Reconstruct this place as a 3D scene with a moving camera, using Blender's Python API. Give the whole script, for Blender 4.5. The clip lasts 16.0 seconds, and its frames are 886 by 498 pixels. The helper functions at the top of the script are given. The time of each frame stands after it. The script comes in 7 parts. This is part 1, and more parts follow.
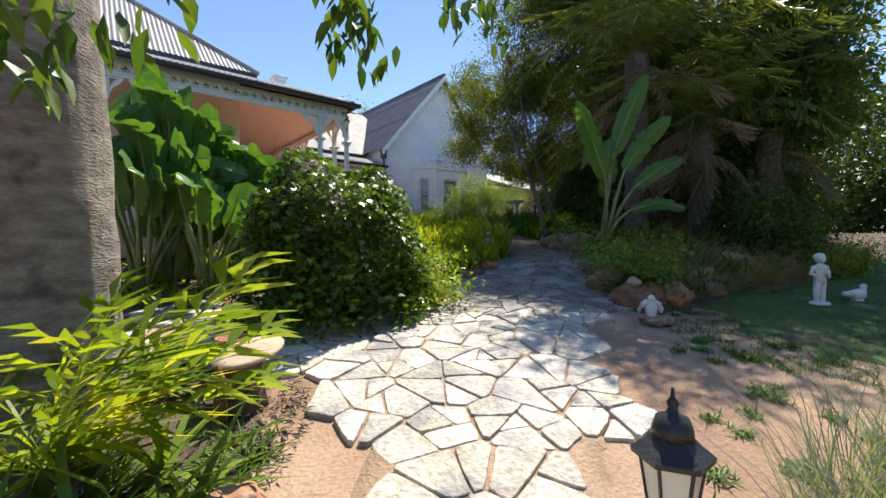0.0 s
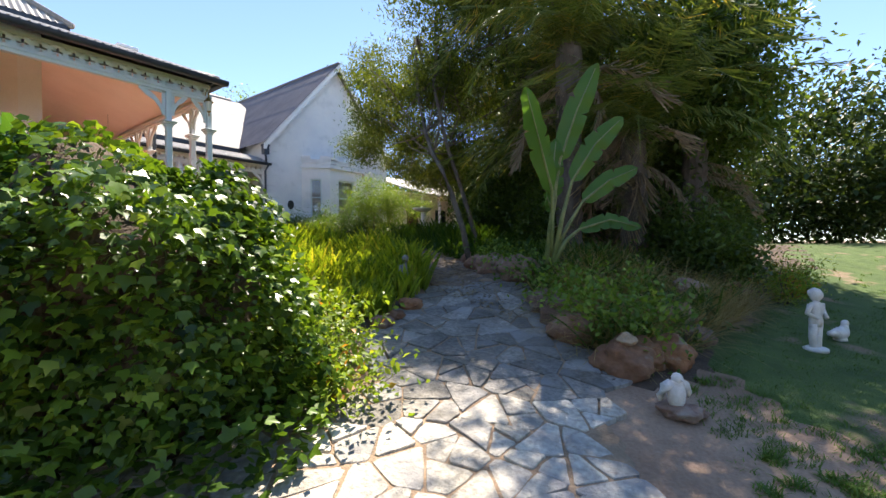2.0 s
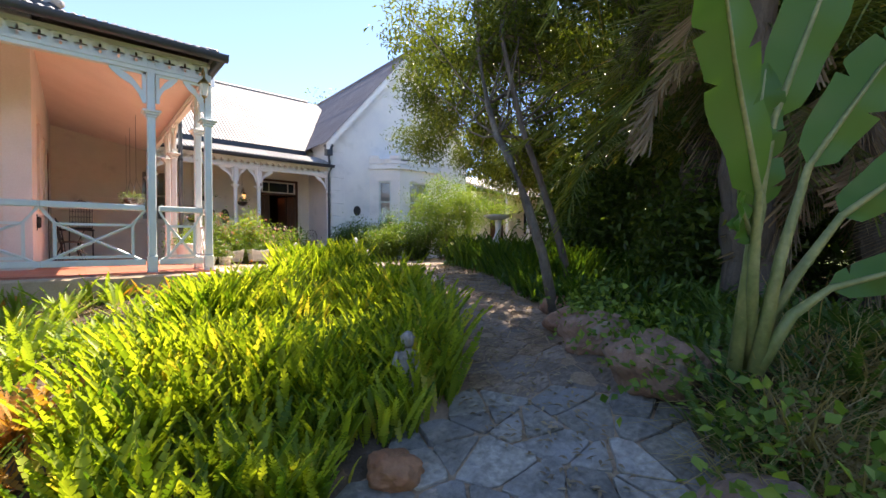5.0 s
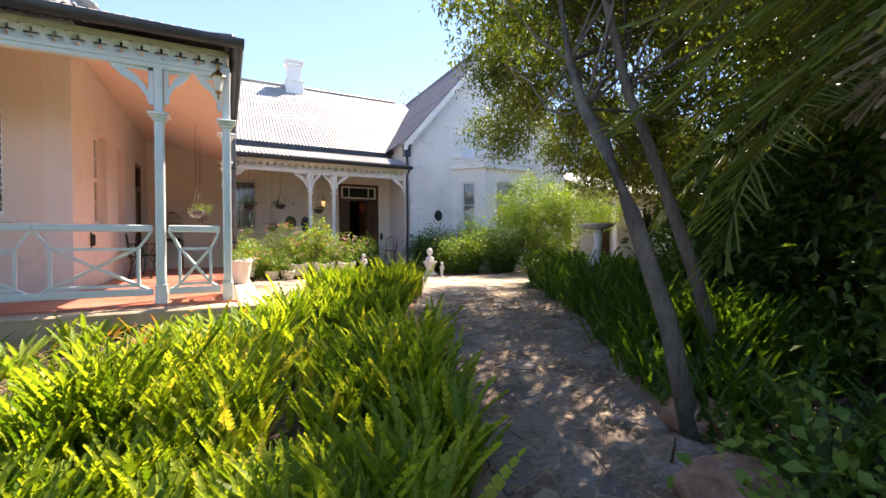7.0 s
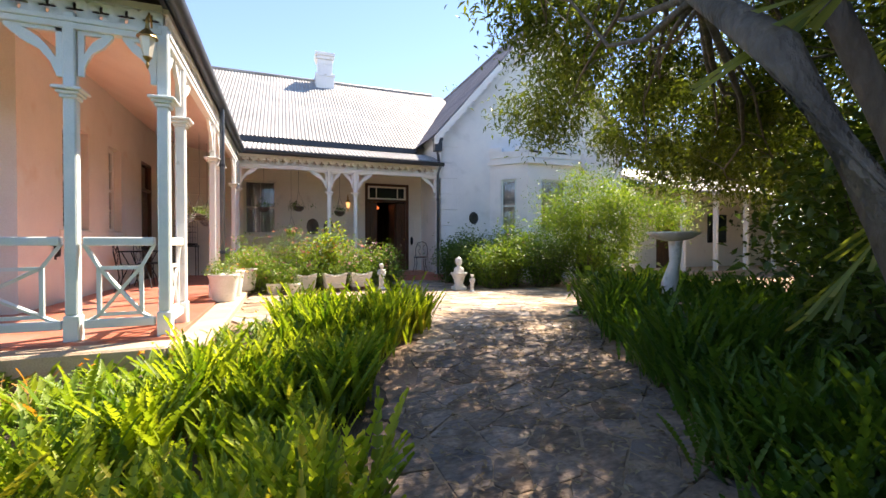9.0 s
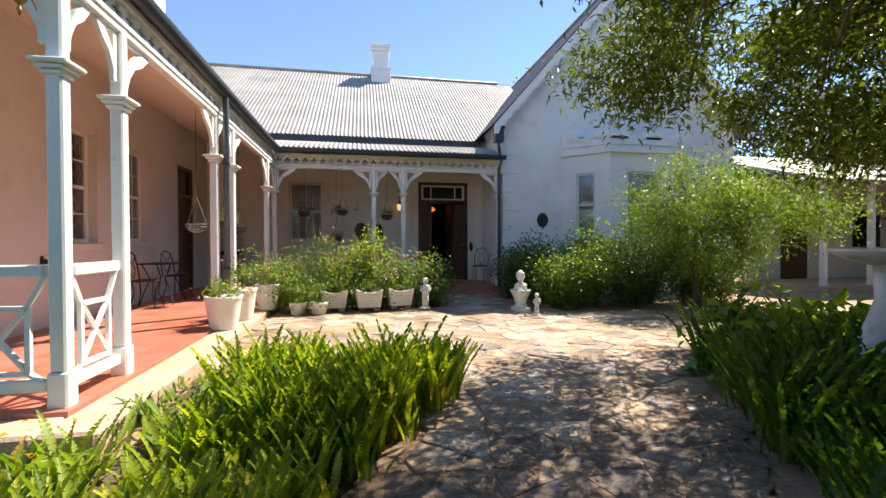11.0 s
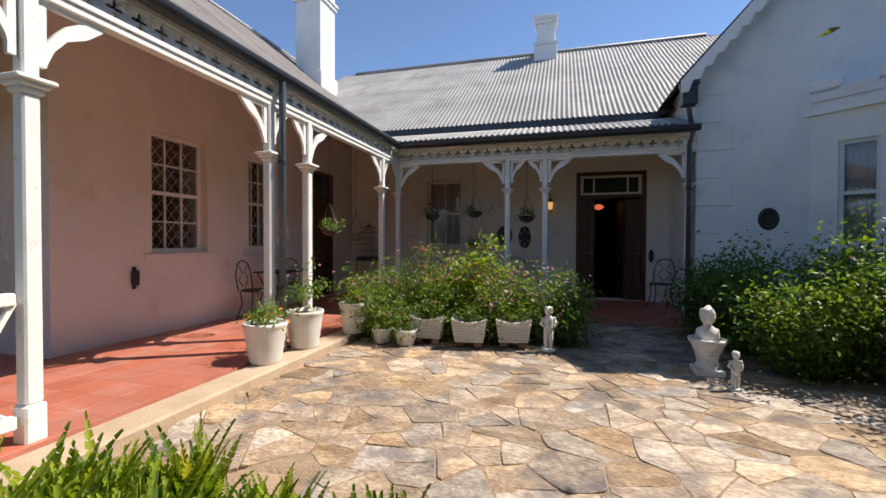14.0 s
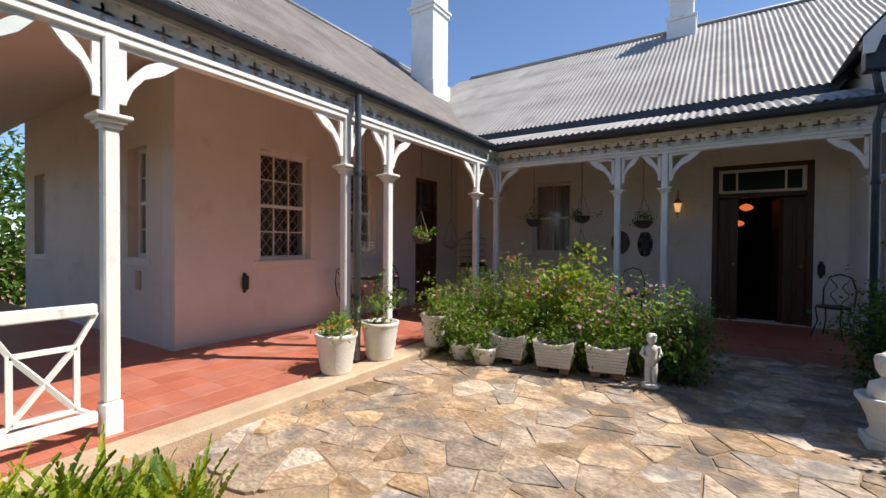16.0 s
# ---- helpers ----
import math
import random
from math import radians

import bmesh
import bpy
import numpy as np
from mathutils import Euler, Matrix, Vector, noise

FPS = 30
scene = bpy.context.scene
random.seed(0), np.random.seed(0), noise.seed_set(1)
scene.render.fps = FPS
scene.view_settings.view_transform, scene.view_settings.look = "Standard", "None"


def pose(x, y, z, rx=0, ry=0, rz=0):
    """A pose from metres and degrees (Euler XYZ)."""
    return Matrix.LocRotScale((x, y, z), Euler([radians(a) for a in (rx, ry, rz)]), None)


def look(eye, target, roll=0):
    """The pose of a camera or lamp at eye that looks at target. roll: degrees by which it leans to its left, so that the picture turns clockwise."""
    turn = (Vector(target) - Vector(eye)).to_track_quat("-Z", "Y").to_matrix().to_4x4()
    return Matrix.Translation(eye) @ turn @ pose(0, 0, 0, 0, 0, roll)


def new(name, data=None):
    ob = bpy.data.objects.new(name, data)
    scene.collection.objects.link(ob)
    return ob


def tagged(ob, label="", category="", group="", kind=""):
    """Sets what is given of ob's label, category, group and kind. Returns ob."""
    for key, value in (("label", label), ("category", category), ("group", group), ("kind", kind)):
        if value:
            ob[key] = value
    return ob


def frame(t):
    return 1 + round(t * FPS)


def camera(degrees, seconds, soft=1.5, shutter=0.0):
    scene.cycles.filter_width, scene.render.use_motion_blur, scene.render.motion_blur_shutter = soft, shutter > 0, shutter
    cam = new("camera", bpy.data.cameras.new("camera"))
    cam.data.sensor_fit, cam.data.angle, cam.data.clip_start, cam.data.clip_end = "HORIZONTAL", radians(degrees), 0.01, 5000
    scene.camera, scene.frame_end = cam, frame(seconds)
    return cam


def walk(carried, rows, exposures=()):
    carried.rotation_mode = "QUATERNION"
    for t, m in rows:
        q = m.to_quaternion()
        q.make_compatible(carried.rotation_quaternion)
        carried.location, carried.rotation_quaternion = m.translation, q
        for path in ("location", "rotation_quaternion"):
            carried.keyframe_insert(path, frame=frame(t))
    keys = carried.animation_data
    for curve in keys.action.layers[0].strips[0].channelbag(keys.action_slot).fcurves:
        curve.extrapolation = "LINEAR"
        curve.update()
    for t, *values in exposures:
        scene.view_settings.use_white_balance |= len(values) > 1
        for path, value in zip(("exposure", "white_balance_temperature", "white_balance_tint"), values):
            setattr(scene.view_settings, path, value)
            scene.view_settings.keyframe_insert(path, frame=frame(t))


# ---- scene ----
cam = camera(92.3, 16.0)
# seconds, eye, a point looked at, roll
ROWS = [
    (0, (0.763, 0.166, 1.285), (2.029, 1.714, 1.252), -0.1),
    (0.5, (0.989, 0.559, 1.345), (2.342, 2.032, 1.315), -0.2),
    (1, (1.203, 0.953, 1.4), (2.649, 2.335, 1.372), -0.2),
    (1.5, (1.496, 1.298, 1.491), (3.037, 2.572, 1.463), -0.4),
    (2, (1.806, 1.575, 1.586), (3.411, 2.768, 1.561), -0.4),
    (2.5, (2.162, 1.86, 1.694), (3.777, 3.039, 1.67), -0.4),
    (3, (2.567, 2.087, 1.723), (4.185, 3.263, 1.708), -0.2),
    (3.5, (2.994, 2.323, 1.769), (4.599, 3.516, 1.756), -0.2),
    (4, (3.429, 2.564, 1.828), (4.95, 3.861, 1.812), -0.2),
    (4.5, (3.858, 2.79, 1.902), (5.269, 4.207, 1.885), -0.1),
    (5, (4.238, 3.017, 1.967), (5.543, 4.531, 1.946), -0.2),
    (7.5, (6.029, 4.452, 2.353), (6.865, 6.269, 2.327), -0.2),
    (8, (6.296, 4.755, 2.399), (7.077, 6.596, 2.373), -0.1),
    (10.5, (7.443, 6.575, 2.584), (7.939, 8.512, 2.559), -0.1),
    (11, (7.67, 6.947, 2.65), (8.039, 8.913, 2.623), -0.2),
    (11.5, (7.962, 7.288, 2.679), (8.207, 9.273, 2.65), -0.2),
    (12, (8.173, 7.644, 2.679), (8.237, 9.643, 2.651), -0),
    (12.5, (8.384, 7.974, 2.695), (8.256, 9.969, 2.666), -0.1),
    (13, (8.598, 8.323, 2.729), (8.324, 10.304, 2.702), 0.1),
    (13.5, (8.759, 8.648, 2.767), (8.347, 10.605, 2.739), 0.1),
    (14, (8.901, 8.985, 2.834), (8.363, 10.911, 2.801), 0.2),
    (14.5, (9.004, 9.243, 2.878), (8.334, 11.127, 2.844), 0.3),
    (15, (9.089, 9.433, 2.902), (8.263, 11.254, 2.868), 0.4),
    (15.5, (9.199, 9.548, 2.944), (8.226, 11.295, 2.908), 0.4),
    (16, (9.323, 9.594, 2.954), (8.232, 11.271, 2.924), 0.4),
]
EXPOSURES = [(0.0, 0.85, 6900, 11), (1.5, 1.1, 7100, 12), (3.0, 1.65, 7300, 14), (4.0, 1.75, 7400, 15), (5.0, 1.7, 7500, 16), (8.0, 1.75, 7600, 16), (10.5, 1.25, 7200, 12), (12.0, 0.88, 7000, 11), (13.5, 0.45, 6800, 11), (16.0, 0.47, 6700, 11)]
walk(cam, [(t, look(eye, target, roll)) for t, eye, target, roll in ROWS], EXPOSURES)

# ---- world and sun ----
SUN_EL, SUN_AZ = 53.9, 29.6          # degrees; azimuth from +x towards +y
world = bpy.data.worlds.new("sky")
scene.world = world
world.use_nodes = True
wn = world.node_tree.nodes
sky = wn.new("ShaderNodeTexSky")
sky.sky_type, sky.sun_disc = "NISHITA", False
sky.sun_elevation, sky.sun_rotation = radians(SUN_EL), radians(90 - SUN_AZ)
sky.air_density, sky.dust_density, sky.ozone_density, sky.altitude = 1.0, 0.0, 4.0, 3000
wn["Background"].inputs["Strength"].default_value = 0.15
world.node_tree.links.new(sky.outputs[0], wn["Background"].inputs[0])
sun_dir = Vector((math.cos(radians(SUN_EL)) * math.cos(radians(SUN_AZ)), math.cos(radians(SUN_EL)) * math.sin(radians(SUN_AZ)), math.sin(radians(SUN_EL))))
sun = new("sun", bpy.data.lights.new("sun", "SUN"))
sun.data.energy, sun.data.angle, sun.data.color = 5.0, radians(0.53), (1.0, 0.95, 0.87)
sun.matrix_world = look(sun_dir * 60, (0, 0, 0))


# ---- materials ----
def surface(name, a, b, scale=6.0, rough=0.7, bump=0.3, fine=60.0, metal=0.0, vary=0.0, island=0.0, spots=None, stretch=(1, 1, 1), spec=0.5, grain_mix=0.35):
    """Two-scale noise between colours a and b, fine relief, and variation from piece to piece."""
    m = bpy.data.materials.new(name)
    m.use_nodes = True
    n, l = m.node_tree.nodes, m.node_tree.links
    bsdf = n["Principled BSDF"]
    geo = n.new("ShaderNodeNewGeometry")
    mp = n.new("ShaderNodeMapping")
    mp.inputs["Scale"].default_value = stretch
    l.new(geo.outputs["Position"], mp.inputs["Vector"])
    big, small = n.new("ShaderNodeTexNoise"), n.new("ShaderNodeTexNoise")
    big.inputs["Scale"].default_value, big.inputs["Detail"].default_value, big.inputs["Roughness"].default_value = scale, 6, 0.6
    small.inputs["Scale"].default_value, small.inputs["Detail"].default_value = fine, 4
    for t in (big, small):
        l.new(mp.outputs[0], t.inputs["Vector"])
    ramp = n.new("ShaderNodeValToRGB")
    ramp.color_ramp.elements[0].position, ramp.color_ramp.elements[1].position = 0.35, 0.65
    ramp.color_ramp.elements[0].color, ramp.color_ramp.elements[1].color = (*a, 1), (*b, 1)
    l.new(big.outputs[0], ramp.inputs[0])
    out = ramp.outputs[0]
    grain = n.new("ShaderNodeMix")
    grain.data_type, grain.blend_type = "RGBA", "OVERLAY"
    grain.inputs[0].default_value = grain_mix
    l.new(out, grain.inputs[6])
    l.new(small.outputs[0], grain.inputs[7])
    out = grain.outputs[2]
    if spots:
        colour, size, lo, hi = spots
        sp = n.new("ShaderNodeTexNoise")
        sp.inputs["Scale"].default_value, sp.inputs["Detail"].default_value = size, 5
        l.new(geo.outputs["Position"], sp.inputs["Vector"])
        mr = n.new("ShaderNodeMapRange")
        mr.inputs[1].default_value, mr.inputs[2].default_value = lo, hi
        l.new(sp.outputs[0], mr.inputs[0])
        mx = n.new("ShaderNodeMix")
        mx.data_type = "RGBA"
        l.new(mr.outputs[0], mx.inputs[0])
        l.new(out, mx.inputs[6])
        mx.inputs[7].default_value = (*colour, 1)
        out = mx.outputs[2]
    if vary or island:
        src = n.new("ShaderNodeObjectInfo").outputs["Random"] if vary else geo.outputs["Random Per Island"]
        amount = vary or island
        hsv = n.new("ShaderNodeHueSaturation")
        mv = n.new("ShaderNodeMapRange")
        mv.inputs[3].default_value, mv.inputs[4].default_value = 1 - amount, 1 + amount
        l.new(src, mv.inputs[0])
        l.new(mv.outputs[0], hsv.inputs["Value"])
        wh = n.new("ShaderNodeTexWhiteNoise")
        wh.noise_dimensions = "1D"
        l.new(src, wh.inputs["W"])
        ms = n.new("ShaderNodeMapRange")
        ms.inputs[3].default_value, ms.inputs[4].default_value = 1 - amount * 1.2, 1 + amount * 0.5
        l.new(wh.outputs[0], ms.inputs[0])
        l.new(ms.outputs[0], hsv.inputs["Saturation"])
        l.new(out, hsv.inputs["Color"])
        out = hsv.outputs[0]
    l.new(out, bsdf.inputs["Base Color"])
    bsdf.inputs["Roughness"].default_value, bsdf.inputs["Metallic"].default_value = rough, metal
    bsdf.inputs["Specular IOR Level"].default_value = spec
    if bump:
        bp = n.new("ShaderNodeBump")
        bp.inputs["Strength"].default_value, bp.inputs["Distance"].default_value = bump, 0.02
        ad = n.new("ShaderNodeMath")
        ad.operation = "ADD"
        l.new(big.outputs[0], ad.inputs[0])
        l.new(small.outputs[0], ad.inputs[1])
        l.new(ad.outputs[0], bp.inputs["Height"])
        l.new(bp.outputs[0], bsdf.inputs["Normal"])
    return m


def leafy(name, a, b, rough=0.45, through_light=0.35, spread=0.35, tip=None):
    """Leaf: two greens by leaf, gloss, and light coming through."""
    m = bpy.data.materials.new(name)
    m.use_nodes = True
    n, l = m.node_tree.nodes, m.node_tree.links
    bsdf, out = n["Principled BSDF"], n["Material Output"]
    geo = n.new("ShaderNodeNewGeometry")
    ramp = n.new("ShaderNodeValToRGB")
    e = ramp.color_ramp.elements
    e[0].color, e[1].color = (*a, 1), (*b, 1)
    if tip:
        k = ramp.color_ramp.elements.new(0.93)
        k.color = (*b, 1)
        e[-1].color = (*tip, 1)
    ns = n.new("ShaderNodeTexNoise")
    ns.inputs["Scale"].default_value, ns.inputs["Detail"].default_value = 1.3, 2
    l.new(geo.outputs["Position"], ns.inputs["Vector"])
    mm = n.new("ShaderNodeMath")
    mm.operation = "MULTIPLY_ADD"
    mm.inputs[1].default_value, mm.inputs[2].default_value = 0.9, -0.45
    l.new(ns.outputs[0], mm.inputs[0])
    ad = n.new("ShaderNodeMath")
    ad.operation = "ADD"
    l.new(geo.outputs["Random Per Island"], ad.inputs[0])
    l.new(mm.outputs[0], ad.inputs[1])
    l.new(ad.outputs[0], ramp.inputs[0])
    l.new(ramp.outputs[0], bsdf.inputs["Base Color"])
    bsdf.inputs["Roughness"].default_value = rough
    bsdf.inputs["Specular IOR Level"].default_value = 0.3
    tr = n.new("ShaderNodeBsdfTranslucent")
    warm = n.new("ShaderNodeMix")
    warm.data_type, warm.blend_type = "RGBA", "MULTIPLY"
    warm.inputs[0].default_value = 1.0
    warm.inputs[7].default_value = (1.7, 1.6, 0.6, 1)
    l.new(ramp.outputs[0], warm.inputs[6])
    l.new(warm.outputs[2], tr.inputs[0])
    mix = n.new("ShaderNodeMixShader")
    mix.inputs[0].default_value = through_light
    l.new(bsdf.outputs[0], mix.inputs[1])
    l.new(tr.outputs[0], mix.inputs[2])
    l.new(mix.outputs[0], out.inputs[0])
    return m


def glass_pane(name, tint=(0.02, 0.025, 0.03)):
    m = bpy.data.materials.new(name)
    m.use_nodes = True
    b = m.node_tree.nodes["Principled BSDF"]
    b.inputs["Base Color"].default_value = (*tint, 1)
    b.inputs["Roughness"].default_value, b.inputs["IOR"].default_value = 0.04, 1.5
    return m


def glowing(name, colour, strength):
    m = bpy.data.materials.new(name)
    m.use_nodes = True
    b = m.node_tree.nodes["Principled BSDF"]
    b.inputs["Base Color"].default_value = (*colour, 1)
    b.inputs["Emission Color"].default_value, b.inputs["Emission Strength"].default_value = (*colour, 1), strength
    return m


M_PINK = surface("pink_plaster", (0.69, 0.655, 0.61), (0.75, 0.71, 0.665), 1.6, 0.85, 0.25, 90, spots=((0.66, 0.57, 0.50), 2.2, 0.60, 0.75))
M_BEIGE = surface("beige_plaster", (0.68, 0.605, 0.53), (0.74, 0.665, 0.59), 1.6, 0.85, 0.25, 90, spots=((0.60, 0.52, 0.45), 2.2, 0.60, 0.75))
M_CREAM = surface("cream_plaster", (0.72, 0.68, 0.60), (0.78, 0.74, 0.66), 1.8, 0.85, 0.25, 80, spots=((0.62, 0.57, 0.50), 2.5, 0.60, 0.75))
M_WHITEWALL = surface("white_plaster", (0.76, 0.77, 0.78), (0.84, 0.84, 0.83), 1.5, 0.85, 0.35, 70, spots=((0.66, 0.67, 0.67), 1.7, 0.58, 0.72))
M_WHITE = surface("white_paint", (0.78, 0.78, 0.76), (0.84, 0.84, 0.82), 4, 0.5, 0.12, 120, spots=((0.60, 0.58, 0.53), 7.0, 0.66, 0.74))
# white paint tinted blue for the shade on fronts away from the sun
M_BLUESHADEWHITE = surface("white_paint_blue_shade", (0.60, 0.68, 0.68), (0.68, 0.74, 0.73), 4, 0.5, 0.12, 120)
M_NAVY = surface("dark_navy_paint", (0.025, 0.032, 0.045), (0.04, 0.05, 0.065), 5, 0.4, 0.1, 90)
# navy paint lightened to blue-grey for the sun on the pipe
M_PIPE = surface("navy_pipe_paint_sunlit", (0.07, 0.09, 0.115), (0.11, 0.135, 0.165), 5, 0.35, 0.1, 90)
M_ROOF = surface("weathered_zinc", (0.25, 0.24, 0.225), (0.36, 0.345, 0.325), 0.9, 0.55, 0.15, 45, metal=0.0, spots=((0.23, 0.215, 0.20), 1.4, 0.52, 0.72), stretch=(1, 1, 0.5))
M_ROOFDARK = surface("dark_slate_paint", (0.105, 0.10, 0.115), (0.15, 0.145, 0.16), 1.2, 0.65, 0.15, 45)
M_ROOFBROWN = surface("weathered_brown_zinc", (0.15, 0.13, 0.12), (0.22, 0.195, 0.18), 0.9, 0.7, 0.15, 45, spots=((0.13, 0.105, 0.09), 1.4, 0.52, 0.72))
M_CEIL = surface("pink_boards", (0.75, 0.64, 0.57), (0.80, 0.69, 0.62), 2, 0.7, 0.1, 60)
M_REDFLOOR = surface("red_polished_floor", (0.41, 0.125, 0.075), (0.51, 0.17, 0.11), 2.0, 0.42, 0.12, 70, vary=0.08, spots=((0.50, 0.25, 0.17), 3.0, 0.60, 0.75))
M_KERB = surface("sand_concrete", (0.43, 0.31, 0.21), (0.53, 0.40, 0.28), 3, 0.85, 0.35, 80)
M_SOIL = surface("red_sandy_soil", (0.30, 0.185, 0.12), (0.41, 0.28, 0.19), 1.4, 0.95, 0.6, 45, spots=((0.20, 0.13, 0.08), 1.1, 0.55, 0.7))
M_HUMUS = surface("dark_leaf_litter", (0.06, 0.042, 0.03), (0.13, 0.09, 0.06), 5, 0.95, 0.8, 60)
GREY = dict(scale=4.5, rough=0.7, bump=0.9, fine=30, grain_mix=0.8, spots=((0.27, 0.26, 0.25), 3.2, 0.50, 0.66))
TAN = dict(scale=5.0, rough=0.75, bump=0.8, fine=24, grain_mix=0.8, stretch=(1, 1.6, 1), spots=((0.20, 0.155, 0.125), 3.2, 0.52, 0.66))
M_SLATECREAM = surface("cream_quartzite_flag", (0.43, 0.38, 0.30), (0.58, 0.53, 0.44), vary=0.22, **GREY)
# earth-stained flag, also darkened in colour for the tree shade over the path
M_SLATELITTERSHADE = surface("earth_and_shade_flag", (0.14, 0.09, 0.06), (0.27, 0.185, 0.12), vary=0.25, **TAN)
# grey flag set darker than the cream one for the tree shade
M_SLATE = surface("shade_grey_quartzite_flag", (0.165, 0.15, 0.125), (0.31, 0.28, 0.235), vary=0.3, **GREY)
M_SLATETAN = surface("tan_quartzite_flag", (0.27, 0.175, 0.105), (0.50, 0.37, 0.25), vary=0.34, **TAN)
M_CREAMJOIN = surface("cream_quartzite_rest", (0.43, 0.38, 0.30), (0.58, 0.53, 0.44), island=0.22, **GREY)
M_LITTERSHADEJOIN = surface("earth_and_shade_rest", (0.14, 0.09, 0.06), (0.27, 0.185, 0.12), island=0.25, **TAN)
M_GREYJOIN = surface("shade_grey_quartzite_rest", (0.165, 0.15, 0.125), (0.31, 0.28, 0.235), island=0.3, **GREY)
M_SLATEJOIN = surface("tan_quartzite_rest", (0.27, 0.175, 0.105), (0.50, 0.37, 0.25), island=0.34, **TAN)
M_GREYSTONE = surface("weathered_grey_stone", (0.20, 0.18, 0.16), (0.34, 0.31, 0.28), 9, 0.9, 0.5, 50)
M_MORTAR = surface("sandy_mortar", (0.26, 0.175, 0.11), (0.39, 0.275, 0.18), 4, 0.95, 0.7, 50, spots=((0.20, 0.15, 0.10), 2.0, 0.55, 0.7))
M_GRASS = leafy("grass_blade", (0.055, 0.13, 0.02), (0.12, 0.21, 0.035), 0.5, 0.35)
M_LAWN = surface("lawn_turf", (0.05, 0.095, 0.018), (0.09, 0.145, 0.03), 3, 0.9, 0.8, 80, spots=((0.25, 0.18, 0.11), 1.6, 0.60, 0.68))
M_FERN = leafy("sword_fern", (0.07, 0.145, 0.014), (0.34, 0.41, 0.046), 0.42, 0.48, tip=(0.48, 0.43, 0.07))
# sword fern in a darker green for the shade under the trees
M_FERNSHADE = leafy("sword_fern_shade_tone", (0.03, 0.085, 0.012), (0.115, 0.205, 0.026), 0.42, 0.36)
M_IVY = leafy("ivy_leaf", (0.018, 0.048, 0.010), (0.14, 0.25, 0.03), 0.30, 0.30, tip=(0.24, 0.34, 0.05))
M_OLIVE = leafy("narrow_leaf", (0.045, 0.075, 0.016), (0.145, 0.185, 0.036), 0.42, 0.4)
M_DARKTREE = leafy("dark_leaf", (0.042, 0.08, 0.02), (0.12, 0.18, 0.036), 0.36, 0.4)
M_FARLEAF = leafy("distant_leaf", (0.025, 0.048, 0.016), (0.075, 0.115, 0.032), 0.5, 0.25)
M_SHRUB = leafy("shrub_leaf", (0.07, 0.145, 0.022), (0.21, 0.30, 0.05), 0.45, 0.38)
M_SHRUBDARK = leafy("rose_leaf", (0.035, 0.09, 0.018), (0.12, 0.20, 0.035), 0.42, 0.33)
M_BANANA = leafy("banana_leaf", (0.04, 0.12, 0.025), (0.10, 0.21, 0.04), 0.35, 0.35)
M_LAVENDER = leafy("lavender_stem", (0.15, 0.19, 0.12), (0.28, 0.33, 0.22), 0.6, 0.3, tip=(0.30, 0.22, 0.42))
M_PALM = leafy("palm_blade", (0.085, 0.125, 0.035), (0.21, 0.25, 0.07), 0.42, 0.35, tip=(0.34, 0.27, 0.07))
M_DEADPALM = leafy("dead_palm_blade", (0.20, 0.145, 0.10), (0.36, 0.28, 0.19), 0.8, 0.2)
M_STRAW = leafy("dry_grass", (0.28, 0.21, 0.10), (0.42, 0.33, 0.17), 0.8, 0.3)
M_LIME = leafy("lime_leaf", (0.14, 0.24, 0.03), (0.28, 0.36, 0.05), 0.45, 0.42, tip=(0.45, 0.20, 0.04))
M_DRYFERN = leafy("dry_fern", (0.36, 0.16, 0.04), (0.52, 0.32, 0.10), 0.7, 0.3)
M_BARK = surface("grey_bark", (0.13, 0.11, 0.09), (0.27, 0.235, 0.195), 7, 0.9, 0.8, 50, stretch=(1, 1, 0.35))
M_TRUNK = surface("wrinkled_grey_bark", (0.15, 0.125, 0.10), (0.31, 0.275, 0.23), 5, 0.9, 1.0, 34, stretch=(1.2, 1.2, 3.2), spots=((0.09, 0.075, 0.06), 6.0, 0.58, 0.70))
M_BARKMID = surface("brown_grey_bark", (0.085, 0.07, 0.055), (0.18, 0.15, 0.12), 8, 0.9, 0.9, 45, stretch=(1, 1, 0.5))
M_BARKDARK = surface("brown_bark", (0.075, 0.058, 0.045), (0.15, 0.12, 0.095), 8, 0.9, 0.8, 50, stretch=(1, 1, 0.35))
M_STEM = surface("green_stem", (0.14, 0.18, 0.06), (0.26, 0.28, 0.11), 6, 0.5, 0.15, 40)
M_ROCK = surface("red_garden_rock", (0.20, 0.095, 0.055), (0.35, 0.19, 0.115), 5, 0.85, 1.0, 22, vary=0.25, spots=((0.34, 0.28, 0.22), 6.0, 0.60, 0.72))
M_STATUE = surface("white_cast_stone", (0.66, 0.64, 0.59), (0.76, 0.74, 0.70), 6, 0.8, 0.35, 60, spots=((0.36, 0.33, 0.27), 7.0, 0.60, 0.75))
M_POT = surface("white_pot_glaze", (0.68, 0.65, 0.58), (0.78, 0.75, 0.69), 4, 0.6, 0.25, 60, spots=((0.50, 0.42, 0.32), 5.0, 0.60, 0.75))
M_DARKWOOD = surface("dark_varnished_wood", (0.055, 0.022, 0.012), (0.11, 0.045, 0.022), 4, 0.35, 0.2, 40, stretch=(4, 4, 0.4))
M_IRON = surface("black_iron", (0.015, 0.015, 0.016), (0.03, 0.03, 0.03), 8, 0.45, 0.2, 90)
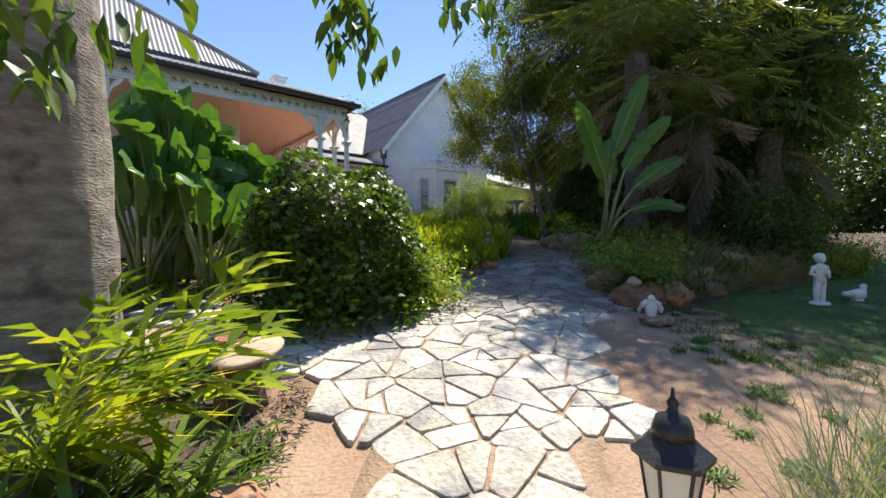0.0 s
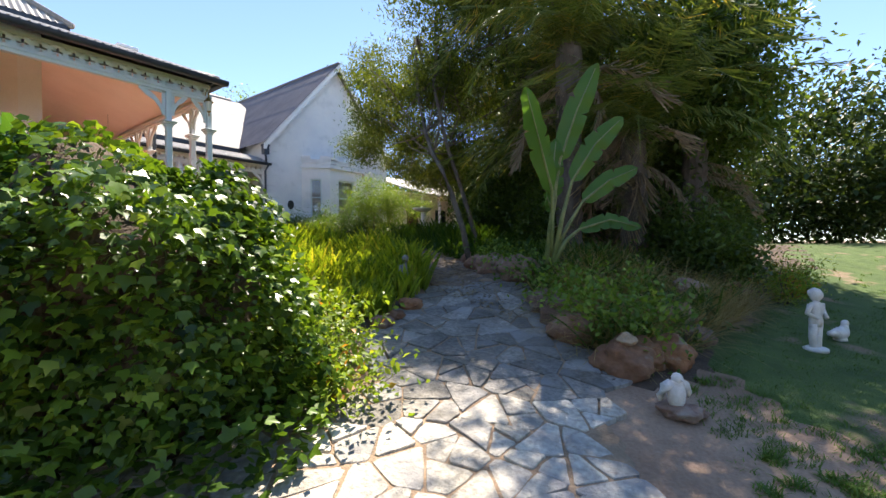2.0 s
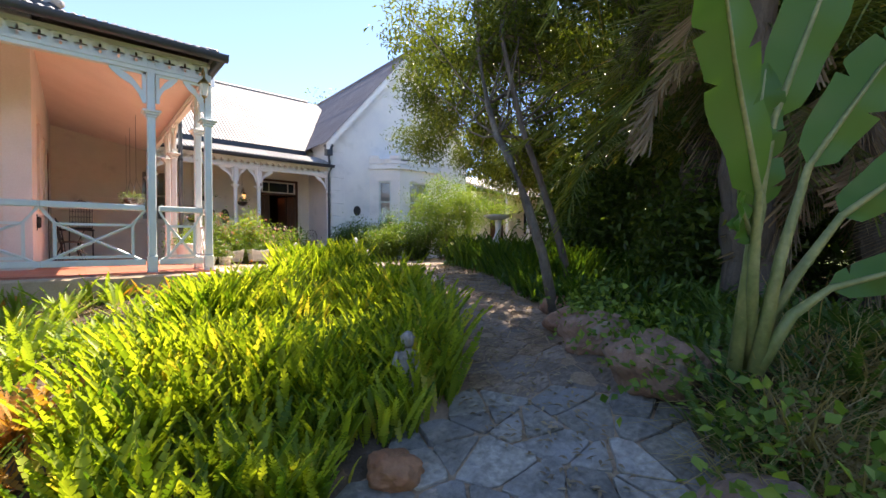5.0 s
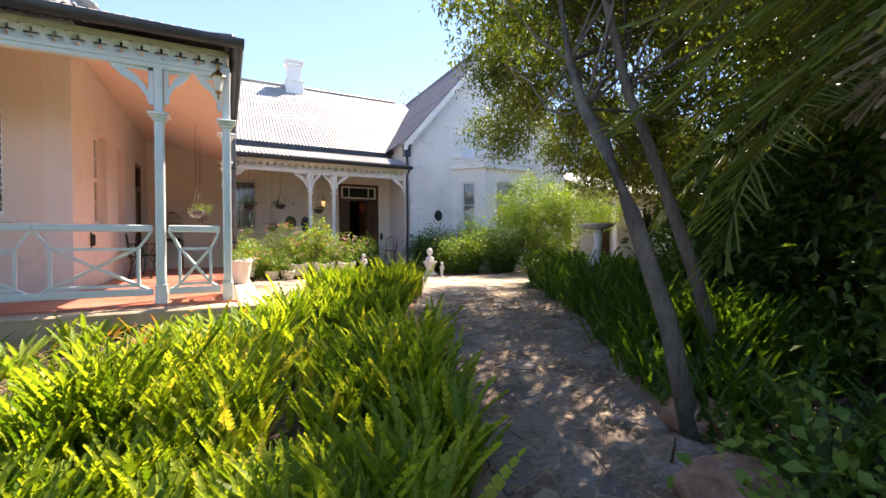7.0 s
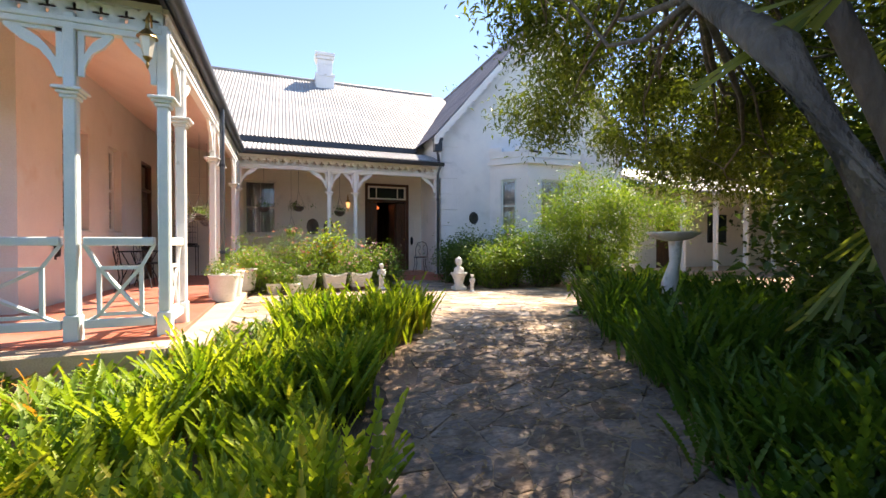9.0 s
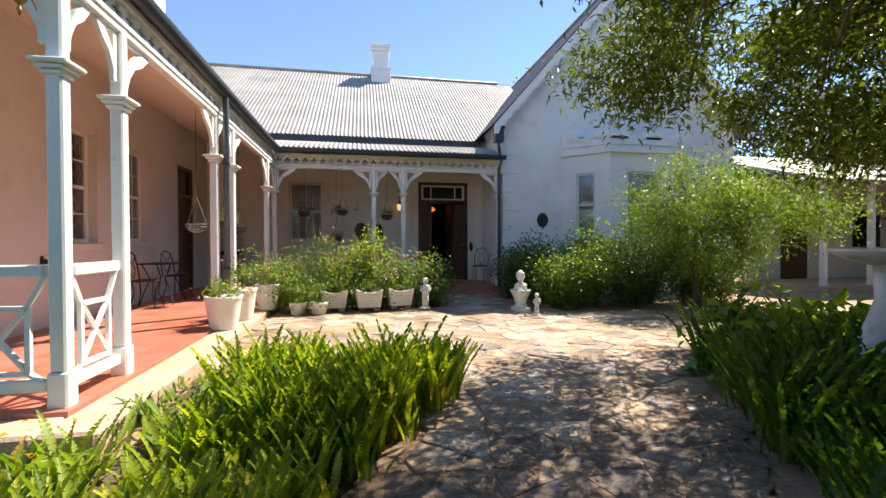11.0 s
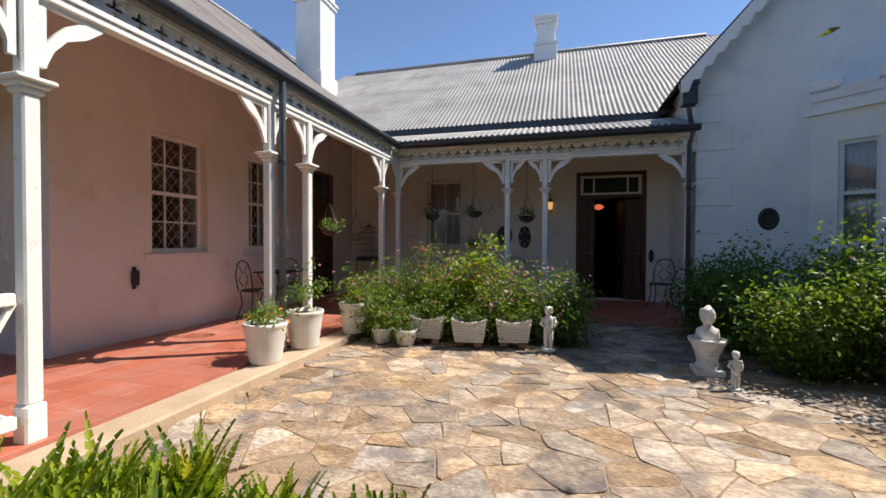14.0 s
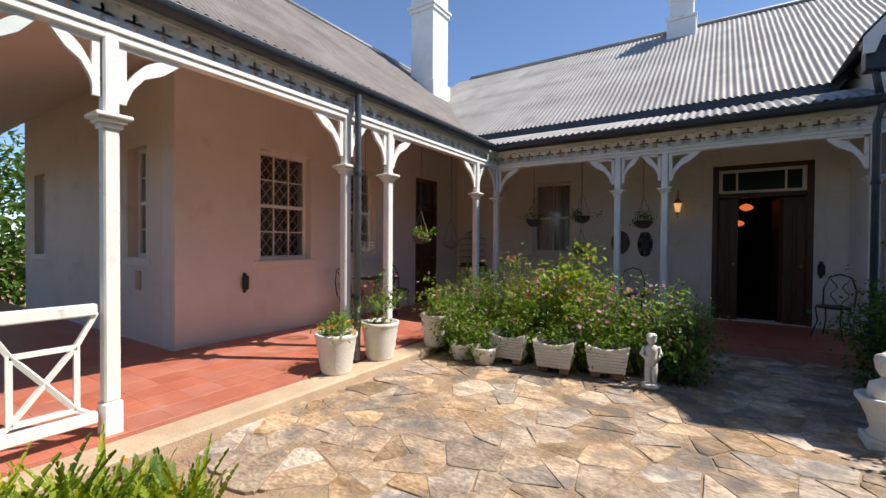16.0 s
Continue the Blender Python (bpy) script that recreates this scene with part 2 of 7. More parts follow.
M_WIRE = surface("grey_wire", (0.10, 0.10, 0.095), (0.18, 0.17, 0.16), 8, 0.5, 0.1, 90)
M_BRASS = surface("aged_brass", (0.30, 0.19, 0.06), (0.42, 0.28, 0.10), 8, 0.35, 0.15, 60, metal=0.9)
M_GLASS = glass_pane("window_glass")
M_LAMPGLASS = glass_pane("frosted_lantern_glass", (0.75, 0.70, 0.58))
# near-black colour stands in for the shade inside the rooms
M_DARKROOM = surface("interior_dark_for_shade", (0.03, 0.022, 0.018), (0.05, 0.036, 0.028), 2, 0.8, 0.1, 30)
M_CURTAIN = surface("lace_curtain", (0.42, 0.40, 0.36), (0.52, 0.50, 0.46), 9, 0.9, 0.3, 90, stretch=(6, 6, 0.3))
M_DRAPE = surface("brown_drape", (0.15, 0.085, 0.06), (0.24, 0.15, 0.11), 9, 0.9, 0.3, 90, stretch=(6, 6, 0.3))
M_FLOWER = leafy("pink_petal", (0.50, 0.16, 0.30), (0.66, 0.34, 0.50), 0.6, 0.3)
M_ORANGE = leafy("orange_petal", (0.70, 0.20, 0.02), (0.80, 0.38, 0.03), 0.6, 0.3)
M_BLOSSOM = leafy("white_petal", (0.70, 0.66, 0.62), (0.80, 0.70, 0.70), 0.6, 0.3)


# ---- building helpers ----
def finish(ob, mats, smooth=False):
    for m in (mats if isinstance(mats, (list, tuple)) else [mats]):
        ob.data.materials.append(m)
    if smooth:
        ob.data.polygons.foreach_set("use_smooth", [True] * len(ob.data.polygons))
    return ob


def part(name, bm, material, parent=None, label="", smooth=False):
    """Links a bmesh as one mesh object, under its thing when one is given."""
    me = bpy.data.meshes.new(name)
    bm.normal_update()
    bm.to_mesh(me)
    bm.free()
    ob = finish(new(name, me), material, smooth)
    if parent:
        ob.parent = parent
    return tagged(ob, label)


def part_data(name, me, parent, m=None):
    """Another object on a mesh that is there already."""
    ob = new(name, me)
    ob.parent = parent
    if m is not None:
        ob.matrix_basis = m
    return ob


def thing(name, m, label, category, group="", kind=""):
    ob = new(name)
    ob.matrix_basis = m
    ob.empty_display_size = 0.1
    return tagged(ob, label, category, group, kind)


def box(bm, x0, x1, y0, y1, z0, z1, m=None):
    vs = [bm.verts.new((x, y, z)) for z in (z0, z1) for x, y in ((x0, y0), (x1, y0), (x1, y1), (x0, y1))]
    for f in ((3, 2, 1, 0), (4, 5, 6, 7), (0, 1, 5, 4), (1, 2, 6, 5), (2, 3, 7, 6), (3, 0, 4, 7)):
        bm.faces.new([vs[i] for i in f])
    if m is not None:
        for v in vs:
            v.co = m @ v.co
    return vs


def boxes(*sides, bevel=0.0):
    bm = bmesh.new()
    for s in sides:
        box(bm, *s)
    if bevel:
        bmesh.ops.bevel(bm, geom=list(bm.edges), offset=bevel, segments=1, affect="EDGES", profile=0.5)
    return bm


def stick(bm, a, b, r, sides=6, r2=None):
    """A straight rod from a to b."""
    tube(bm, [a, b], [r, r if r2 is None else r2], sides)


def tube(bm, pts, radii, sides=7, caps=True):
    pts = [Vector(p) for p in pts]
    rings = []
    for i, p in enumerate(pts):
        d = (pts[min(i + 1, len(pts) - 1)] - pts[max(i - 1, 0)])
        d = d.normalized() if d.length > 1e-9 else Vector((0, 0, 1))
        u = d.cross(Vector((0.13, 0.31, 1)) if abs(d.z) < 0.9 else Vector((1, 0.2, 0))).normalized()
        w = d.cross(u)
        r = radii[i] if isinstance(radii, (list, tuple)) else radii
        rings.append([bm.verts.new(p + u * (r * math.cos(k * math.tau / sides)) + w * (r * math.sin(k * math.tau / sides))) for k in range(sides)])
    for a, b in zip(rings, rings[1:]):
        for k in range(sides):
            bm.faces.new((a[k], b[k], b[(k + 1) % sides], a[(k + 1) % sides]))
    if caps:
        bm.faces.new(rings[0])
        bm.faces.new(rings[-1][::-1])


def lathe(bm, profile, sides=24, centre=(0, 0, 0), sx=1.0, sy=1.0, wob=0.0):
    """A turned shape from (radius, height) pairs, bottom to top."""
    cx, cy, cz = centre
    rings = []
    for r, z in profile:
        rings.append([bm.verts.new((cx + sx * r * math.cos(k * math.tau / sides), cy + sy * r * math.sin(k * math.tau / sides), cz + z + wob * noise.noise((k * 0.7, z * 9, 3)))) for k in range(sides)])
    for a, b in zip(rings, rings[1:]):
        for k in range(sides):
            bm.faces.new((a[k], a[(k + 1) % sides], b[(k + 1) % sides], b[k]))
    bm.faces.new(rings[0][::-1])
    bm.faces.new(rings[-1])


def prism(bm, outline, lo, hi, m=None):
    """An outline in x and z, pulled along y from lo to hi."""
    a = [bm.verts.new((x, lo, z)) for x, z in outline]
    b = [bm.verts.new((x, hi, z)) for x, z in outline]
    bm.faces.new(a)
    bm.faces.new(b[::-1])
    n = len(outline)
    for i in range(n):
        bm.faces.new((a[i], b[i], b[(i + 1) % n], a[(i + 1) % n]))
    if m is not None:
        for v in a + b:
            v.co = m @ v.co


def blob(bm, centre, radii, rough=0.2, seed=0, sub=3, freq=1.6):
    """A lumpy stone-like ball."""
    made = bmesh.ops.create_icosphere(bm, subdivisions=sub, radius=1.0)
    off = Vector((seed * 7.3, seed * 3.1, seed * 1.7))
    for v in made["verts"]:
        k = 1 + rough * noise.noise(v.co * freq + off) + rough * 0.4 * noise.noise(v.co * freq * 3 + off)
        v.co = Vector((v.co.x * radii[0], v.co.y * radii[1], v.co.z * radii[2])) * k + Vector(centre)


def mesh_arrays(name, verts, faces):
    """A mesh from arrays: faces all with the same number of corners."""
    verts, faces = np.asarray(verts, dtype=np.float32), np.asarray(faces, dtype=np.int32)
    me = bpy.data.meshes.new(name)
    k = faces.shape[1]
    me.vertices.add(len(verts))
    me.vertices.foreach_set("co", verts.ravel())
    me.loops.add(faces.size)
    me.loops.foreach_set("vertex_index", faces.ravel())
    me.polygons.add(len(faces))
    me.polygons.foreach_set("loop_start", np.arange(0, faces.size, k, dtype=np.int32))
    me.update(calc_edges=True)
    return me


def turns(yaw, tilt, roll):
    """Turn matrices: roll about y, then tilt about x, then yaw about z."""
    cy, sy, ct, st, cr, sr = np.cos(yaw), np.sin(yaw), np.cos(tilt), np.sin(tilt), np.cos(roll), np.sin(roll)
    o, i = np.zeros_like(cy), np.ones_like(cy)
    rz = np.stack([cy, -sy, o, sy, cy, o, o, o, i], -1).reshape(-1, 3, 3)
    rx = np.stack([i, o, o, o, ct, -st, o, st, ct], -1).reshape(-1, 3, 3)
    ry = np.stack([cr, o, sr, o, i, o, -sr, o, cr], -1).reshape(-1, 3, 3)
    return rz @ rx @ ry


def scattered(name, tv, tf, rot, loc, size):
    """One mesh with the small shape (tv, tf) at every place."""
    tv, tf = np.asarray(tv, float), np.asarray(tf)
    size = np.asarray(size, float)
    size = size[:, None, None] if size.ndim == 1 else size[:, None, :]
    v = np.einsum("mij,mnj->mni", rot, tv[None] * size) + np.asarray(loc)[:, None, :]
    f = tf[None] + (np.arange(len(loc)) * len(tv))[:, None, None]
    return mesh_arrays(name, v.reshape(-1, 3), f.reshape(-1, tf.shape[1]))


def join_arrays(*meshes):
    """Joins (verts, faces) pairs with the same corners a face."""
    vs, fs, n = [], [], 0
    for v, f in meshes:
        vs.append(np.asarray(v, float)), fs.append(np.asarray(f) + n)
        n += len(v)
    return np.concatenate(vs), np.concatenate(fs)


LEAF = ([(0, 0, 0), (0.5, 0.42, 0.10), (0, 1, -0.05), (-0.5, 0.42, 0.10)], [(0, 1, 2), (0, 2, 3)])
IVYLEAF = ([(0, 0, 0), (0.42, 0.05, 0.03), (0.52, 0.48, 0.06), (0.22, 0.55, 0.05), (0, 1, -0.06), (-0.22, 0.55, 0.05), (-0.52, 0.48, 0.06), (-0.42, 0.05, 0.03)],
           [(0, 1, 2), (0, 2, 3), (0, 3, 4), (0, 4, 5), (0, 5, 6), (0, 6, 7)])
rng = np.random.default_rng(7)


def unit(n):
    v = rng.normal(size=(n, 3))
    return v / np.linalg.norm(v, axis=1)[:, None]


def leaves(name, centres, spread, per, length, width, material, parent=None, droop=0.3, shape=LEAF, flat=0.6):
    """A crown of single leaves in clumps round the centres."""
    c = np.repeat(np.asarray(centres, float), per, axis=0)
    n = len(c)
    sp = np.asarray(spread, float)
    p = c + rng.normal(size=(n, 3)) * (sp if sp.ndim else np.array([1, 1, 0.75]) * sp)
    ln = length * rng.uniform(0.6, 1.25, n)
    size = np.stack([ln * width, ln, ln], -1)
    rot = turns(rng.uniform(0, math.tau, n), rng.normal(-droop, flat, n), rng.normal(0, flat, n))
    me = scattered(name, shape[0], shape[1], rot, p, size)
    ob = finish(new(name, me), material)
    if parent:
        ob.parent = parent
    return ob


def inside(poly, x, y):
    """Which of the points lie in the outline."""
    x, y = np.asarray(x), np.asarray(y)
    hit = np.zeros(x.shape, bool)
    for (x0, y0), (x1, y1) in zip(poly, poly[1:] + poly[:1]):
        cross = ((y0 > y) != (y1 > y)) & (x < (x1 - x0) * (y - y0) / ((y1 - y0) or 1e-9) + x0)
        hit ^= cross
    return hit


def sprinkle(poly, density):
    """Even random points in an outline."""
    xs, ys = [p[0] for p in poly], [p[1] for p in poly]
    n = int((max(xs) - min(xs)) * (max(ys) - min(ys)) * density)
    x, y = rng.uniform(min(xs), max(xs), n), rng.uniform(min(ys), max(ys), n)
    k = inside(poly, x, y)
    return x[k], y[k]


# ---- ground ----
RUN = [-40, -6, 0, 2, 3.6, 5, 6.5, 8, 9, 10, 11, 12, 14, 17, 60]
RISE = [-1.9, -0.75, -0.06, 0.22, 0.43, 0.60, 0.78, 1.04, 1.17, 1.32, 1.41, 1.47, 1.50, 1.45, 1.45]


def terrain(x, y):
    """Height of the ground: a slope up to the level court, lower on the lawn, a raised rockery."""
    x, y = np.asarray(x, float), np.asarray(y, float)
    s, r = 0.72 * x + 0.694 * y, 0.694 * x - 0.72 * y
    w = np.clip(s / 3, 0, 1) * np.clip(1 - (s - 8) / 4, 0, 1)
    z = np.interp(s, RUN, RISE) - 0.035 * np.clip(r - 0.8, 0, 6) * w
    mound = np.exp(-(((x - 8.0) / 1.5) ** 2 + ((y - 3.7) / 1.0) ** 2))
    return z + 0.34 * mound


def ground_z(x, y):
    return float(terrain(x, y))


def sheet(name, xs, ys, material, lift=0.0, wob=0.0):
    gx, gy = np.meshgrid(xs, ys)
    z = terrain(gx, gy) + lift
    if wob:
        z = z + wob * (np.sin(gx * 3.1 + gy * 1.7) * np.sin(gy * 2.3 - gx) + 0.5 * np.sin(gx * 7.7) * np.sin(gy * 6.9))
    n, m = len(xs), len(ys)
    i = (np.arange(m - 1)[:, None] * n + np.arange(n - 1)[None]).ravel()
    me = mesh_arrays(name, np.stack([gx, gy, z], -1).reshape(-1, 3), np.stack([i, i + 1, i + 1 + n, i + n], -1))
    return finish(new(name, me), material, True)


def patch(name, gx, gy, ok, lift, material, label, category):
    """A piece of ground over the cells marked ok; its rim sinks into the soil."""
    nx = gx.shape[1]
    i = (np.arange(gx.shape[0] - 1)[:, None] * nx + np.arange(nx - 1)[None])[ok]
    q = np.stack([i, i + 1, i + 1 + nx, i + nx], -1)
    z = (terrain(gx, gy) + lift).ravel()
    z[np.bincount(q.ravel(), minlength=gx.size) < 4] -= 0.04
    keep = np.unique(q)
    remap = np.zeros(gx.size, int)
    remap[keep] = np.arange(len(keep))
    me = mesh_arrays(name, np.stack([gx.ravel(), gy.ravel(), z], -1)[keep], remap[q])
    return tagged(finish(new(name, me), material, True), label, category, kind="structure")


near = np.arange(-8, 26.01, 0.16)
far = np.array([0.5, 1.2, 2.5, 5, 10, 20, 40, 80, 160, 320, 600])
GX = np.concatenate([-8 - far[::-1], near, 26 + far])
tagged(sheet("ground", GX, GX, M_SOIL, -0.014, 0.004), "reddish sandy garden soil sloping up to the house", "ground", kind="structure")

# ---- house ----
FZ = 1.6                                   # verandah floor
SX, SY, BY = 3.73, 12.17, 18.85            # side wing's walls, back wall
GXW, GYW = 11.05, 16.95                    # gabled wing's corner
VX, VY, VB = 5.74, 10.12, 16.95            # verandah post lines


def wall(name, axis, at, thick, u0, u1, z0, z1, openings, material, label):
    """A wall along x ('y' = at) or along y ('x' = at), cut by openings (u0, u1, z0, z1). thick runs away from the outside."""
    bm = bmesh.new()
    us = sorted({u0, u1, *[o[0] for o in openings], *[o[1] for o in openings]})
    for a, b in zip(us, us[1:]):
        cuts = sorted((o[2], o[3]) for o in openings if o[0] < (a + b) / 2 < o[1])
        z = z0
        for lo, hi in cuts + [(z1, z1)]:
            if lo > z:
                lo_a, hi_a = sorted((at, at + thick))
                box(bm, *((a, b, lo_a, hi_a) if axis == "y" else (lo_a, hi_a, a, b)), z, lo)
            z = hi
    bmesh.ops.remove_doubles(bm, verts=bm.verts, dist=0.0005)
    return tagged(part(name, bm, material), label, "wall", kind="structure")


W1, W2, DSIDE = (13.33, 14.24, 2.68, 4.30), (15.12, 15.78, 2.70, 4.30), (17.08, 17.93, FZ, 4.38)
S1, S2 = (2.40, 2.98, 2.72, 4.22), (-1.72, -1.09, 2.68, 4.18)
BW, BD = (5.74, 6.60, 2.74, 4.30), (9.20, 10.62, FZ, 4.37)
wall("wall_east", "x", SX, -0.32, SY, BY, 1.3, 5.62, [W1, W2, DSIDE], M_PINK, "pink plastered wall of the side wing under the verandah")
wall("wall_south", "y", SY, 0.32, -2.3, SX - 0.32, 1.2, 5.62, [S1, S2], M_BEIGE, "beige plastered end wall of the side wing")
wall("wall_back", "y", BY, 0.34, SX, GXW, 1.3, 5.45, [BW, BD], M_CREAM, "cream plastered wall with ruled stone courses behind the verandah")
wall("wall_west", "x", -2.3, 0.32, SY + 0.32, 28, 0.8, 5.62, [], M_PINK, "pink plastered far wall of the side wing")
wall("wall_gable_side", "x", GXW, 0.34, GYW + 0.34, 28, 1.3, 5.7, [], M_WHITEWALL, "white plastered side wall of the gabled wing")
APX, APZ = 14.35, 9.53
gb = bmesh.new()
prism(gb, [(GXW, 1.3), (17.65, 1.3), (17.65, 5.75), (APX, APZ), (GXW, 5.75)], GYW, GYW + 0.34)
tagged(part("wall_gable", gb, M_WHITEWALL), "white plastered gable wall with corner quoins", "wall", kind="structure")
wall("wall_rear", "y", 28, 0.3, -4.2, 18.2, 1.0, 5.6, [], M_CREAM, "plain rear wall of the house")
wall("wall_gable_far", "x", 17.65, -0.34, GYW + 0.34, 28, 1.3, 5.7, [], M_WHITEWALL, "plain far wall of the gabled wing")
# quoins
for i in range(9):
    q = 0.34 if i % 2 else 0.52
    part("quoin", boxes((GXW - 0.02, GXW + q, GYW - 0.022, GYW + 0.2, 1.62 + i * 0.455, 1.62 + i * 0.455 + 0.43), bevel=0.012), M_WHITEWALL, bpy.data.objects["wall_gable"])
# ruled stone courses on the back wall
for z in [FZ + 0.45 * k for k in range(1, 7)]:
    for a, b in ((SX + 0.02, 5.58), (6.76, 9.04), (10.78, GXW - 0.02)):
        part("ruled_course", boxes((a, b, BY - 0.006, BY + 0.01, z, z + 0.42), bevel=0.004), M_CREAM, bpy.data.objects["wall_back"])


def corrugated(name, along, up, origin, cols, profile, bottom, top, material, label, pitch=0.105, depth=0.014, lap=1.45):
    """Corrugated sheets. along, up: unit ways on the plan. profile(v): height at plan distance v up from the eave.
    bottom(u), top(u): plan distances at which the column u starts and ends."""
    o, a, b = np.array(origin, float), np.array(along, float), np.array(up, float)
    u = np.arange(cols[0], cols[1] + 1e-6, pitch / 6)
    nv = 44
    v0, v1 = np.array([bottom(k) for k in u]), np.array([top(k) for k in u])
    keep = v1 - v0 > 0.01
    u, v0, v1 = u[keep], v0[keep], v1[keep]
    f = np.linspace(0, 1, nv)
    v = v0[:, None] + (v1 - v0)[:, None] * f[None]
    uu = np.repeat(u[:, None], nv, 1)
    z = profile(v) + depth * np.sin(uu * math.tau / pitch) + 0.024 * (1 - (v % lap) / lap)
    p = o[None, None] + uu[..., None] * a + v[..., None] * b
    p[..., 2] += z
    n = len(u)
    i = (np.arange(n - 1)[:, None] * nv + np.arange(nv - 1)[None]).ravel()
    ob = finish(new(name, mesh_arrays(name, p.reshape(-1, 3), np.stack([i, i + nv, i + nv + 1, i + 1], -1))), material, True)
    return tagged(ob, label, "roof", kind="structure")


def curve(run, rise, bow):
    return lambda v: rise * (v / run) + bow * np.sin(np.pi * np.clip(v / run, 0, 1))


EZ = 4.74
RX, RXI = 5.84, 4.05                      # verandah roof: gutter line, top line at the side wing
RY, RYI = 9.84, 11.85
RBI = 17.95
# side verandah roof, gutter along y
L = 16.67 - RY
corrugated("roof_verandah_side", (0, 1, 0), (-1, 0, 0), (RX, RY, EZ), (0, L + 1.73), curve(1.97, 0.68, 0.08), lambda u: max(0, (u - L) * 1.97 / 1.73), lambda u: min(1.97, u * 1.97 / 2.01), M_ROOFBROWN, "brown-grey corrugated iron verandah roof of the side wing")
corrugated("roof_verandah_south", (-1, 0, 0), (0, 1, 0), (RX, RY, EZ), (0, 9.5), curve(2.01, 0.68, 0.08), lambda u: 0, lambda u: min(2.01, u * 2.01 / 1.97), M_ROOF, "grey corrugated iron verandah roof along the end wall")
corrugated("roof_verandah_back", (1, 0, 0), (0, 1, 0), (RX - 1.97, 16.67, EZ), (0, 7.05), curve(1.73, 0.50, 0.08), lambda u: max(0, (1.97 - u) * 1.73 / 1.97), lambda u: 1.73, M_ROOF, "grey corrugated iron verandah roof before the front door")
# main roofs
HR = 4.15
corrugated("roof_side_east", (0, 1, 0), (-1, 0, 0), (4.1, 11.8, 5.62), (0, 14), lambda v: v * 0.835, lambda u: 0, lambda u: min(HR, u), M_ROOFBROWN, "brown-grey corrugated iron hipped roof of the side wing")
corrugated("roof_side_south", (-1, 0, 0), (0, 1, 0), (4.1, 11.8, 5.62), (0, 8.3), lambda v: v * 0.835, lambda u: 0, lambda u: min(u, 8.3 - u), M_ROOF, "grey corrugated iron hip end of the side wing")
corrugated("roof_side_west", (0, 1, 0), (1, 0, 0), (-4.2, 11.8, 5.62), (0, 14), lambda v: v * 0.835, lambda u: 0, lambda u: min(HR, u), M_ROOF, "grey corrugated iron far slope of the side wing")
corrugated("roof_back", (1, 0, 0), (0, 1, 0), (1.0, 18.38, 5.44), (0, 12.5), lambda v: v * 0.705, lambda u: 0, lambda u: 5.08, M_ROOF, "weathered grey corrugated iron main roof", lap=1.3)
corrugated("roof_back_rear", (1, 0, 0), (0, -1, 0), (1.0, 28.54, 5.44), (0, 12.5), lambda v: v * 0.705, lambda u: 0, lambda u: 5.08, M_ROOF, "grey corrugated iron rear slope")
corrugated("roof_gable_west", (0, 1, 0), (1, 0, 0), (10.72, 16.62, 5.45), (0, 10), lambda v: v * 1.143, lambda u: 0, lambda u: APX - 10.72, M_ROOFDARK, "dark grey corrugated roof of the gabled wing")
corrugated("roof_gable_east", (0, 1, 0), (-1, 0, 0), (17.98, 16.62, 5.45), (0, 10), lambda v: v * 1.143, lambda u: 0, lambda u: 17.98 - APX, M_ROOFDARK, "dark grey corrugated roof of the gabled wing")


def cap_line(name, a, b, r, material, label):
    bm = bmesh.new()
    tube(bm, [a, b], r, 8)
    tagged(part(name, bm, material, smooth=True), label, "roof trim", kind="structure")


cap_line("trim", (-0.05, 15.95, 9.11), (-0.05, 24, 9.11), 0.07, M_ROOF, "rolled ridge capping")
cap_line("trim", (4.1, 11.8, 5.66), (-0.05, 15.95, 9.12), 0.06, M_ROOF, "rolled hip capping")
cap_line("trim", (-4.2, 11.8, 5.66), (-0.05, 15.95, 9.12), 0.06, M_ROOF, "rolled hip capping")
cap_line("trim", (1.5, 23.46, 9.04), (13, 23.46, 9.04), 0.07, M_ROOF, "rolled ridge capping")
cap_line("trim", (APX, 16.6, 9.62), (APX, 26, 9.62), 0.08, M_ROOFDARK, "rolled ridge capping")
cap_line("trim", (RX - 0.02, RY + 0.02, EZ + 0.02), (RXI, RYI, EZ + 0.72), 0.045, M_NAVY, "dark hip capping of the verandah roof")
# dark boards under the main eaves
tagged(part("trim", boxes((4.02, 4.07, 11.82, 18.35, 5.48, 5.63)), M_NAVY), "dark fascia board under the main eave", "trim", kind="structure")
tagged(part("trim", boxes((-4.2, 4.02, 11.78, 11.83, 5.48, 5.63)), M_NAVY), "dark fascia board under the main eave", "trim", kind="structure")
tagged(part("trim", boxes((4.07, 10.75, 18.35, 18.40, 5.30, 5.44)), M_NAVY), "dark fascia board under the main eave", "trim", kind="structure")
# white barge boards with a scalloped lower edge
for sgn, x0 in ((1, 10.72), (-1, 17.98)):
    bm = bmesh.new()
    n = 22
    for i in range(n):
        a, b = i / n, (i + 1) / n
        xa, xb = x0 + sgn * a * (APX - 10.72), x0 + sgn * b * (APX - 10.72)
        za, zb = 5.43 + a * 4.15, 5.43 + b * 4.15
        xm, zm = (xa + xb) / 2, (za + zb) / 2
        out = [(xa, za), (xb, zb), (xb, zb - 0.20), (xm + 0.02 * sgn, zm - 0.29), (xa, za - 0.20)]
        prism(bm, out if sgn > 0 else out[::-1], 16.57, 16.60)
    tagged(part("trim", bm, M_WHITE), "white scalloped barge board along the gable", "trim", kind="structure")


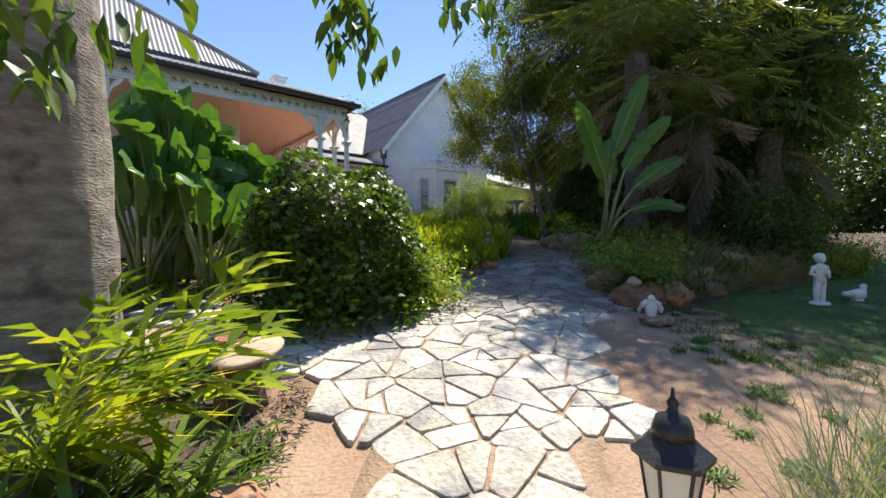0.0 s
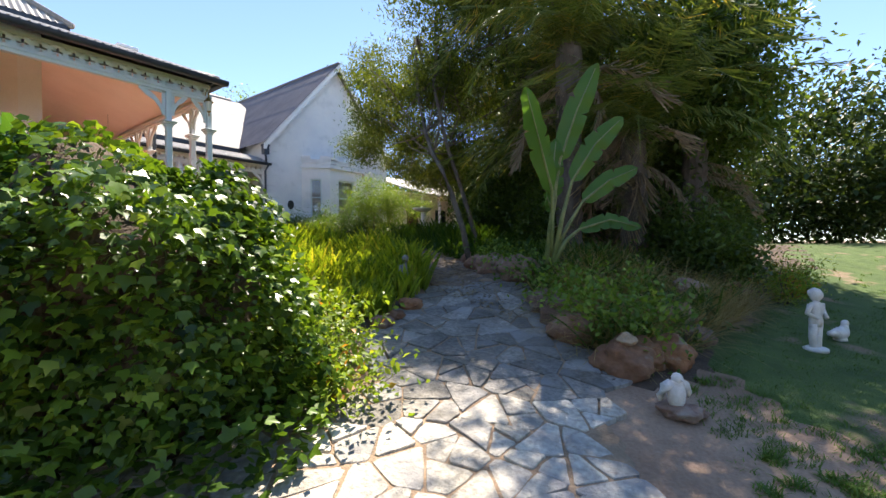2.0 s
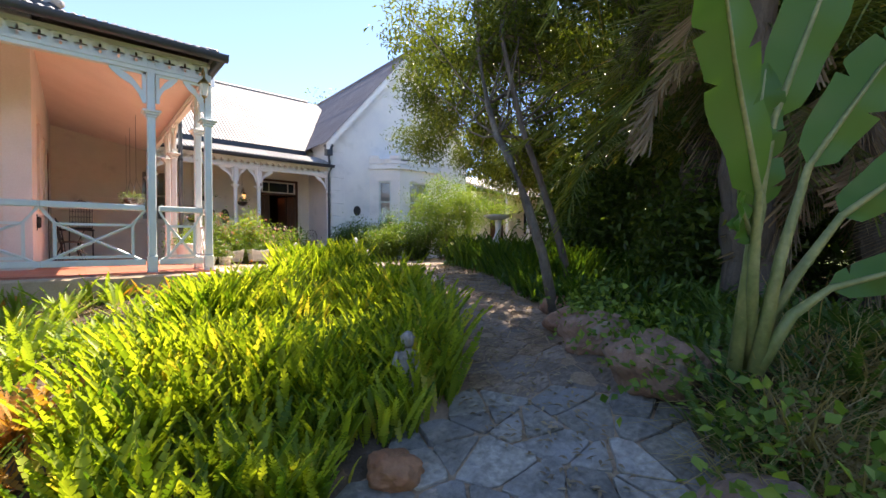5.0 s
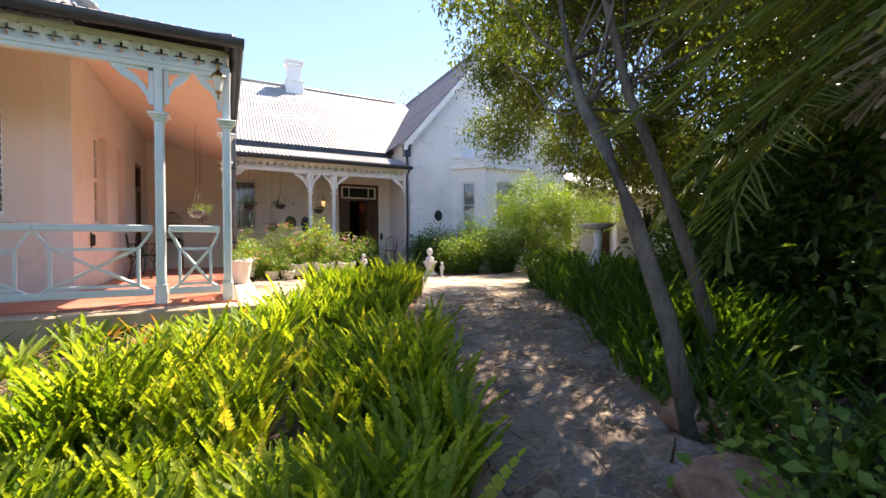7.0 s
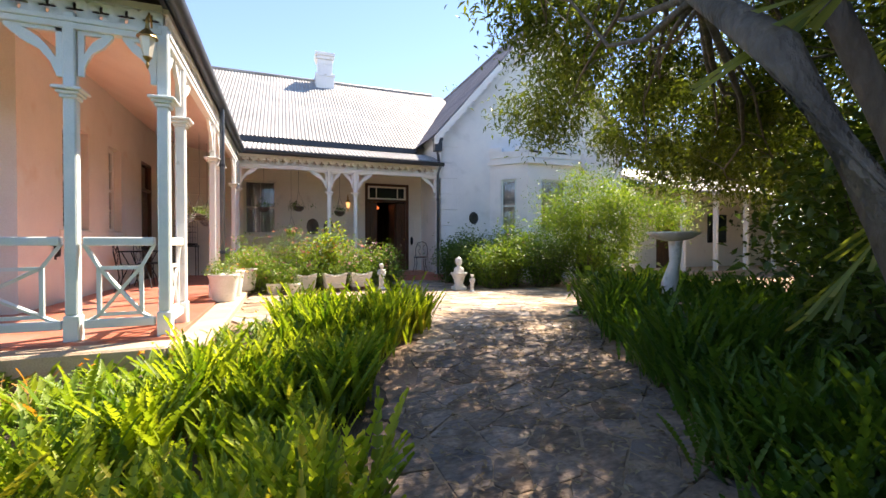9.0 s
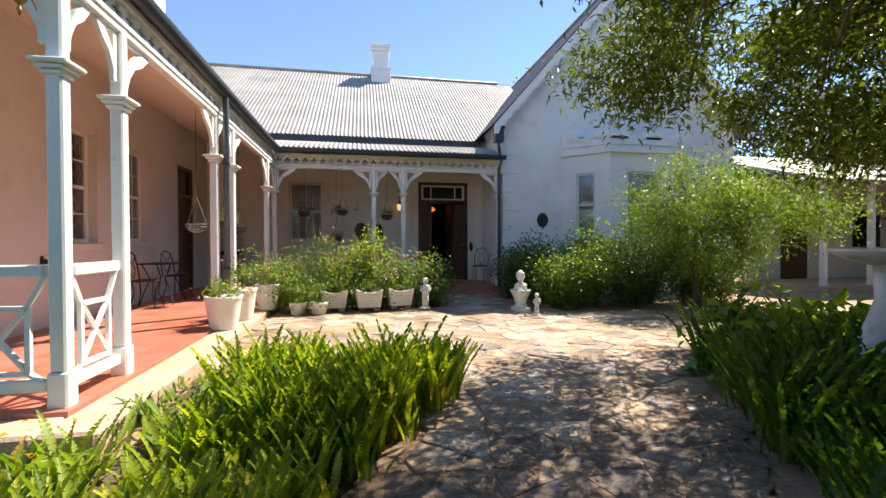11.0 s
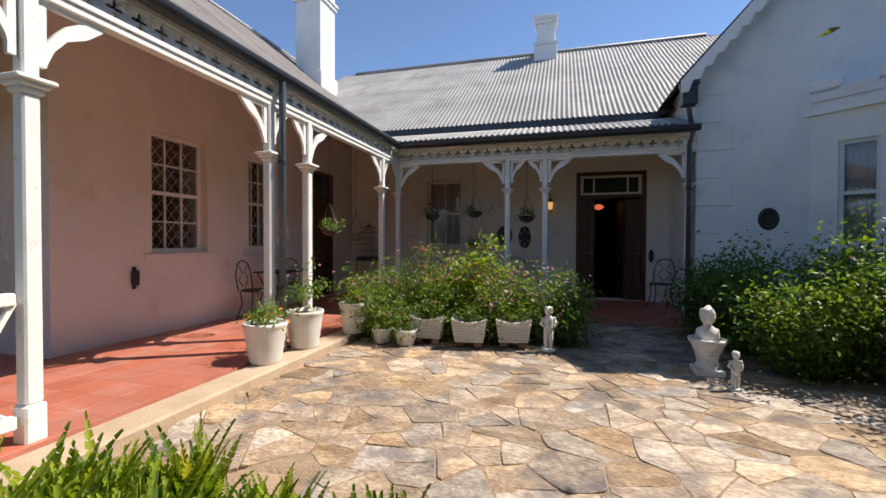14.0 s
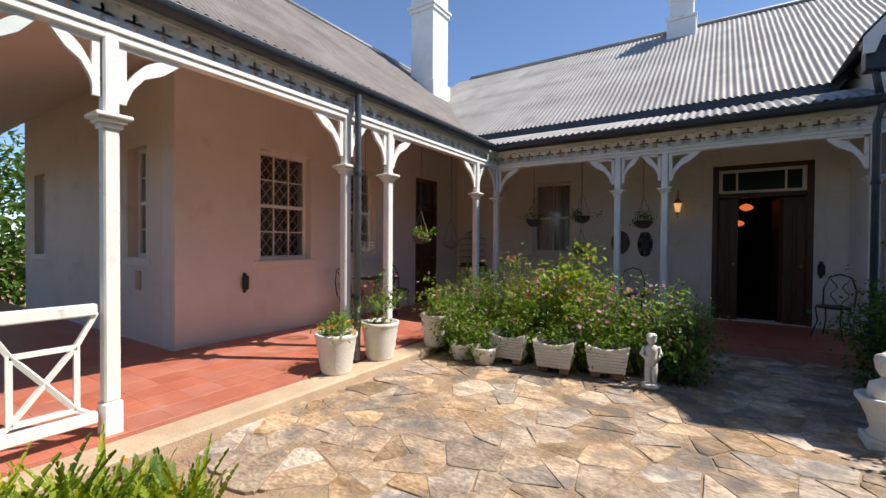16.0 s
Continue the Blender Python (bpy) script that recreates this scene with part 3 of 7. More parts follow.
def chimney(name, x, y, base, top, w, label):
    t = thing(name, pose(x, y, 0), label, "chimney")
    part("shaft", boxes((-w, w, -w, w, base, top - 0.45), bevel=0.01), M_WHITE, t)
    part("collar", boxes((-w - 0.05, w + 0.05, -w - 0.05, w + 0.05, top - 1.05, top - 0.93), (-w - 0.09, w + 0.09, -w - 0.09, w + 0.09, top - 0.93, top - 0.84), bevel=0.008), M_WHITE, t)
    part("cap", boxes((-w, w, -w, w, top - 0.45, top - 0.25), (-w - 0.05, w + 0.05, -w - 0.05, w + 0.05, top - 0.25, top - 0.12), (-w - 0.09, w + 0.09, -w - 0.09, w + 0.09, top - 0.12, top), bevel=0.008), M_WHITE, t)
    part("plinth", boxes((-w - 0.07, w + 0.07, -w - 0.07, w + 0.07, base, base + 0.75), bevel=0.02), M_WHITE, t)
    return t


chimney("chimney", 8.36, 23.15, 8.3, 9.98, 0.28, "small white plastered chimney on the main roof")
chimney("chimney", 1.33, 21.0, 7.3, 11.3, 0.43, "tall white plastered chimney behind the side wing")

# ---- verandah ----
tagged(part("floor", boxes((-4.2, VX + 0.10, VY - 0.12, SY, 1.1, FZ - 0.012), (SX, VX + 0.10, SY, BY, 1.1, FZ - 0.012), (VX + 0.10, GXW, VB - 0.25, BY, 1.1, FZ - 0.012)), M_REDFLOOR), "bedding of the verandah floor", "floor", kind="structure")
floor = bpy.data.objects["floor"]
tagged(part("kerb", boxes((VX + 0.10, VX + 0.42, VY - 0.42, VB - 0.25, 1.0, FZ - 0.025), (-4.2, VX + 0.10, VY - 0.42, VY - 0.12, 1.0, FZ - 0.025), bevel=0.02), M_KERB), "sand-coloured concrete edge of the verandah", "kerb", kind="structure")

ceil = bmesh.new()
for q in ([(VX, VY, 4.50), (VX, VB, 4.50), (SX, BY, 5.28), (SX, SY, 5.28)], [(-4.2, VY, 4.50), (VX, VY, 4.50), (SX, SY, 5.28), (-4.2, SY, 5.28)], [(VX, VB, 4.50), (GXW, VB, 4.50), (GXW, BY, 5.05), (SX, BY, 5.28)]):
    lo = [ceil.verts.new(p) for p in q]
    hi = [ceil.verts.new((p[0], p[1], p[2] + 0.02)) for p in q]
    ceil.faces.new(lo[::-1]), ceil.faces.new(hi)
    for i in range(4):
        ceil.faces.new((lo[i], lo[(i + 1) % 4], hi[(i + 1) % 4], hi[i]))
tagged(part("ceiling", ceil, M_CEIL), "sloping pinkish boarded verandah ceiling", "ceiling", kind="structure")


def fret_mesh():
    """One pierced frieze unit, 0.19 wide and 0.17 high: a star-shaped hole with two drilled dots' worth of relief."""
    n = 24
    out, hole = [], []
    for k in range(n):
        a = (k + 0.5) * math.tau / n
        c, s = math.cos(a), math.sin(a)
        m = max(abs(c), abs(s))
        out.append((0.095 * c / m, 0.085 * s / m))
        r = 0.042 + 0.026 * math.cos(4 * a)
        hole.append((r * c, r * s))
    v, f = [], []
    for y in (-0.012, 0.012):
        v += [(x, y, z) for x, z in out] + [(x, y, z) for x, z in hole]
    for k in range(n):
        j = (k + 1) % n
        f += [(k, j, n + j, n + k), (2 * n + j, 2 * n + k, 3 * n + k, 3 * n + j), (n + k, n + j, 3 * n + j, 3 * n + k)]
    return mesh_arrays("fret_unit", v, f)


FRET = fret_mesh()
FRET.materials.append(M_WHITE)
FRETB = FRET.copy()
FRETB.materials.clear()
FRETB.materials.append(M_BLUESHADEWHITE)


def bracket_bm(reach=0.40, drop=0.42):
    """A curved bracket in x and z with a three-cornered opening; its inner corner at the origin, under the beam."""
    bm = bmesh.new()
    inner = [(0.04, -0.27), (0.10, -0.18), (0.17, -0.10), (0.24, -0.055), (0.30, -0.03)]
    outer = [(0.04, -0.42), (0.09, -0.30), (0.17, -0.20), (0.30, -0.135), (0.42, -0.03)]
    k, q = reach / 0.42, drop / 0.42
    ring = [(x * k, z * q) for x, z in inner] + [(x * k, z * q) for x, z in outer[::-1]]
    front, back = [bm.verts.new((x, -0.018, z)) for x, z in ring], [bm.verts.new((x, 0.018, z)) for x, z in ring]
    n, m = len(ring), len(inner)
    for i in range(m - 1):
        j = n - 1 - i
        bm.faces.new((front[i], front[i + 1], front[j - 1], front[j]))
        bm.faces.new((back[j], back[j - 1], back[i + 1], back[i]))
    for i in range(n):
        bm.faces.new((front[i], back[i], back[(i + 1) % n], front[(i + 1) % n]))
    box(bm, 0, 0.045, -0.017, 0.017, -drop, 0)
    box(bm, 0, reach, -0.017, 0.017, -0.032, 0)
    return bm


def mesh_of(bm, name, material):
    me = bpy.data.meshes.new(name)
    bm.normal_update()
    bm.to_mesh(me)
    bm.free()
    me.materials.append(material)
    return me


BEAM = 4.34
POST_SHAFT = {m.name: mesh_of(boxes((-0.048, 0.048, -0.048, 0.048, 0.24, 2.16), (-0.060, 0.060, -0.060, 0.060, 0.0, 0.24), (-0.047, 0.047, -0.047, 0.047, 2.16, 2.90), bevel=0.012), "post_shaft", m) for m in (M_WHITE, M_BLUESHADEWHITE)}
POST_CAP = {m.name: mesh_of(boxes((-0.065, 0.065, -0.065, 0.065, 2.14, 2.175), (-0.085, 0.085, -0.085, 0.085, 2.175, 2.205), (-0.11, 0.11, -0.11, 0.11, 2.205, 2.235), bevel=0.008), "post_capital", m) for m in (M_WHITE, M_BLUESHADEWHITE)}
BRACKET = {m.name: mesh_of(bracket_bm(), "post_bracket", m) for m in (M_WHITE, M_BLUESHADEWHITE)}
BRACKET_S = {m.name: mesh_of(bracket_bm(0.26, 0.40), "post_bracket_small", m) for m in (M_WHITE, M_BLUESHADEWHITE)}


def post(x, y, brackets, label, paint=M_WHITE):
    """A square verandah post. brackets: (turn in degrees, small or not)."""
    t = thing("verandah_post", pose(x, y, FZ - 0.012), label, "post", "posts of the verandah")
    shaft = part_data("shaft", POST_SHAFT[paint.name], t)
    part_data("capital", POST_CAP[paint.name], t)
    for turn, small in brackets:
        a = radians(turn)
        part_data("bracket", (BRACKET_S if small else BRACKET)[paint.name], t, pose(0.055 * math.cos(a), 0.055 * math.sin(a), BEAM - FZ + 0.012, 0, 0, turn))
    return t


WP = "white-painted square wooden verandah post with pierced brackets"
post(VX, 10.82, [(90, 0), (-90, 1)], WP)
post(VX, VY, [(90, 1), (180, 1)], "white corner verandah post tinted blue for its shade, carrying a lantern", M_BLUESHADEWHITE)
post(5.04, VY, [(0, 1), (180, 0)], "white square verandah post with pierced brackets, tinted blue for its shade", M_BLUESHADEWHITE)
post(1.6, VY, [(0, 0), (180, 1)], "white square verandah post with pierced brackets, tinted blue for its shade", M_BLUESHADEWHITE)
post(0.9, VY, [(0, 1), (180, 0)], "white square verandah post with pierced brackets, tinted blue for its shade", M_BLUESHADEWHITE)
post(-2.9, VY, [(0, 0), (180, 1)], "white square verandah post with pierced brackets, tinted blue for its shade", M_BLUESHADEWHITE)
post(VX, 13.06, [(90, 1), (-90, 0)], WP)
post(VX, 13.80, [(90, 0), (-90, 1)], WP)
post(VX, 16.15, [(90, 1), (-90, 0)], WP)
post(VX, VB, [(0, 0), (-90, 1)], WP)
post(7.92, VB, [(0, 1), (180, 0)], WP)
post(8.60, VB, [(0, 0), (180, 1)], WP)
post(10.92, VB, [(180, 0)], WP)


def frieze(name, a, b, paint, fret, label):
    """Beam, pierced frieze and top plate from a to b on the plan."""
    a, b = Vector(a), Vector(b)
    d = (b - a)
    n = max(1, round(d.length / 0.19))
    t = thing(name, pose(a.x, a.y, BEAM, 0, 0, math.degrees(math.atan2(d.y, d.x))), label, "frieze")
    ln = d.length
    part("beam", boxes((0, ln, -0.045, 0.045, 0.0, 0.055), (0, ln, -0.06, 0.06, 0.055, 0.10), bevel=0.006), paint, t)
    part("top_plate", boxes((0, ln, -0.04, 0.04, 0.272, 0.33)), paint, t)
    k = ln / n
    for i in range(n):
        part_data("fret_panel", fret, t, Matrix.Translation(((i + 0.5) * k, 0, 0.186)) @ Matrix.Diagonal((k / 0.19, 1, 1, 1)))
    return t


frieze("verandah_frieze", (VX, VY), (VX, VB), M_WHITE, FRET, "white-painted frieze with star-shaped cut-outs under the gutter")
frieze("verandah_frieze", (VX, VB), (GXW, VB), M_WHITE, FRET, "white-painted frieze with star-shaped cut-outs under the gutter")
frieze("verandah_frieze", (-4.2, VY), (VX, VY), M_BLUESHADEWHITE, FRETB, "white frieze with star-shaped cut-outs under the gutter, tinted blue for its shade")


def gutter(a, b):
    a, b = Vector((*a, 0)), Vector((*b, 0))
    d = (b - a)
    t = Matrix.Translation((a.x, a.y, 4.70)) @ pose(0, 0, 0, 0, 0, math.degrees(math.atan2(d.y, d.x)))
    bm = bmesh.new()
    n = 8
    prof = [(0.075 * math.cos(math.pi + k * math.pi / n), 0.085 * math.sin(math.pi + k * math.pi / n)) for k in range(n + 1)]
    prof += [(0.085, 0.012), (0.065, 0.012)] + [(0.06 * math.cos(-k * math.pi / n), -0.005 + 0.07 * math.sin(-k * math.pi / n)) for k in range(n + 1)] + [(-0.075, 0.012)]
    va = [bm.verts.new((0, y, z)) for y, z in prof]
    vb = [bm.verts.new((d.length, y, z)) for y, z in prof]
    for i in range(len(prof)):
        j = (i + 1) % len(prof)
        bm.faces.new((va[i], vb[i], vb[j], va[j]))
    for v in bm.verts:
        v.co = t @ v.co
    tagged(part("gutter", bm, M_NAVY, smooth=True), "dark navy half-round roof gutter", "gutter", kind="structure")
    tagged(part("trim", boxes((0, d.length, -0.02, 0.02, 4.66, 4.745)), M_NAVY), "dark fascia behind the gutter", "trim", kind="structure").matrix_basis = pose(a.x, a.y, 0, 0, 0, math.degrees(math.atan2(d.y, d.x))) @ Matrix.Translation((0, 0.11, 0))


gutter((RX + 0.03, RY - 0.08), (RX + 0.03, 16.60))
gutter((RX + 0.03, 16.60), (GXW - 0.05, 16.60))
gutter((-4.2, RY - 0.06), (RX + 0.1, RY - 0.06))


def downpipe(x, y, label, bend):
    t = thing("downpipe", pose(x, y, 0), label, "downpipe")
    bm = bmesh.new()
    tube(bm, [(bend[0], bend[1], 4.66), (bend[0], bend[1], 4.60), (0, 0, 4.44), (0, 0, FZ + 0.01)], 0.038, 10)
    part("pipe", bm, M_PIPE, t, smooth=True)
    for z in (2.3, 3.7):
        bm = bmesh.new()
        tube(bm, [(0, 0, z), (0, 0, z + 0.04)], 0.047, 10)
        part("strap", bm, M_NAVY, t)
    return t


downpipe(VX + 0.13, 13.12, "navy rainwater pipe before a white post, colour lightened for the sun", (0, 0))
downpipe(10.90, VB - 0.14, "dark navy rainwater pipe at the corner of the white wall", (0.0, -0.2))
hop = thing("rainwater_head", pose(10.86, 16.72, 5.05), "dark metal rainwater hopper under the gable eave", "rainwater head")
part("hopper", boxes((-0.11, 0.11, -0.10, 0.10, 0.0, 0.38), (-0.13, 0.13, -0.12, 0.12, 0.30, 0.38), bevel=0.01), M_NAVY, hop)
bm = bmesh.new()
tube(bm, [(0, 0, 0.0), (0.02, 0.0, -0.15), (0.08, 0.08, -0.38)], 0.04, 8)
part("spout", bm, M_NAVY, hop)


def railing(a, b, paint, label):
    a, b = Vector(a), Vector(b)
    d = b - a
    ln = d.length
    t = thing("railing", pose(a.x, a.y, FZ, 0, 0, math.degrees(math.atan2(d.y, d.x))), label, "railing")
    part("top_rail", boxes((0, ln, -0.035, 0.035, 0.84, 0.92), bevel=0.01), paint, t)
    part("bottom_rail", boxes((0, ln, -0.03, 0.03, 0.10, 0.18), bevel=0.008), paint, t)
    m = min(0.14, ln * 0.2)
    for x in (m, ln - m):
        part("upright", boxes((x - 0.016, x + 0.016, -0.014, 0.014, 0.22, 0.66)), paint, t)
    for z in (0.22, 0.64):
        part("inner_rail", boxes((m, ln - m, -0.014, 0.014, z - 0.016, z + 0.016)), paint, t)
    for (xa, za), (xb, zb) in (((0, 0.86), (m, 0.65)), ((ln, 0.86), (ln - m, 0.65)), ((0, 0.14), (m, 0.22)), ((ln, 0.14), (ln - m, 0.22)), ((m, 0.22), (ln - m, 0.65)), ((m, 0.65), (ln - m, 0.22))):
        bm = bmesh.new()
        tube(bm, [(xa, 0, za), (xb, 0, zb)], 0.02, 4)
        part("brace", bm, paint, t)
    return t


railing((VX, 10.20), (VX, 10.74), M_WHITE, "white-painted wooden railing panel with crossed braces")
railing((5.12, VY), (5.66, VY), M_BLUESHADEWHITE, "white wooden railing panel with crossed braces, tinted blue for its shade")
railing((3.9, VY), (4.96, VY), M_BLUESHADEWHITE, "white wooden railing with crossed braces, tinted blue for its shade")
railing((2.75, VY), (3.9, VY), M_BLUESHADEWHITE, "white wooden railing with crossed braces, tinted blue for its shade")
railing((1.68, VY), (2.75, VY), M_BLUESHADEWHITE, "white wooden railing with crossed braces, tinted blue for its shade")


# ---- windows and doors ----
def window(name, m, w, h, cols, rows, label, frame=M_WHITE, diamonds=False, sill=True, curtain=True):
    """A sash window in the plane y = 0 of m, its outside towards -y, lower left corner at the origin."""
    t = thing(name, m, label, "window", kind="structure")
    f = 0.055
    part("window_frame", boxes((0, f, -0.01, 0.08, 0, h), (w - f, w, -0.01, 0.08, 0, h), (f, w - f, -0.01, 0.08, 0, f), (f, w - f, -0.01, 0.08, h - f, h), (f, w - f, 0.0, 0.06, h * 0.5 - 0.025, h * 0.5 + 0.025)), frame, t)
    iw, ih = w - 2 * f, (h - 2 * f - 0.05) / 2
    for s in range(2):
        z0 = f + s * (ih + 0.05)
        for i in range(1, cols):
            part("glazing_bar", boxes((f + iw * i / cols - 0.01, f + iw * i / cols + 0.01, 0.005, 0.045, z0, z0 + ih)), frame, t)
        for i in range(1, rows):
            part("glazing_bar", boxes((f, w - f, 0.007, 0.043, z0 + ih * i / rows - 0.01, z0 + ih * i / rows + 0.01)), frame, t)
        g = part("pane", boxes((f, w - f, 0.022, 0.028, z0, z0 + ih)), M_GLASS if not curtain else M_PANE, t)
        g.visible_shadow = False
    if diamonds:
        bm = bmesh.new()
        n = 5
        stepx, stepz = iw / n, 0.19
        for k in range(-12, 14):
            for sg in (1, -1):
                za = f + k * stepz
                zb = za + sg * stepz * n
                t0, t1 = 0.0, 1.0
                lo, hi = f, h - f
                def clipz(z0_, z1_):
                    a, b = 0.0, 1.0
                    dz = z1_ - z0_
                    for lim, s_ in ((lo, 1), (hi, -1)):
                        va, vb = s_ * (z0_ - lim), s_ * (z1_ - lim)
                        if va < 0 and vb < 0:
                            return None
                        if va < 0:
                            a = max(a, -va / (vb - va))
                        elif vb < 0:
                            b = min(b, va / (va - vb))
                    return (a, b) if b > a else None
                c = clipz(za, zb)
                if c:
                    tube(bm, [(f + iw * c[0], 0.05, za + (zb - za) * c[0]), (f + iw * c[1], 0.05, za + (zb - za) * c[1])], 0.007, 4)
        part("lattice", bm, M_WHITE, t, "diamond security lattice")
    # dark sheet in place of the shaded room behind the pane
    part("room_shade_sheet", boxes((-0.02, w + 0.02, 0.30, 0.32, -0.02, h + 0.02)), M_DARKROOM, t)
    if curtain:
        bm = bmesh.new()
        n = 28
        v0 = [bm.verts.new((f + iw * i / n, 0.13 + 0.018 * math.sin(i * 1.9), 0.02)) for i in range(n + 1)]
        v1 = [bm.verts.new((f + iw * i / n, 0.13 + 0.018 * math.sin(i * 1.9), h - 0.02)) for i in range(n + 1)]
        for i in range(n):
            bm.faces.new((v0[i], v0[i + 1], v1[i + 1], v1[i]))
        part("curtain", bm, M_DRAPE if diamonds else M_CURTAIN, t, "gathered brown drape" if diamonds else "gathered lace curtain", smooth=True)
    if sill:
        part("window_sill", boxes((-0.12, w + 0.12, -0.16, 0.04, -0.11, -0.005), bevel=0.015), M_PINK if diamonds else M_CREAM, t)
    return t


M_PANE = bpy.data.materials.new("clear_pane")
M_PANE.use_nodes = True
_b = M_PANE.node_tree.nodes["Principled BSDF"]
_b.inputs["Transmission Weight"].default_value, _b.inputs["Roughness"].default_value, _b.inputs["IOR"].default_value = 1.0, 0.02, 1.45


def facing_east(y, z):
    return Matrix.Translation((SX - 0.14, y, z)) @ Matrix(((0, -1, 0, 0), (1, 0, 0, 0), (0, 0, 1, 0), (0, 0, 0, 1)))


DL = "sash window with dark small panes and a diamond lattice in a pink wall"
window("window_1", facing_east(W1[0], W1[2]), W1[1] - W1[0], W1[3] - W1[2], 3, 2, DL, diamonds=True)
window("window_2", facing_east(W2[0], W2[2]), W2[1] - W2[0], W2[3] - W2[2], 3, 2, DL, diamonds=True)
window("window_3", Matrix.Translation((S1[0], SY + 0.14, S1[2])), S1[1] - S1[0], S1[3] - S1[2], 3, 2, DL, diamonds=True)
window("window_4", Matrix.Translation((S2[0], SY + 0.14, S2[2])), S2[1] - S2[0], S2[3] - S2[2], 3, 2, DL, diamonds=True)
window("window_5", Matrix.Translation((BW[0], BY + 0.12, BW[2])), BW[1] - BW[0], BW[3] - BW[2], 2, 1, "pale framed sash window with lace curtains behind the hanging baskets", frame=M_CREAM)


def leaf_door(t, x0, w, h, y, turn=0.0, name="door_leaf", glazed=False):
    bm = bmesh.new()
    box(bm, 0, w, 0, 0.045, 0, h)
    d = part(name, bm, M_DARKWOOD, t)
    d.matrix_basis = pose(x0, y, 0, 0, 0, turn)
    for z0, z1 in ((0.15, 0.85), (1.0, h - 0.15)):
        part("door_panel", boxes((0.12, w - 0.12, -0.012, 0.0, z0, z1), bevel=0.01), M_CURTAIN if glazed and z0 > 0.9 else M_DARKWOOD, d)
    bm = bmesh.new()
    stick(bm, (w - 0.06, -0.05, 1.0), (w - 0.06, 0.0, 1.0), 0.012)
    blob(bm, (w - 0.06, -0.06, 1.0), (0.028, 0.022, 0.028), 0, 0, 2)
    part("door_knob", bm, M_BRASS, d, "round brass knob")
    return d


# front door, open, with a glazed fanlight and side panels
fd = thing("door_1", Matrix.Translation((BD[0], BY, FZ)), "dark wooden double front door standing open under a glazed fanlight", "door", kind="structure")
fw, fh = BD[1] - BD[0], BD[3] - BD[2]
part("door_frame", boxes((0, 0.09, -0.02, 0.16, 0, fh), (fw - 0.09, fw, -0.02, 0.16, 0, fh), (0.09, fw - 0.09, -0.02, 0.16, fh - 0.08, fh), (0.09, fw - 0.09, -0.02, 0.16, 2.19, 2.27), bevel=0.008), M_DARKWOOD, fd)
part("fanlight_frame", boxes((0.09, 0.15, 0.02, 0.07, 2.27, fh - 0.08), (fw - 0.15, fw - 0.09, 0.02, 0.07, 2.27, fh - 0.08), (0.15, fw - 0.15, 0.02, 0.07, 2.27, 2.32), (0.15, fw - 0.15, 0.02, 0.07, fh - 0.13, fh - 0.08), (0.35, 0.38, 0.02, 0.07, 2.32, fh - 0.13), (fw - 0.38, fw - 0.35, 0.02, 0.07, 2.32, fh - 0.13)), M_CREAM, fd)
part("fanlight_pane", boxes((0.15, fw - 0.15, 0.04, 0.046, 2.32, fh - 0.13)), M_GLASS, fd)
leaf_door(fd, 0.09, 0.30, 2.17, 0.05)
leaf_door(fd, fw - 0.39, 0.30, 2.17, 0.05)
leaf_door(fd, fw - 0.39, 0.56, 2.17, 0.14, 97)
# hall surfaces coloured almost black in place of indoor shade
hall = tagged(part("hall_room", boxes((8.2, 11.0, 24.4, 24.5, FZ, 4.4), (8.1, 8.2, BY + 0.34, 24.5, FZ, 4.4), (11.0, 11.04, BY + 0.34, 24.5, FZ, 4.4), (8.1, 11.04, BY + 0.34, 24.5, 4.4, 4.45), (8.1, 11.04, BY + 0.30, 24.5, FZ - 0.06, FZ - 0.01)), M_DARKROOM), "entrance hall coloured near-black for its shade, seen through the open door", "room", kind="structure")
M_LAMP = glowing("warm_bulb", (1.0, 0.22, 0.07), 0.5)
for i, (lx, ly, lz) in enumerate(((9.75, 19.9, 3.62), (9.7, 22.2, 3.4))):
    t = thing("hall_lamp", pose(lx, ly, lz), "small red glass hall lamp hanging from the ceiling", "lamp", "lamps in the hall")
    bm = bmesh.new()
    lathe(bm, [(0.02, 0.0), (0.09, 0.03), (0.12, 0.07), (0.07, 0.12), (0.02, 0.14)], 14)
    part("shade", bm, M_LAMP, t)
    bm = bmesh.new()
    stick(bm, (0, 0, 0.13), (0, 0, 4.4 - lz), 0.008)
    part("chain", bm, M_BRASS, t)

sd = thing("door_2", Matrix.Translation((SX - 0.02, DSIDE[0], FZ)) @ Matrix(((0, -1, 0, 0), (1, 0, 0, 0), (0, 0, 1, 0), (0, 0, 0, 1))), "dark wooden side door with a glazed light above", "door", kind="structure")
sw, sh = DSIDE[1] - DSIDE[0], DSIDE[3] - DSIDE[2]
part("door_frame", boxes((0, 0.07, -0.01, 0.15, 0, sh), (sw - 0.07, sw, -0.01, 0.15, 0, sh), (0.07, sw - 0.07, -0.01, 0.15, sh - 0.07, sh), (0.07, sw - 0.07, -0.01, 0.15, 2.10, 2.17)), M_DARKWOOD, sd)
leaf_door(sd, 0.07, sw - 0.14, 2.10, 0.06)
part("fanlight_pane", boxes((0.07, sw - 0.07, 0.05, 0.056, 2.17, sh - 0.07)), M_GLASS, sd)

# bay window of the gabled wing: canted sides, battlemented parapet
bayp = [(12.62, GYW), (13.45, 16.17), (15.25, 16.17), (16.08, GYW)]
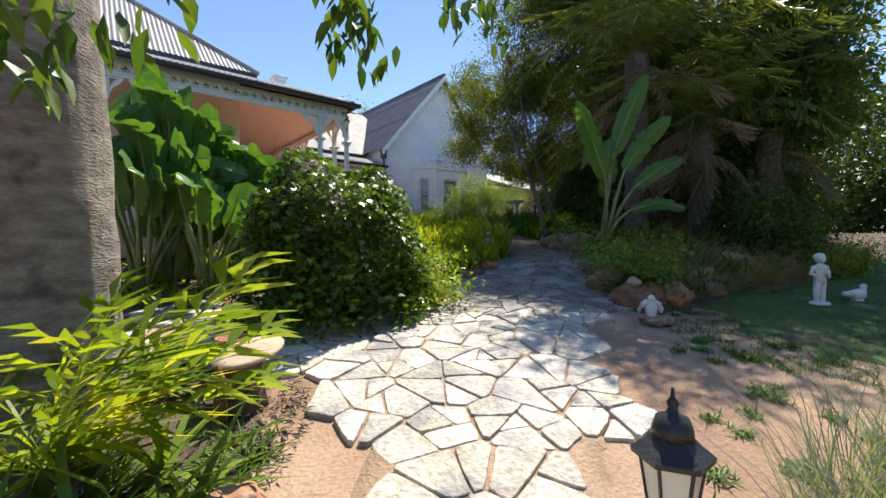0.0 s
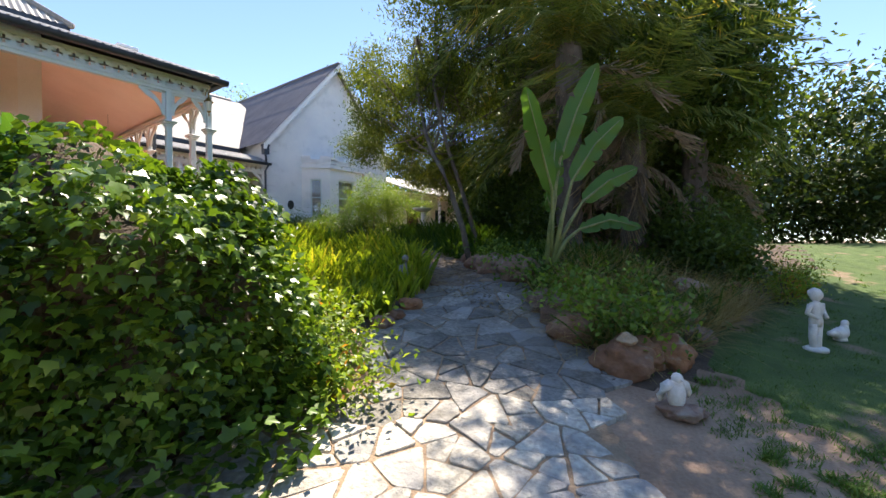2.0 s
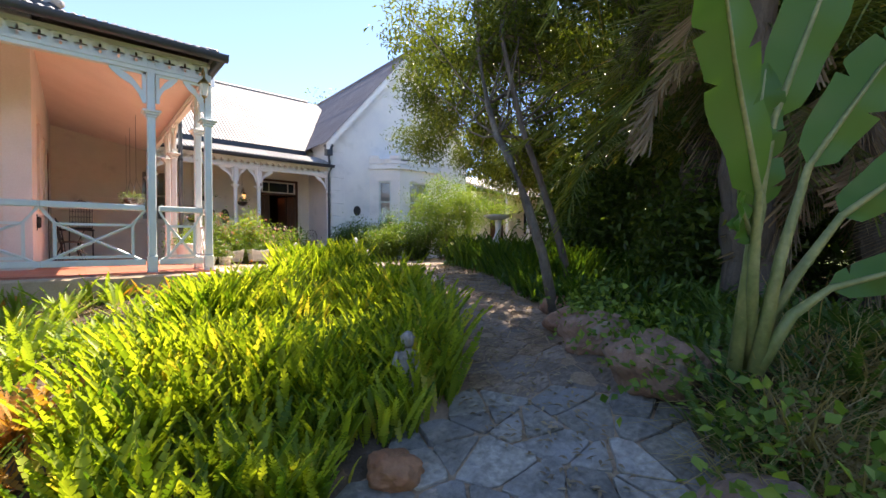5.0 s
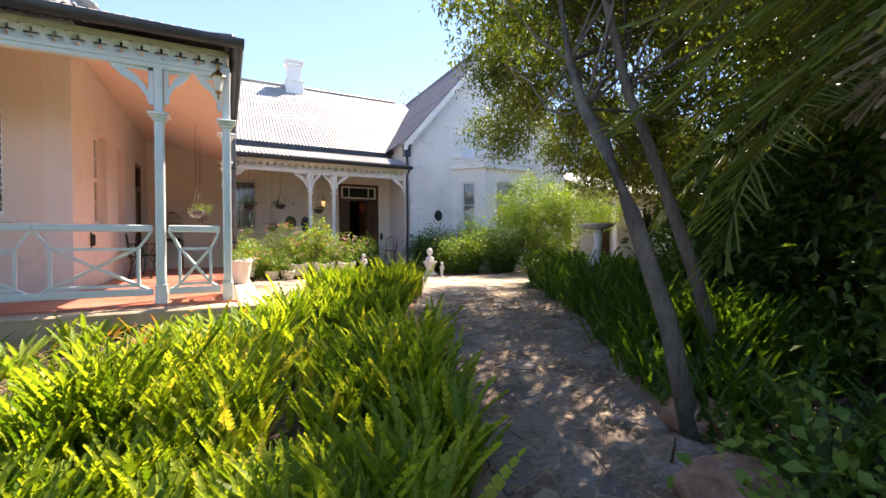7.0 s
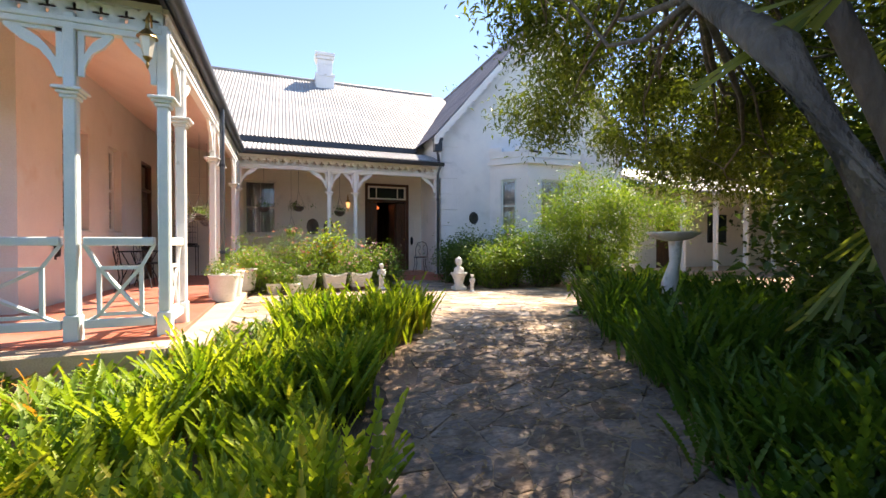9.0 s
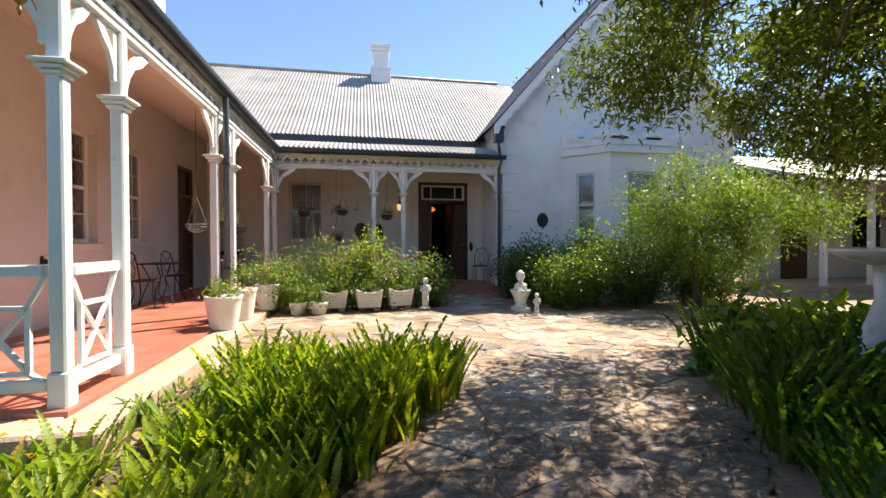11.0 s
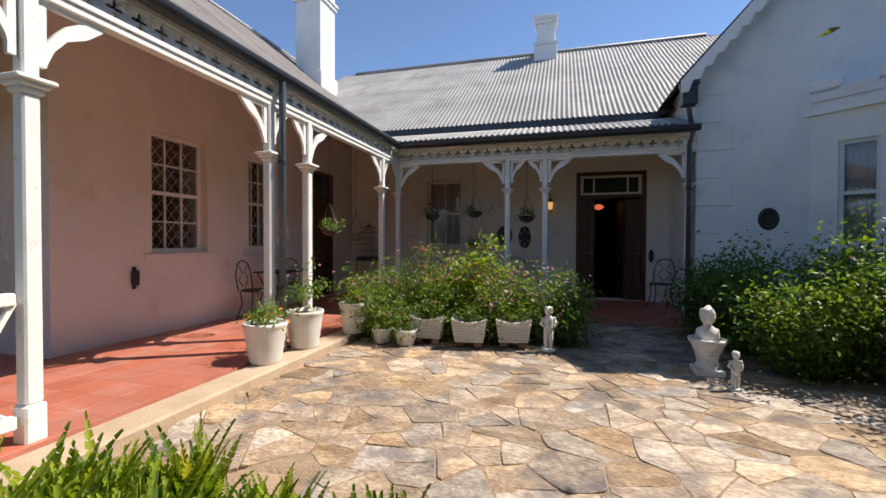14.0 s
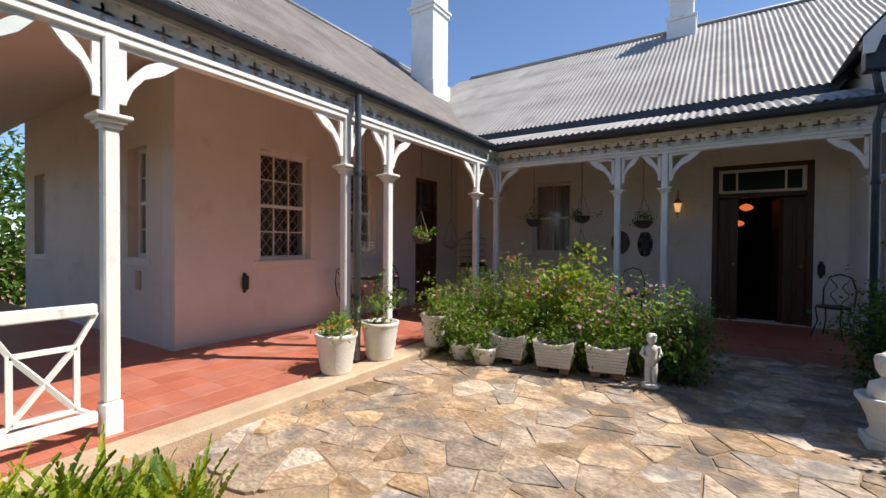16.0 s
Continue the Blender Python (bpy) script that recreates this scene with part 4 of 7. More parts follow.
bay = thing("bay_window", pose(0, 0, 0), "white plastered bay window with a battlemented parapet", "bay window", kind="structure")


def prism_z(bm, outline, z0, z1):
    a = [bm.verts.new((x, y, z0)) for x, y in outline]
    b = [bm.verts.new((x, y, z1)) for x, y in outline]
    bm.faces.new(a[::-1]), bm.faces.new(b)
    n = len(outline)
    for i in range(n):
        bm.faces.new((a[i], a[(i + 1) % n], b[(i + 1) % n], b[i]))


def grown(d):
    cx, cy = 14.35, GYW
    return [(cx + (x - cx) * (1 + d / 2.0), y if abs(y - GYW) < 1e-6 else y - d) for x, y in bayp]


bm = bmesh.new()
prism_z(bm, bayp, 1.4, 2.75)
part("apron", bm, M_WHITEWALL, bay)
bm = bmesh.new()
prism_z(bm, bayp, 4.36, 5.10)
prism_z(bm, grown(0.10), 4.80, 4.90)
part("lintel", bm, M_WHITEWALL, bay)
bm = bmesh.new()
prism_z(bm, grown(0.06), 2.70, 2.80)
part("sill_course", bm, M_WHITEWALL, bay)
for (ax, ay), (bx, by) in zip(bayp, bayp[1:]):
    ln = math.hypot(bx - ax, by - ay)
    ang = math.degrees(math.atan2(by - ay, bx - ax))
    mm = pose(ax, ay, 2.8, 0, 0, ang)
    n = 1
    cell = ln / n
    for i in range(n):
        wv = 0.46 if ln < 1.5 else 0.9
        lead = (cell - wv) / 2
        part("pier", boxes((i * cell, i * cell + lead, 0, 0.25, 0, 1.56)), M_WHITEWALL, bay).matrix_basis = mm
        part("pier", boxes((i * cell + lead + wv, (i + 1) * cell, 0, 0.25, 0, 1.56)), M_WHITEWALL, bay).matrix_basis = mm
        wd = window("window_6", mm @ Matrix.Translation((i * cell + lead, 0.06, 0.0)), wv, 1.56, 1, 1, "grey-white sash window of the bay with lace curtains", frame=M_BLUESHADEWHITE, sill=False)
    k = max(3, int(ln / 0.42))
    for i in range(k):
        if i % 2 == 0:
            part("merlon", boxes((i * ln / k, (i + 1) * ln / k, -0.05, 0.16, 2.30, 2.52), bevel=0.02), M_WHITEWALL, bay).matrix_basis = mm
    part("parapet", boxes((0, ln, -0.05, 0.16, 2.2, 2.38)), M_WHITEWALL, bay).matrix_basis = mm

# ---- trees ----
def limb(bm, pts, r0, r1, sides=8):
    n = len(pts)
    tube(bm, pts, [r0 + (r1 - r0) * i / (n - 1) for i in range(n)], sides)


def wander(a, b, n, amount, seed):
    """A crooked line from a to b."""
    a, b = Vector(a), Vector(b)
    out = []
    for i in range(n):
        t = i / (n - 1)
        k = amount * math.sin(math.pi * t)
        out.append(a.lerp(b, t) + Vector((noise.noise((t * 2.3, seed, 0)), noise.noise((t * 2.3, seed, 5)), noise.noise((t * 2.3, seed, 9)))) * 2 * k)
    return out


def tree(base, trunk, clusters, bark, leaf, length, width, per, label, limbs=9, r=0.14, droop=0.4, spread=0.34, group=""):
    """A tree: trunk points, a limb to many of the clumps, and a crown of single leaves. clusters: (centre, radii, clumps)."""
    t = thing("tree", pose(0, 0, 0), label, "tree", group)
    bm = bmesh.new()
    limb(bm, [base] + trunk, r, r * 0.45, 10)
    part("trunk", bm, bark, t, smooth=True)
    cents = []
    for c, rad, n in clusters:
        u = unit(n) * (rng.uniform(0.15, 1.0, n) ** 0.45)[:, None]
        cents.append(np.array(c) + u * np.array(rad))
    cents = np.concatenate(cents)
    tips = cents[:: max(1, len(cents) // limbs)]
    for i, tip in enumerate(tips):
        low = len(trunk) // 2
        k = Vector(trunk[low + i % (len(trunk) - low)])
        bm = bmesh.new()
        pts = wander(k, tip, 7, 0.18, i * 3.7)
        limb(bm, pts, r * 0.27, r * 0.05, 6)
        for j in range(3):
            a = pts[3 + j]
            tw = cents[(i * 13 + j * 7) % len(cents)]
            e = Vector(a).lerp(Vector(tw), min(1.0, 0.9 / max(0.3, (Vector(tw) - Vector(a)).length)))
            limb(bm, wander(a, e, 4, 0.1, i + j), r * 0.13, r * 0.03, 5)
        part("limb", bm, bark, t, smooth=True)
    leaves("crown", cents, spread, per, length, width, leaf, t, droop)
    return t


def far_trees(name, places, label, leaf, size=0.28):
    """A distant wood: crowns of leaf clumps with uneven outlines."""
    cents = []
    for x, y, h, r in places:
        z = ground_z(x, y)
        n = 26
        u = unit(n) * (rng.uniform(0.2, 1.0, n) ** 0.4)[:, None]
        cents.append(np.array([x, y, z + h * 0.46]) + u * np.array([r, r, h * 0.48]))
    ob = leaves(name, np.concatenate(cents), 0.75, 190, size, 0.55, leaf, None, 0.3)
    return tagged(ob, label, "woods", kind="stuff")


# airy narrow-leaved tree leaning over the path
# the two clumps at z 7.3 are added unseen to shade the path
tree((7.93, 5.52, 1.08), [(7.9, 5.68, 1.85), (7.82, 5.85, 2.45), (7.85, 6.08, 2.9), (8.02, 6.42, 3.25), (8.12, 6.66, 3.7), (8.3, 7.0, 4.5), (8.5, 7.2, 5.8)],
     [((9.2, 8.2, 5.2), (1.3, 1.3, 0.9), 16), ((11.0, 9.0, 5.0), (1.9, 1.7, 1.25), 46), ((11.9, 10.9, 5.1), (1.5, 1.4, 1.0), 32), ((11.4, 10.0, 6.5), (1.8, 1.6, 0.8), 24), ((10.7, 7.5, 6.3), (1.8, 1.4, 1.1), 22), ((8.8, 7.2, 4.7), (0.8, 0.8, 0.6), 7), ((10.5, 10.9, 4.4), (0.6, 0.6, 0.45), 8), ((12.6, 9.4, 3.9), (1.3, 1.3, 0.8), 34), ((12.9, 8.5, 6.1), (1.7, 1.5, 0.8), 46), ((13.4, 11.2, 4.6), (1.4, 1.3, 0.9), 30), ((12.4, 8.0, 5.0), (1.4, 1.2, 1.2), 30), ((13.9, 10.0, 3.9), (1.3, 1.2, 0.9), 34), ((9.4, 6.1, 7.3), (1.0, 0.8, 0.6), 18), ((9.9, 6.7, 7.3), (1.4, 1.0, 0.8), 30), ((11.1, 8.8, 6.2), (1.2, 1.2, 0.7), 26)],
     M_BARKMID, M_OLIVE, 0.10, 0.30, 270, "leaning grey-barked tree with fine narrow leaves over the path", 44, 0.056, spread=0.20)
tree((8.62, 5.72, 1.15), [(8.55, 5.95, 2.1), (8.46, 6.15, 2.8), (8.32, 6.3, 3.4), (8.3, 6.6, 4.6), (8.7, 6.8, 5.6)],
     [((9.4, 6.7, 6.2), (1.6, 1.4, 1.2), 34), ((10.6, 6.2, 4.6), (1.3, 1.1, 1.2), 30), ((9.0, 6.6, 5.0), (0.9, 0.8, 0.7), 12)],
     M_BARKDARK, M_OLIVE, 0.095, 0.32, 260, "slender dark-barked tree with fine leaves in the shrubbery", 12, 0.05, spread=0.28)
# the last two clumps are added unseen to shade the sand and lawn
tree((10.6, 5.6, 1.25), [(10.55, 5.6, 3.0), (10.3, 5.7, 5.0)],
     [((10.6, 5.4, 6.3), (2.0, 1.6, 1.4), 48), ((11.4, 6.4, 3.2), (1.1, 0.9, 1.0), 26), ((9.6, 5.6, 7.2), (1.4, 1.4, 0.9), 24), ((8.9, 4.6, 7.1), (1.2, 0.9, 0.6), 18), ((10.2, 3.8, 7.2), (1.3, 1.0, 0.8), 16)],
     M_BARKDARK, M_DARKTREE, 0.11, 0.45, 220, "upright dark leafy tree in the shrubbery", 12, 0.15)
# dense dark trees by the lawn
DT = "dense dark green broad-leaved tree beside the lawn"
tree((12.2, 3.2, 0.9), [(12.1, 3.2, 3.0), (12.0, 3.3, 5.5)],
     [((12.0, 3.9, 5.6), (2.3, 1.9, 2.6), 100), ((11.3, 2.8, 3.6), (1.3, 1.0, 1.5), 50), ((11.2, 4.4, 3.4), (1.6, 1.2, 1.4), 50), ((11.4, 2.1, 4.6), (1.3, 0.8, 1.8), 46)],
     M_BARKDARK, M_DARKTREE, 0.14, 0.5, 190, DT, 16, 0.2, group="trees by the lawn")
tree((17.8, 5.8, 0.9), [(17.8, 5.8, 3.0), (17.7, 5.9, 5.0)],
     [((17.7, 5.9, 5.4), (2.4, 2.2, 2.4), 95), ((16.6, 4.6, 3.8), (1.5, 1.2, 1.4), 45)],
     M_BARKDARK, M_DARKTREE, 0.15, 0.5, 160, DT, 10, 0.2, group="trees by the lawn")
tree((14.0, 5.6, 1.0), [(14.0, 5.6, 3.0), (13.8, 5.6, 5.0)],
     [((13.8, 5.6, 5.6), (2.2, 2.4, 2.6), 90), ((13.3, 7.3, 3.2), (1.4, 1.2, 1.4), 40)],
     M_BARKDARK, M_DARKTREE, 0.15, 0.5, 160, DT, 10, 0.2, group="trees by the lawn")
# light green shrub-tree before the bay window
tree((13.7, 13.75, 1.4), [(13.65, 13.75, 2.0), (13.6, 13.7, 2.9)],
     [((13.6, 13.7, 3.45), (1.2, 1.0, 0.7), 50), ((12.9, 13.3, 3.0), (0.6, 0.6, 0.4), 12), ((14.9, 13.3, 3.3), (1.3, 0.9, 0.8), 38), ((14.0, 13.5, 2.5), (1.4, 0.9, 0.6), 26)],
     M_BARKDARK, M_SHRUB, 0.075, 0.38, 170, "light green small-leaved shrub tree before the bay window", 9, 0.06, spread=0.2)

far_trees("far_woods", [(30 + 9 * math.sin(k * 1.7), -26 + k * 2.6, 7.5 + 2.0 * math.sin(k * 2.3), 2.6) for k in range(17)], "line of dark garden trees beyond the lawn", M_FARLEAF)
far_trees("far_woods", [(29 + 3 * math.sin(k * 2.1), 6 + k * 2.4, 7 + 1.5 * math.sin(k * 3.3), 2.4) for k in range(13)], "leafy trees beyond the outbuilding", M_FARLEAF)
far_trees("far_woods", [(-10 - 2.5 * math.sin(k * 1.3), -2 + k * 3.0, 6.5, 2.3) for k in range(9)], "leafy trees beyond the west end of the house", M_SHRUBDARK)
far_trees("far_woods", [(13.5, 38, 12.5, 3.0), (17, 37, 11.5, 2.8), (20.5, 38.5, 15.5, 2.8)], "tree tops rising behind the main roof", M_SHRUB)
far_trees("far_woods", [(-6 + k * 3.2, -12 - 2 * math.sin(k * 2.0), 7, 2.4) for k in range(7)], "garden trees behind the start of the path", M_SHRUBDARK)

far_trees("far_woods", [(24 + 2.0 * math.sin(k * 1.9), -13 + k * 1.75, 3.8 + 0.8 * math.sin(k * 2.7), 1.7) for k in range(13)], "dense shrubs along the far side of the lawn", M_FARLEAF, 0.2)

# thick trunk beside the path, with drooping leaves overhead
bt = thing("tree", pose(0, 0, 0), "big grey-barked tree trunk beside the path with drooping leaves", "tree")
bm = bmesh.new()
pts = [(0.56, 3.03, 0.05), (0.58, 2.99, 0.45), (0.59, 2.96, 1.15), (0.56, 2.95, 1.95), (0.52, 2.93, 2.75), (0.48, 2.85, 4.15)]
tube(bm, pts, [0.36, 0.30, 0.275, 0.265, 0.25, 0.2], 28)
bmesh.ops.subdivide_edges(bm, edges=list(bm.edges), cuts=5, use_grid_fill=True)
for v in bm.verts:
    d = Vector((v.co.x - 0.58, v.co.y - 2.95, 0))
    if d.length > 0.01:
        d.normalize()
        v.co += d * (0.022 * noise.noise(v.co * 4.0) + 0.010 * noise.noise(Vector((v.co.x * 9, v.co.y * 9, v.co.z * 26))))
part("trunk", bm, M_TRUNK, bt, smooth=True)
bm = bmesh.new()
for i, (a, b) in enumerate((((0.48, 2.85, 3.90), (2.08, 2.85, 4.10)), ((0.48, 2.85, 3.50), (0.98, 1.95, 3.20)), ((0.48, 2.85, 4.00), (2.88, 2.25, 3.50)), ((1.28, 2.85, 4.00), (2.03, 2.65, 2.80)))):
    limb(bm, wander(a, b, 7, 0.15, i), 0.05, 0.012, 7)
part("limb", bm, M_BARK, bt, smooth=True)
cl = []
for c, rr, n in (((2.02, 2.51, 2.52), 0.07, 5), ((1.94, 2.59, 2.75), 0.10, 5), ((2.72, 2.27, 2.95), 0.16, 7), ((0.67, 2.12, 2.52), 0.22, 9), ((0.82, 1.92, 2.20), 0.10, 4), ((0.62, 2.17, 2.10), 0.14, 5)):
    cl.append(np.array(c) + rng.normal(size=(n, 3)) * rr)
LONGLEAF = ([(0, 0, 0), (0.5, 0.3, 0.06), (0.4, 0.65, 0.05), (0, 1, -0.04), (-0.4, 0.65, 0.05), (-0.5, 0.3, 0.06)], [(0, 1, 2), (0, 2, 3), (0, 3, 4), (0, 4, 5)])
leaves("crown", np.concatenate(cl), 0.06, 9, 0.16, 0.36, M_SHRUBDARK, bt, 1.15, LONGLEAF, 0.35)

# ---- palms ----
def palm_frond_arrays(n=46, length=2.4, dead=False):
    """A feather frond along +y that arches and droops."""
    v, f = [], []
    ang = np.linspace(radians(58), radians(-38), n) if not dead else np.linspace(radians(-10), radians(-86), n)
    y = np.concatenate([[0], np.cumsum(np.cos(ang[:-1]))]) * length / n
    z = np.concatenate([[0], np.cumsum(np.sin(ang[:-1]))]) * length / n
    for i in range(n):
        t = i / (n - 1)
        w = 0.42 * math.sin(math.pi * min(1, 0.12 + 0.83 * t)) ** 0.7
        for s in (-1, 1):
            k = len(v)
            j = 0.10 * math.sin(i * 5.3 + s)
            v += [(0, y[i] - 0.007, z[i]), (0, y[i] + 0.009, z[i]), (s * w * (0.72 + j) , y[i] + 0.20 + j, z[i] + 0.02 - 0.10 * (1 + 2 * dead)), (s * w * (0.70 + j), y[i] + 0.185 + j, z[i] + 0.01 - 0.10 * (1 + 2 * dead))]
            f.append((k, k + 1, k + 2, k + 3))
    for i in range(n - 1):
        k = len(v)
        r = 0.014 * (1 - i / n) + 0.003
        v += [(-r, y[i], z[i]), (r, y[i], z[i]), (r, y[i + 1], z[i + 1]), (-r, y[i + 1], z[i + 1])]
        f.append((k, k + 1, k + 2, k + 3))
    return v, f


def palm(x, y, height, fronds, dead, label, size=1.0):
    z0 = ground_z(x, y) - 0.05
    t = thing("palm", pose(x, y, z0), label, "palm", "palms in the rockery")
    bm = bmesh.new()
    n = 14
    tube(bm, [(0.02 * math.sin(i), 0, height * i / n) for i in range(n + 1)], [0.19 + 0.03 * (i % 2) for i in range(n + 1)], 12)
    part("trunk", bm, M_BARKDARK, t)
    v, f = palm_frond_arrays()
    yaw = rng.uniform(0, math.tau, fronds)
    rot = turns(yaw, rng.uniform(-0.75, 0.45, fronds), rng.normal(0, 0.25, fronds))
    loc = np.stack([-0.15 * np.sin(yaw), 0.15 * np.cos(yaw), np.full(fronds, height) + rng.uniform(-0.2, 0.3, fronds)], -1)
    finish(part_data("fronds", scattered("fronds", v, f, rot, loc, rng.uniform(0.8, 1.15, fronds) * size), t), M_PALM)
    v, f = palm_frond_arrays(dead=True, length=1.5)
    yaw = rng.uniform(0, math.tau, dead)
    loc = np.stack([-0.16 * np.sin(yaw), 0.16 * np.cos(yaw), height - rng.uniform(0.0, 1.1, dead)], -1)
    finish(part_data("dead_fronds", scattered("dead_fronds", v, f, turns(yaw, rng.normal(0, 0.2, dead), rng.normal(0, 0.3, dead)), loc, rng.uniform(0.7, 1.1, dead) * size), t), M_DEADPALM)
    return t


palm(8.7, 4.1, 3.5, 46, 8, "shaggy feather palm with a skirt of dead fronds")
palm(9.6, 3.3, 2.4, 40, 12, "low shaggy feather palm with drooping dry fronds")
palm(9.7, 4.8, 1.9, 34, 2, "low bushy feather palm beside the path", 0.85)
palm(10.6, 2.5, 2.3, 30, 6, "low shaggy feather palm with drooping dry fronds", 0.75)

# ---- banana plants ----
def banana_leaf(bm, pts, width, tears, seed):
    """A long paddle leaf along pts, folded at the midrib, with torn edges."""
    pts = [Vector(p) for p in pts]
    n = 16

    def at(t):
        k = t * (len(pts) - 1)
        i = min(int(k), len(pts) - 2)
        return pts[i].lerp(pts[i + 1], k - i)
    rows = []
    for i in range(n + 1):
        t = i / n
        p = at(t)
        d = (at(min(1, t + 0.03)) - at(max(0, t - 0.03))).normalized()
        side = seed[1]
        side = (side - d * side.dot(d)).normalized()
        nrm = d.cross(side).normalized()
        w = width * (math.sin(math.pi * min(1.0, 0.10 + 0.86 * t)) ** 0.55) * (1.0 if 0.0 < t < 1 else 0.25)
        rows.append((p, side, nrm, w))
    for s in (-1, 1):
        prev = None
        for i, (p, side, nrm, w) in enumerate(rows):
            curl = 0.30 * w + 0.03 * math.sin(i * 1.3 + seed[0])
            a, b, c = p, p + side * (s * w * 0.55) + nrm * (curl * 0.5), p + side * (s * w) + nrm * curl * 0.6
            row = [bm.verts.new(q) for q in (a, b, c)]
            if prev:
                torn = ((i * 7 + int(seed[0] * 13) + (3 if s > 0 else 0)) % 11) < tears
                for k in range(2):
                    if torn and k == 1:
                        e = prev[1].co.lerp(prev[2].co, 0.9) * 0.35 + row[2].co * 0.65
                        q = bm.verts.new(e)
                        bm.faces.new((prev[1], row[1], row[2], q) if s > 0 else (q, row[2], row[1], prev[1]))
                    else:
                        bm.faces.new((prev[k], row[k], row[k + 1], prev[k + 1]) if s > 0 else (prev[k + 1], row[k + 1], row[k], prev[k]))
            prev = row
    return rows


def banana(x, y, z, leaf_list, label, width=0.19):
    """leaf_list: (foot of the blade, middle, tip, half width, tears)."""
    t = thing("banana_plant", pose(0, 0, 0), label, "banana plant", "banana plants")
    for i, (a, m, b, w, tears) in enumerate(leaf_list):
        d = (Vector(b) - Vector(a)).normalized()
        face = Vector((-0.70, -0.65, 0.25))
        side = d.cross(face).normalized()
        bm = bmesh.new()
        banana_leaf(bm, [a, m, b], w, tears, (i * 1.7 + x, side))
        lf = part("leaf", bm, M_BANANA, t, smooth=True)
        bm = bmesh.new()
        foot = Vector((x + 0.05 * math.cos(i * 2.1), y + 0.05 * math.sin(i * 2.1), z - 0.1))
        va, vm, vb = Vector(a), Vector(m), Vector(b)
        tube(bm, [foot, foot.lerp(va, 0.5) + Vector((0, 0, 0.08)), va, vm, va.lerp(vm, 1.0).lerp(vb, 0.9)], [0.036, 0.027, 0.018, 0.010, 0.004], 7)
        part("stalk", bm, M_STEM, lf, smooth=True)
    return t


banana(6.82, 3.65, 1.42, [((6.70, 3.57, 2.2), (6.35, 3.58, 2.75), (5.88, 3.52, 3.2), 0.15, 2), ((6.89, 3.55, 2.6), (7.0, 3.38, 3.2), (7.12, 3.16, 3.77), 0.15, 1),
                          ((6.98, 3.43, 2.35), (7.15, 3.2, 2.8), (7.36, 2.93, 3.13), 0.14, 2), ((7.06, 3.32, 2.1), (7.26, 3.06, 2.36), (7.48, 2.78, 2.51), 0.12, 1),
                          ((6.86, 3.59, 2.15), (6.80, 3.60, 2.52), (6.83, 3.57, 2.86), 0.14, 4), ((7.0, 3.35, 1.75), (7.25, 3.05, 1.87), (7.5, 2.75, 1.77), 0.10, 3),
                          ((6.80, 3.62, 1.98), (6.70, 3.64, 2.14), (6.60, 3.62, 2.06), 0.11, 2)], "tall banana-like plant with broad paddle leaves in the rockery")


def banana_clump(x, y, count, h, label):
    ls = []
    z = ground_z(x, y)
    for i in range(count):
        a = i * 2.4 + x
        tilt = 0.2 + 0.8 * ((i * 0.37) % 1)
        r0, hh = 0.18 + 0.25 * tilt, h * (0.55 + 0.45 * ((i * 0.61) % 1))
        c, s = math.cos(a), math.sin(a)
        ls.append(((x + c * r0, y + s * r0, z + hh * 0.55), (x + c * (r0 + 0.35 * tilt), y + s * (r0 + 0.35 * tilt), z + hh * 0.85), (x + c * (r0 + 0.95 * tilt), y + s * (r0 + 0.95 * tilt), z + hh * (1.02 - 0.35 * tilt)), 0.18 + 0.06 * (i % 3) / 2, 1 + i % 4))
    return banana(x, y, z, ls, label)


BL = "lush banana-like plant with broad glossy leaves before the verandah"
banana_clump(1.75, 7.2, 18, 3.5, BL)
banana_clump(2.45, 7.0, 15, 2.4, BL)
banana_clump(1.2, 6.4, 14, 2.3, BL)
banana_clump(1.85, 6.1, 14, 1.8, BL)
banana_clump(1.5, 6.7, 14, 2.8, BL)

# ---- ivy mound ----
iv = thing("ivy_mound", pose(2.68, 4.38, 0.58), "rounded mound of glossy dark ivy beside the path", "ivy")
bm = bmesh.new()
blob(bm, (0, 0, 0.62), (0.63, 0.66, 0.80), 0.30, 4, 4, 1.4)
# solid dark ball that fills the mound behind the leaves
part("core", bm, M_HUMUS, iv, "dark solid filler inside the leaves", smooth=True)
n = 21000
u = unit(n)
u = u[u[:, 2] > -0.55]
n = len(u)
lump = np.array([1 + 0.42 * noise.noise(Vector(k) * 1.9 + Vector((29.2, 12.4, 6.8))) for k in u])
p = u * np.array([0.72, 0.75, 0.90]) * (lump * rng.uniform(0.88, 1.14, n))[:, None] + np.array([0, 0, 0.62])
yaw = np.arctan2(-u[:, 0], u[:, 1])
finish(part_data("leaves", scattered("leaves", *IVYLEAF, turns(yaw + rng.normal(0, 0.7, n), rng.normal(-0.75, 0.45, n), rng.normal(0, 0.4, n)), p, 0.049 * rng.uniform(0.5, 1.5, n)), iv), M_IVY)
k = 1500
a = rng.uniform(-2.9, 1.2, k)
rr = rng.uniform(0.7, 1.15, k)
px, py = rr * np.cos(a), rr * np.sin(a)
pz = terrain(px + 2.68, py + 4.38) - 0.58 + np.abs(rng.normal(0.05, 0.10, k)) + 0.25 * np.clip(1.25 - rr, 0, 1)
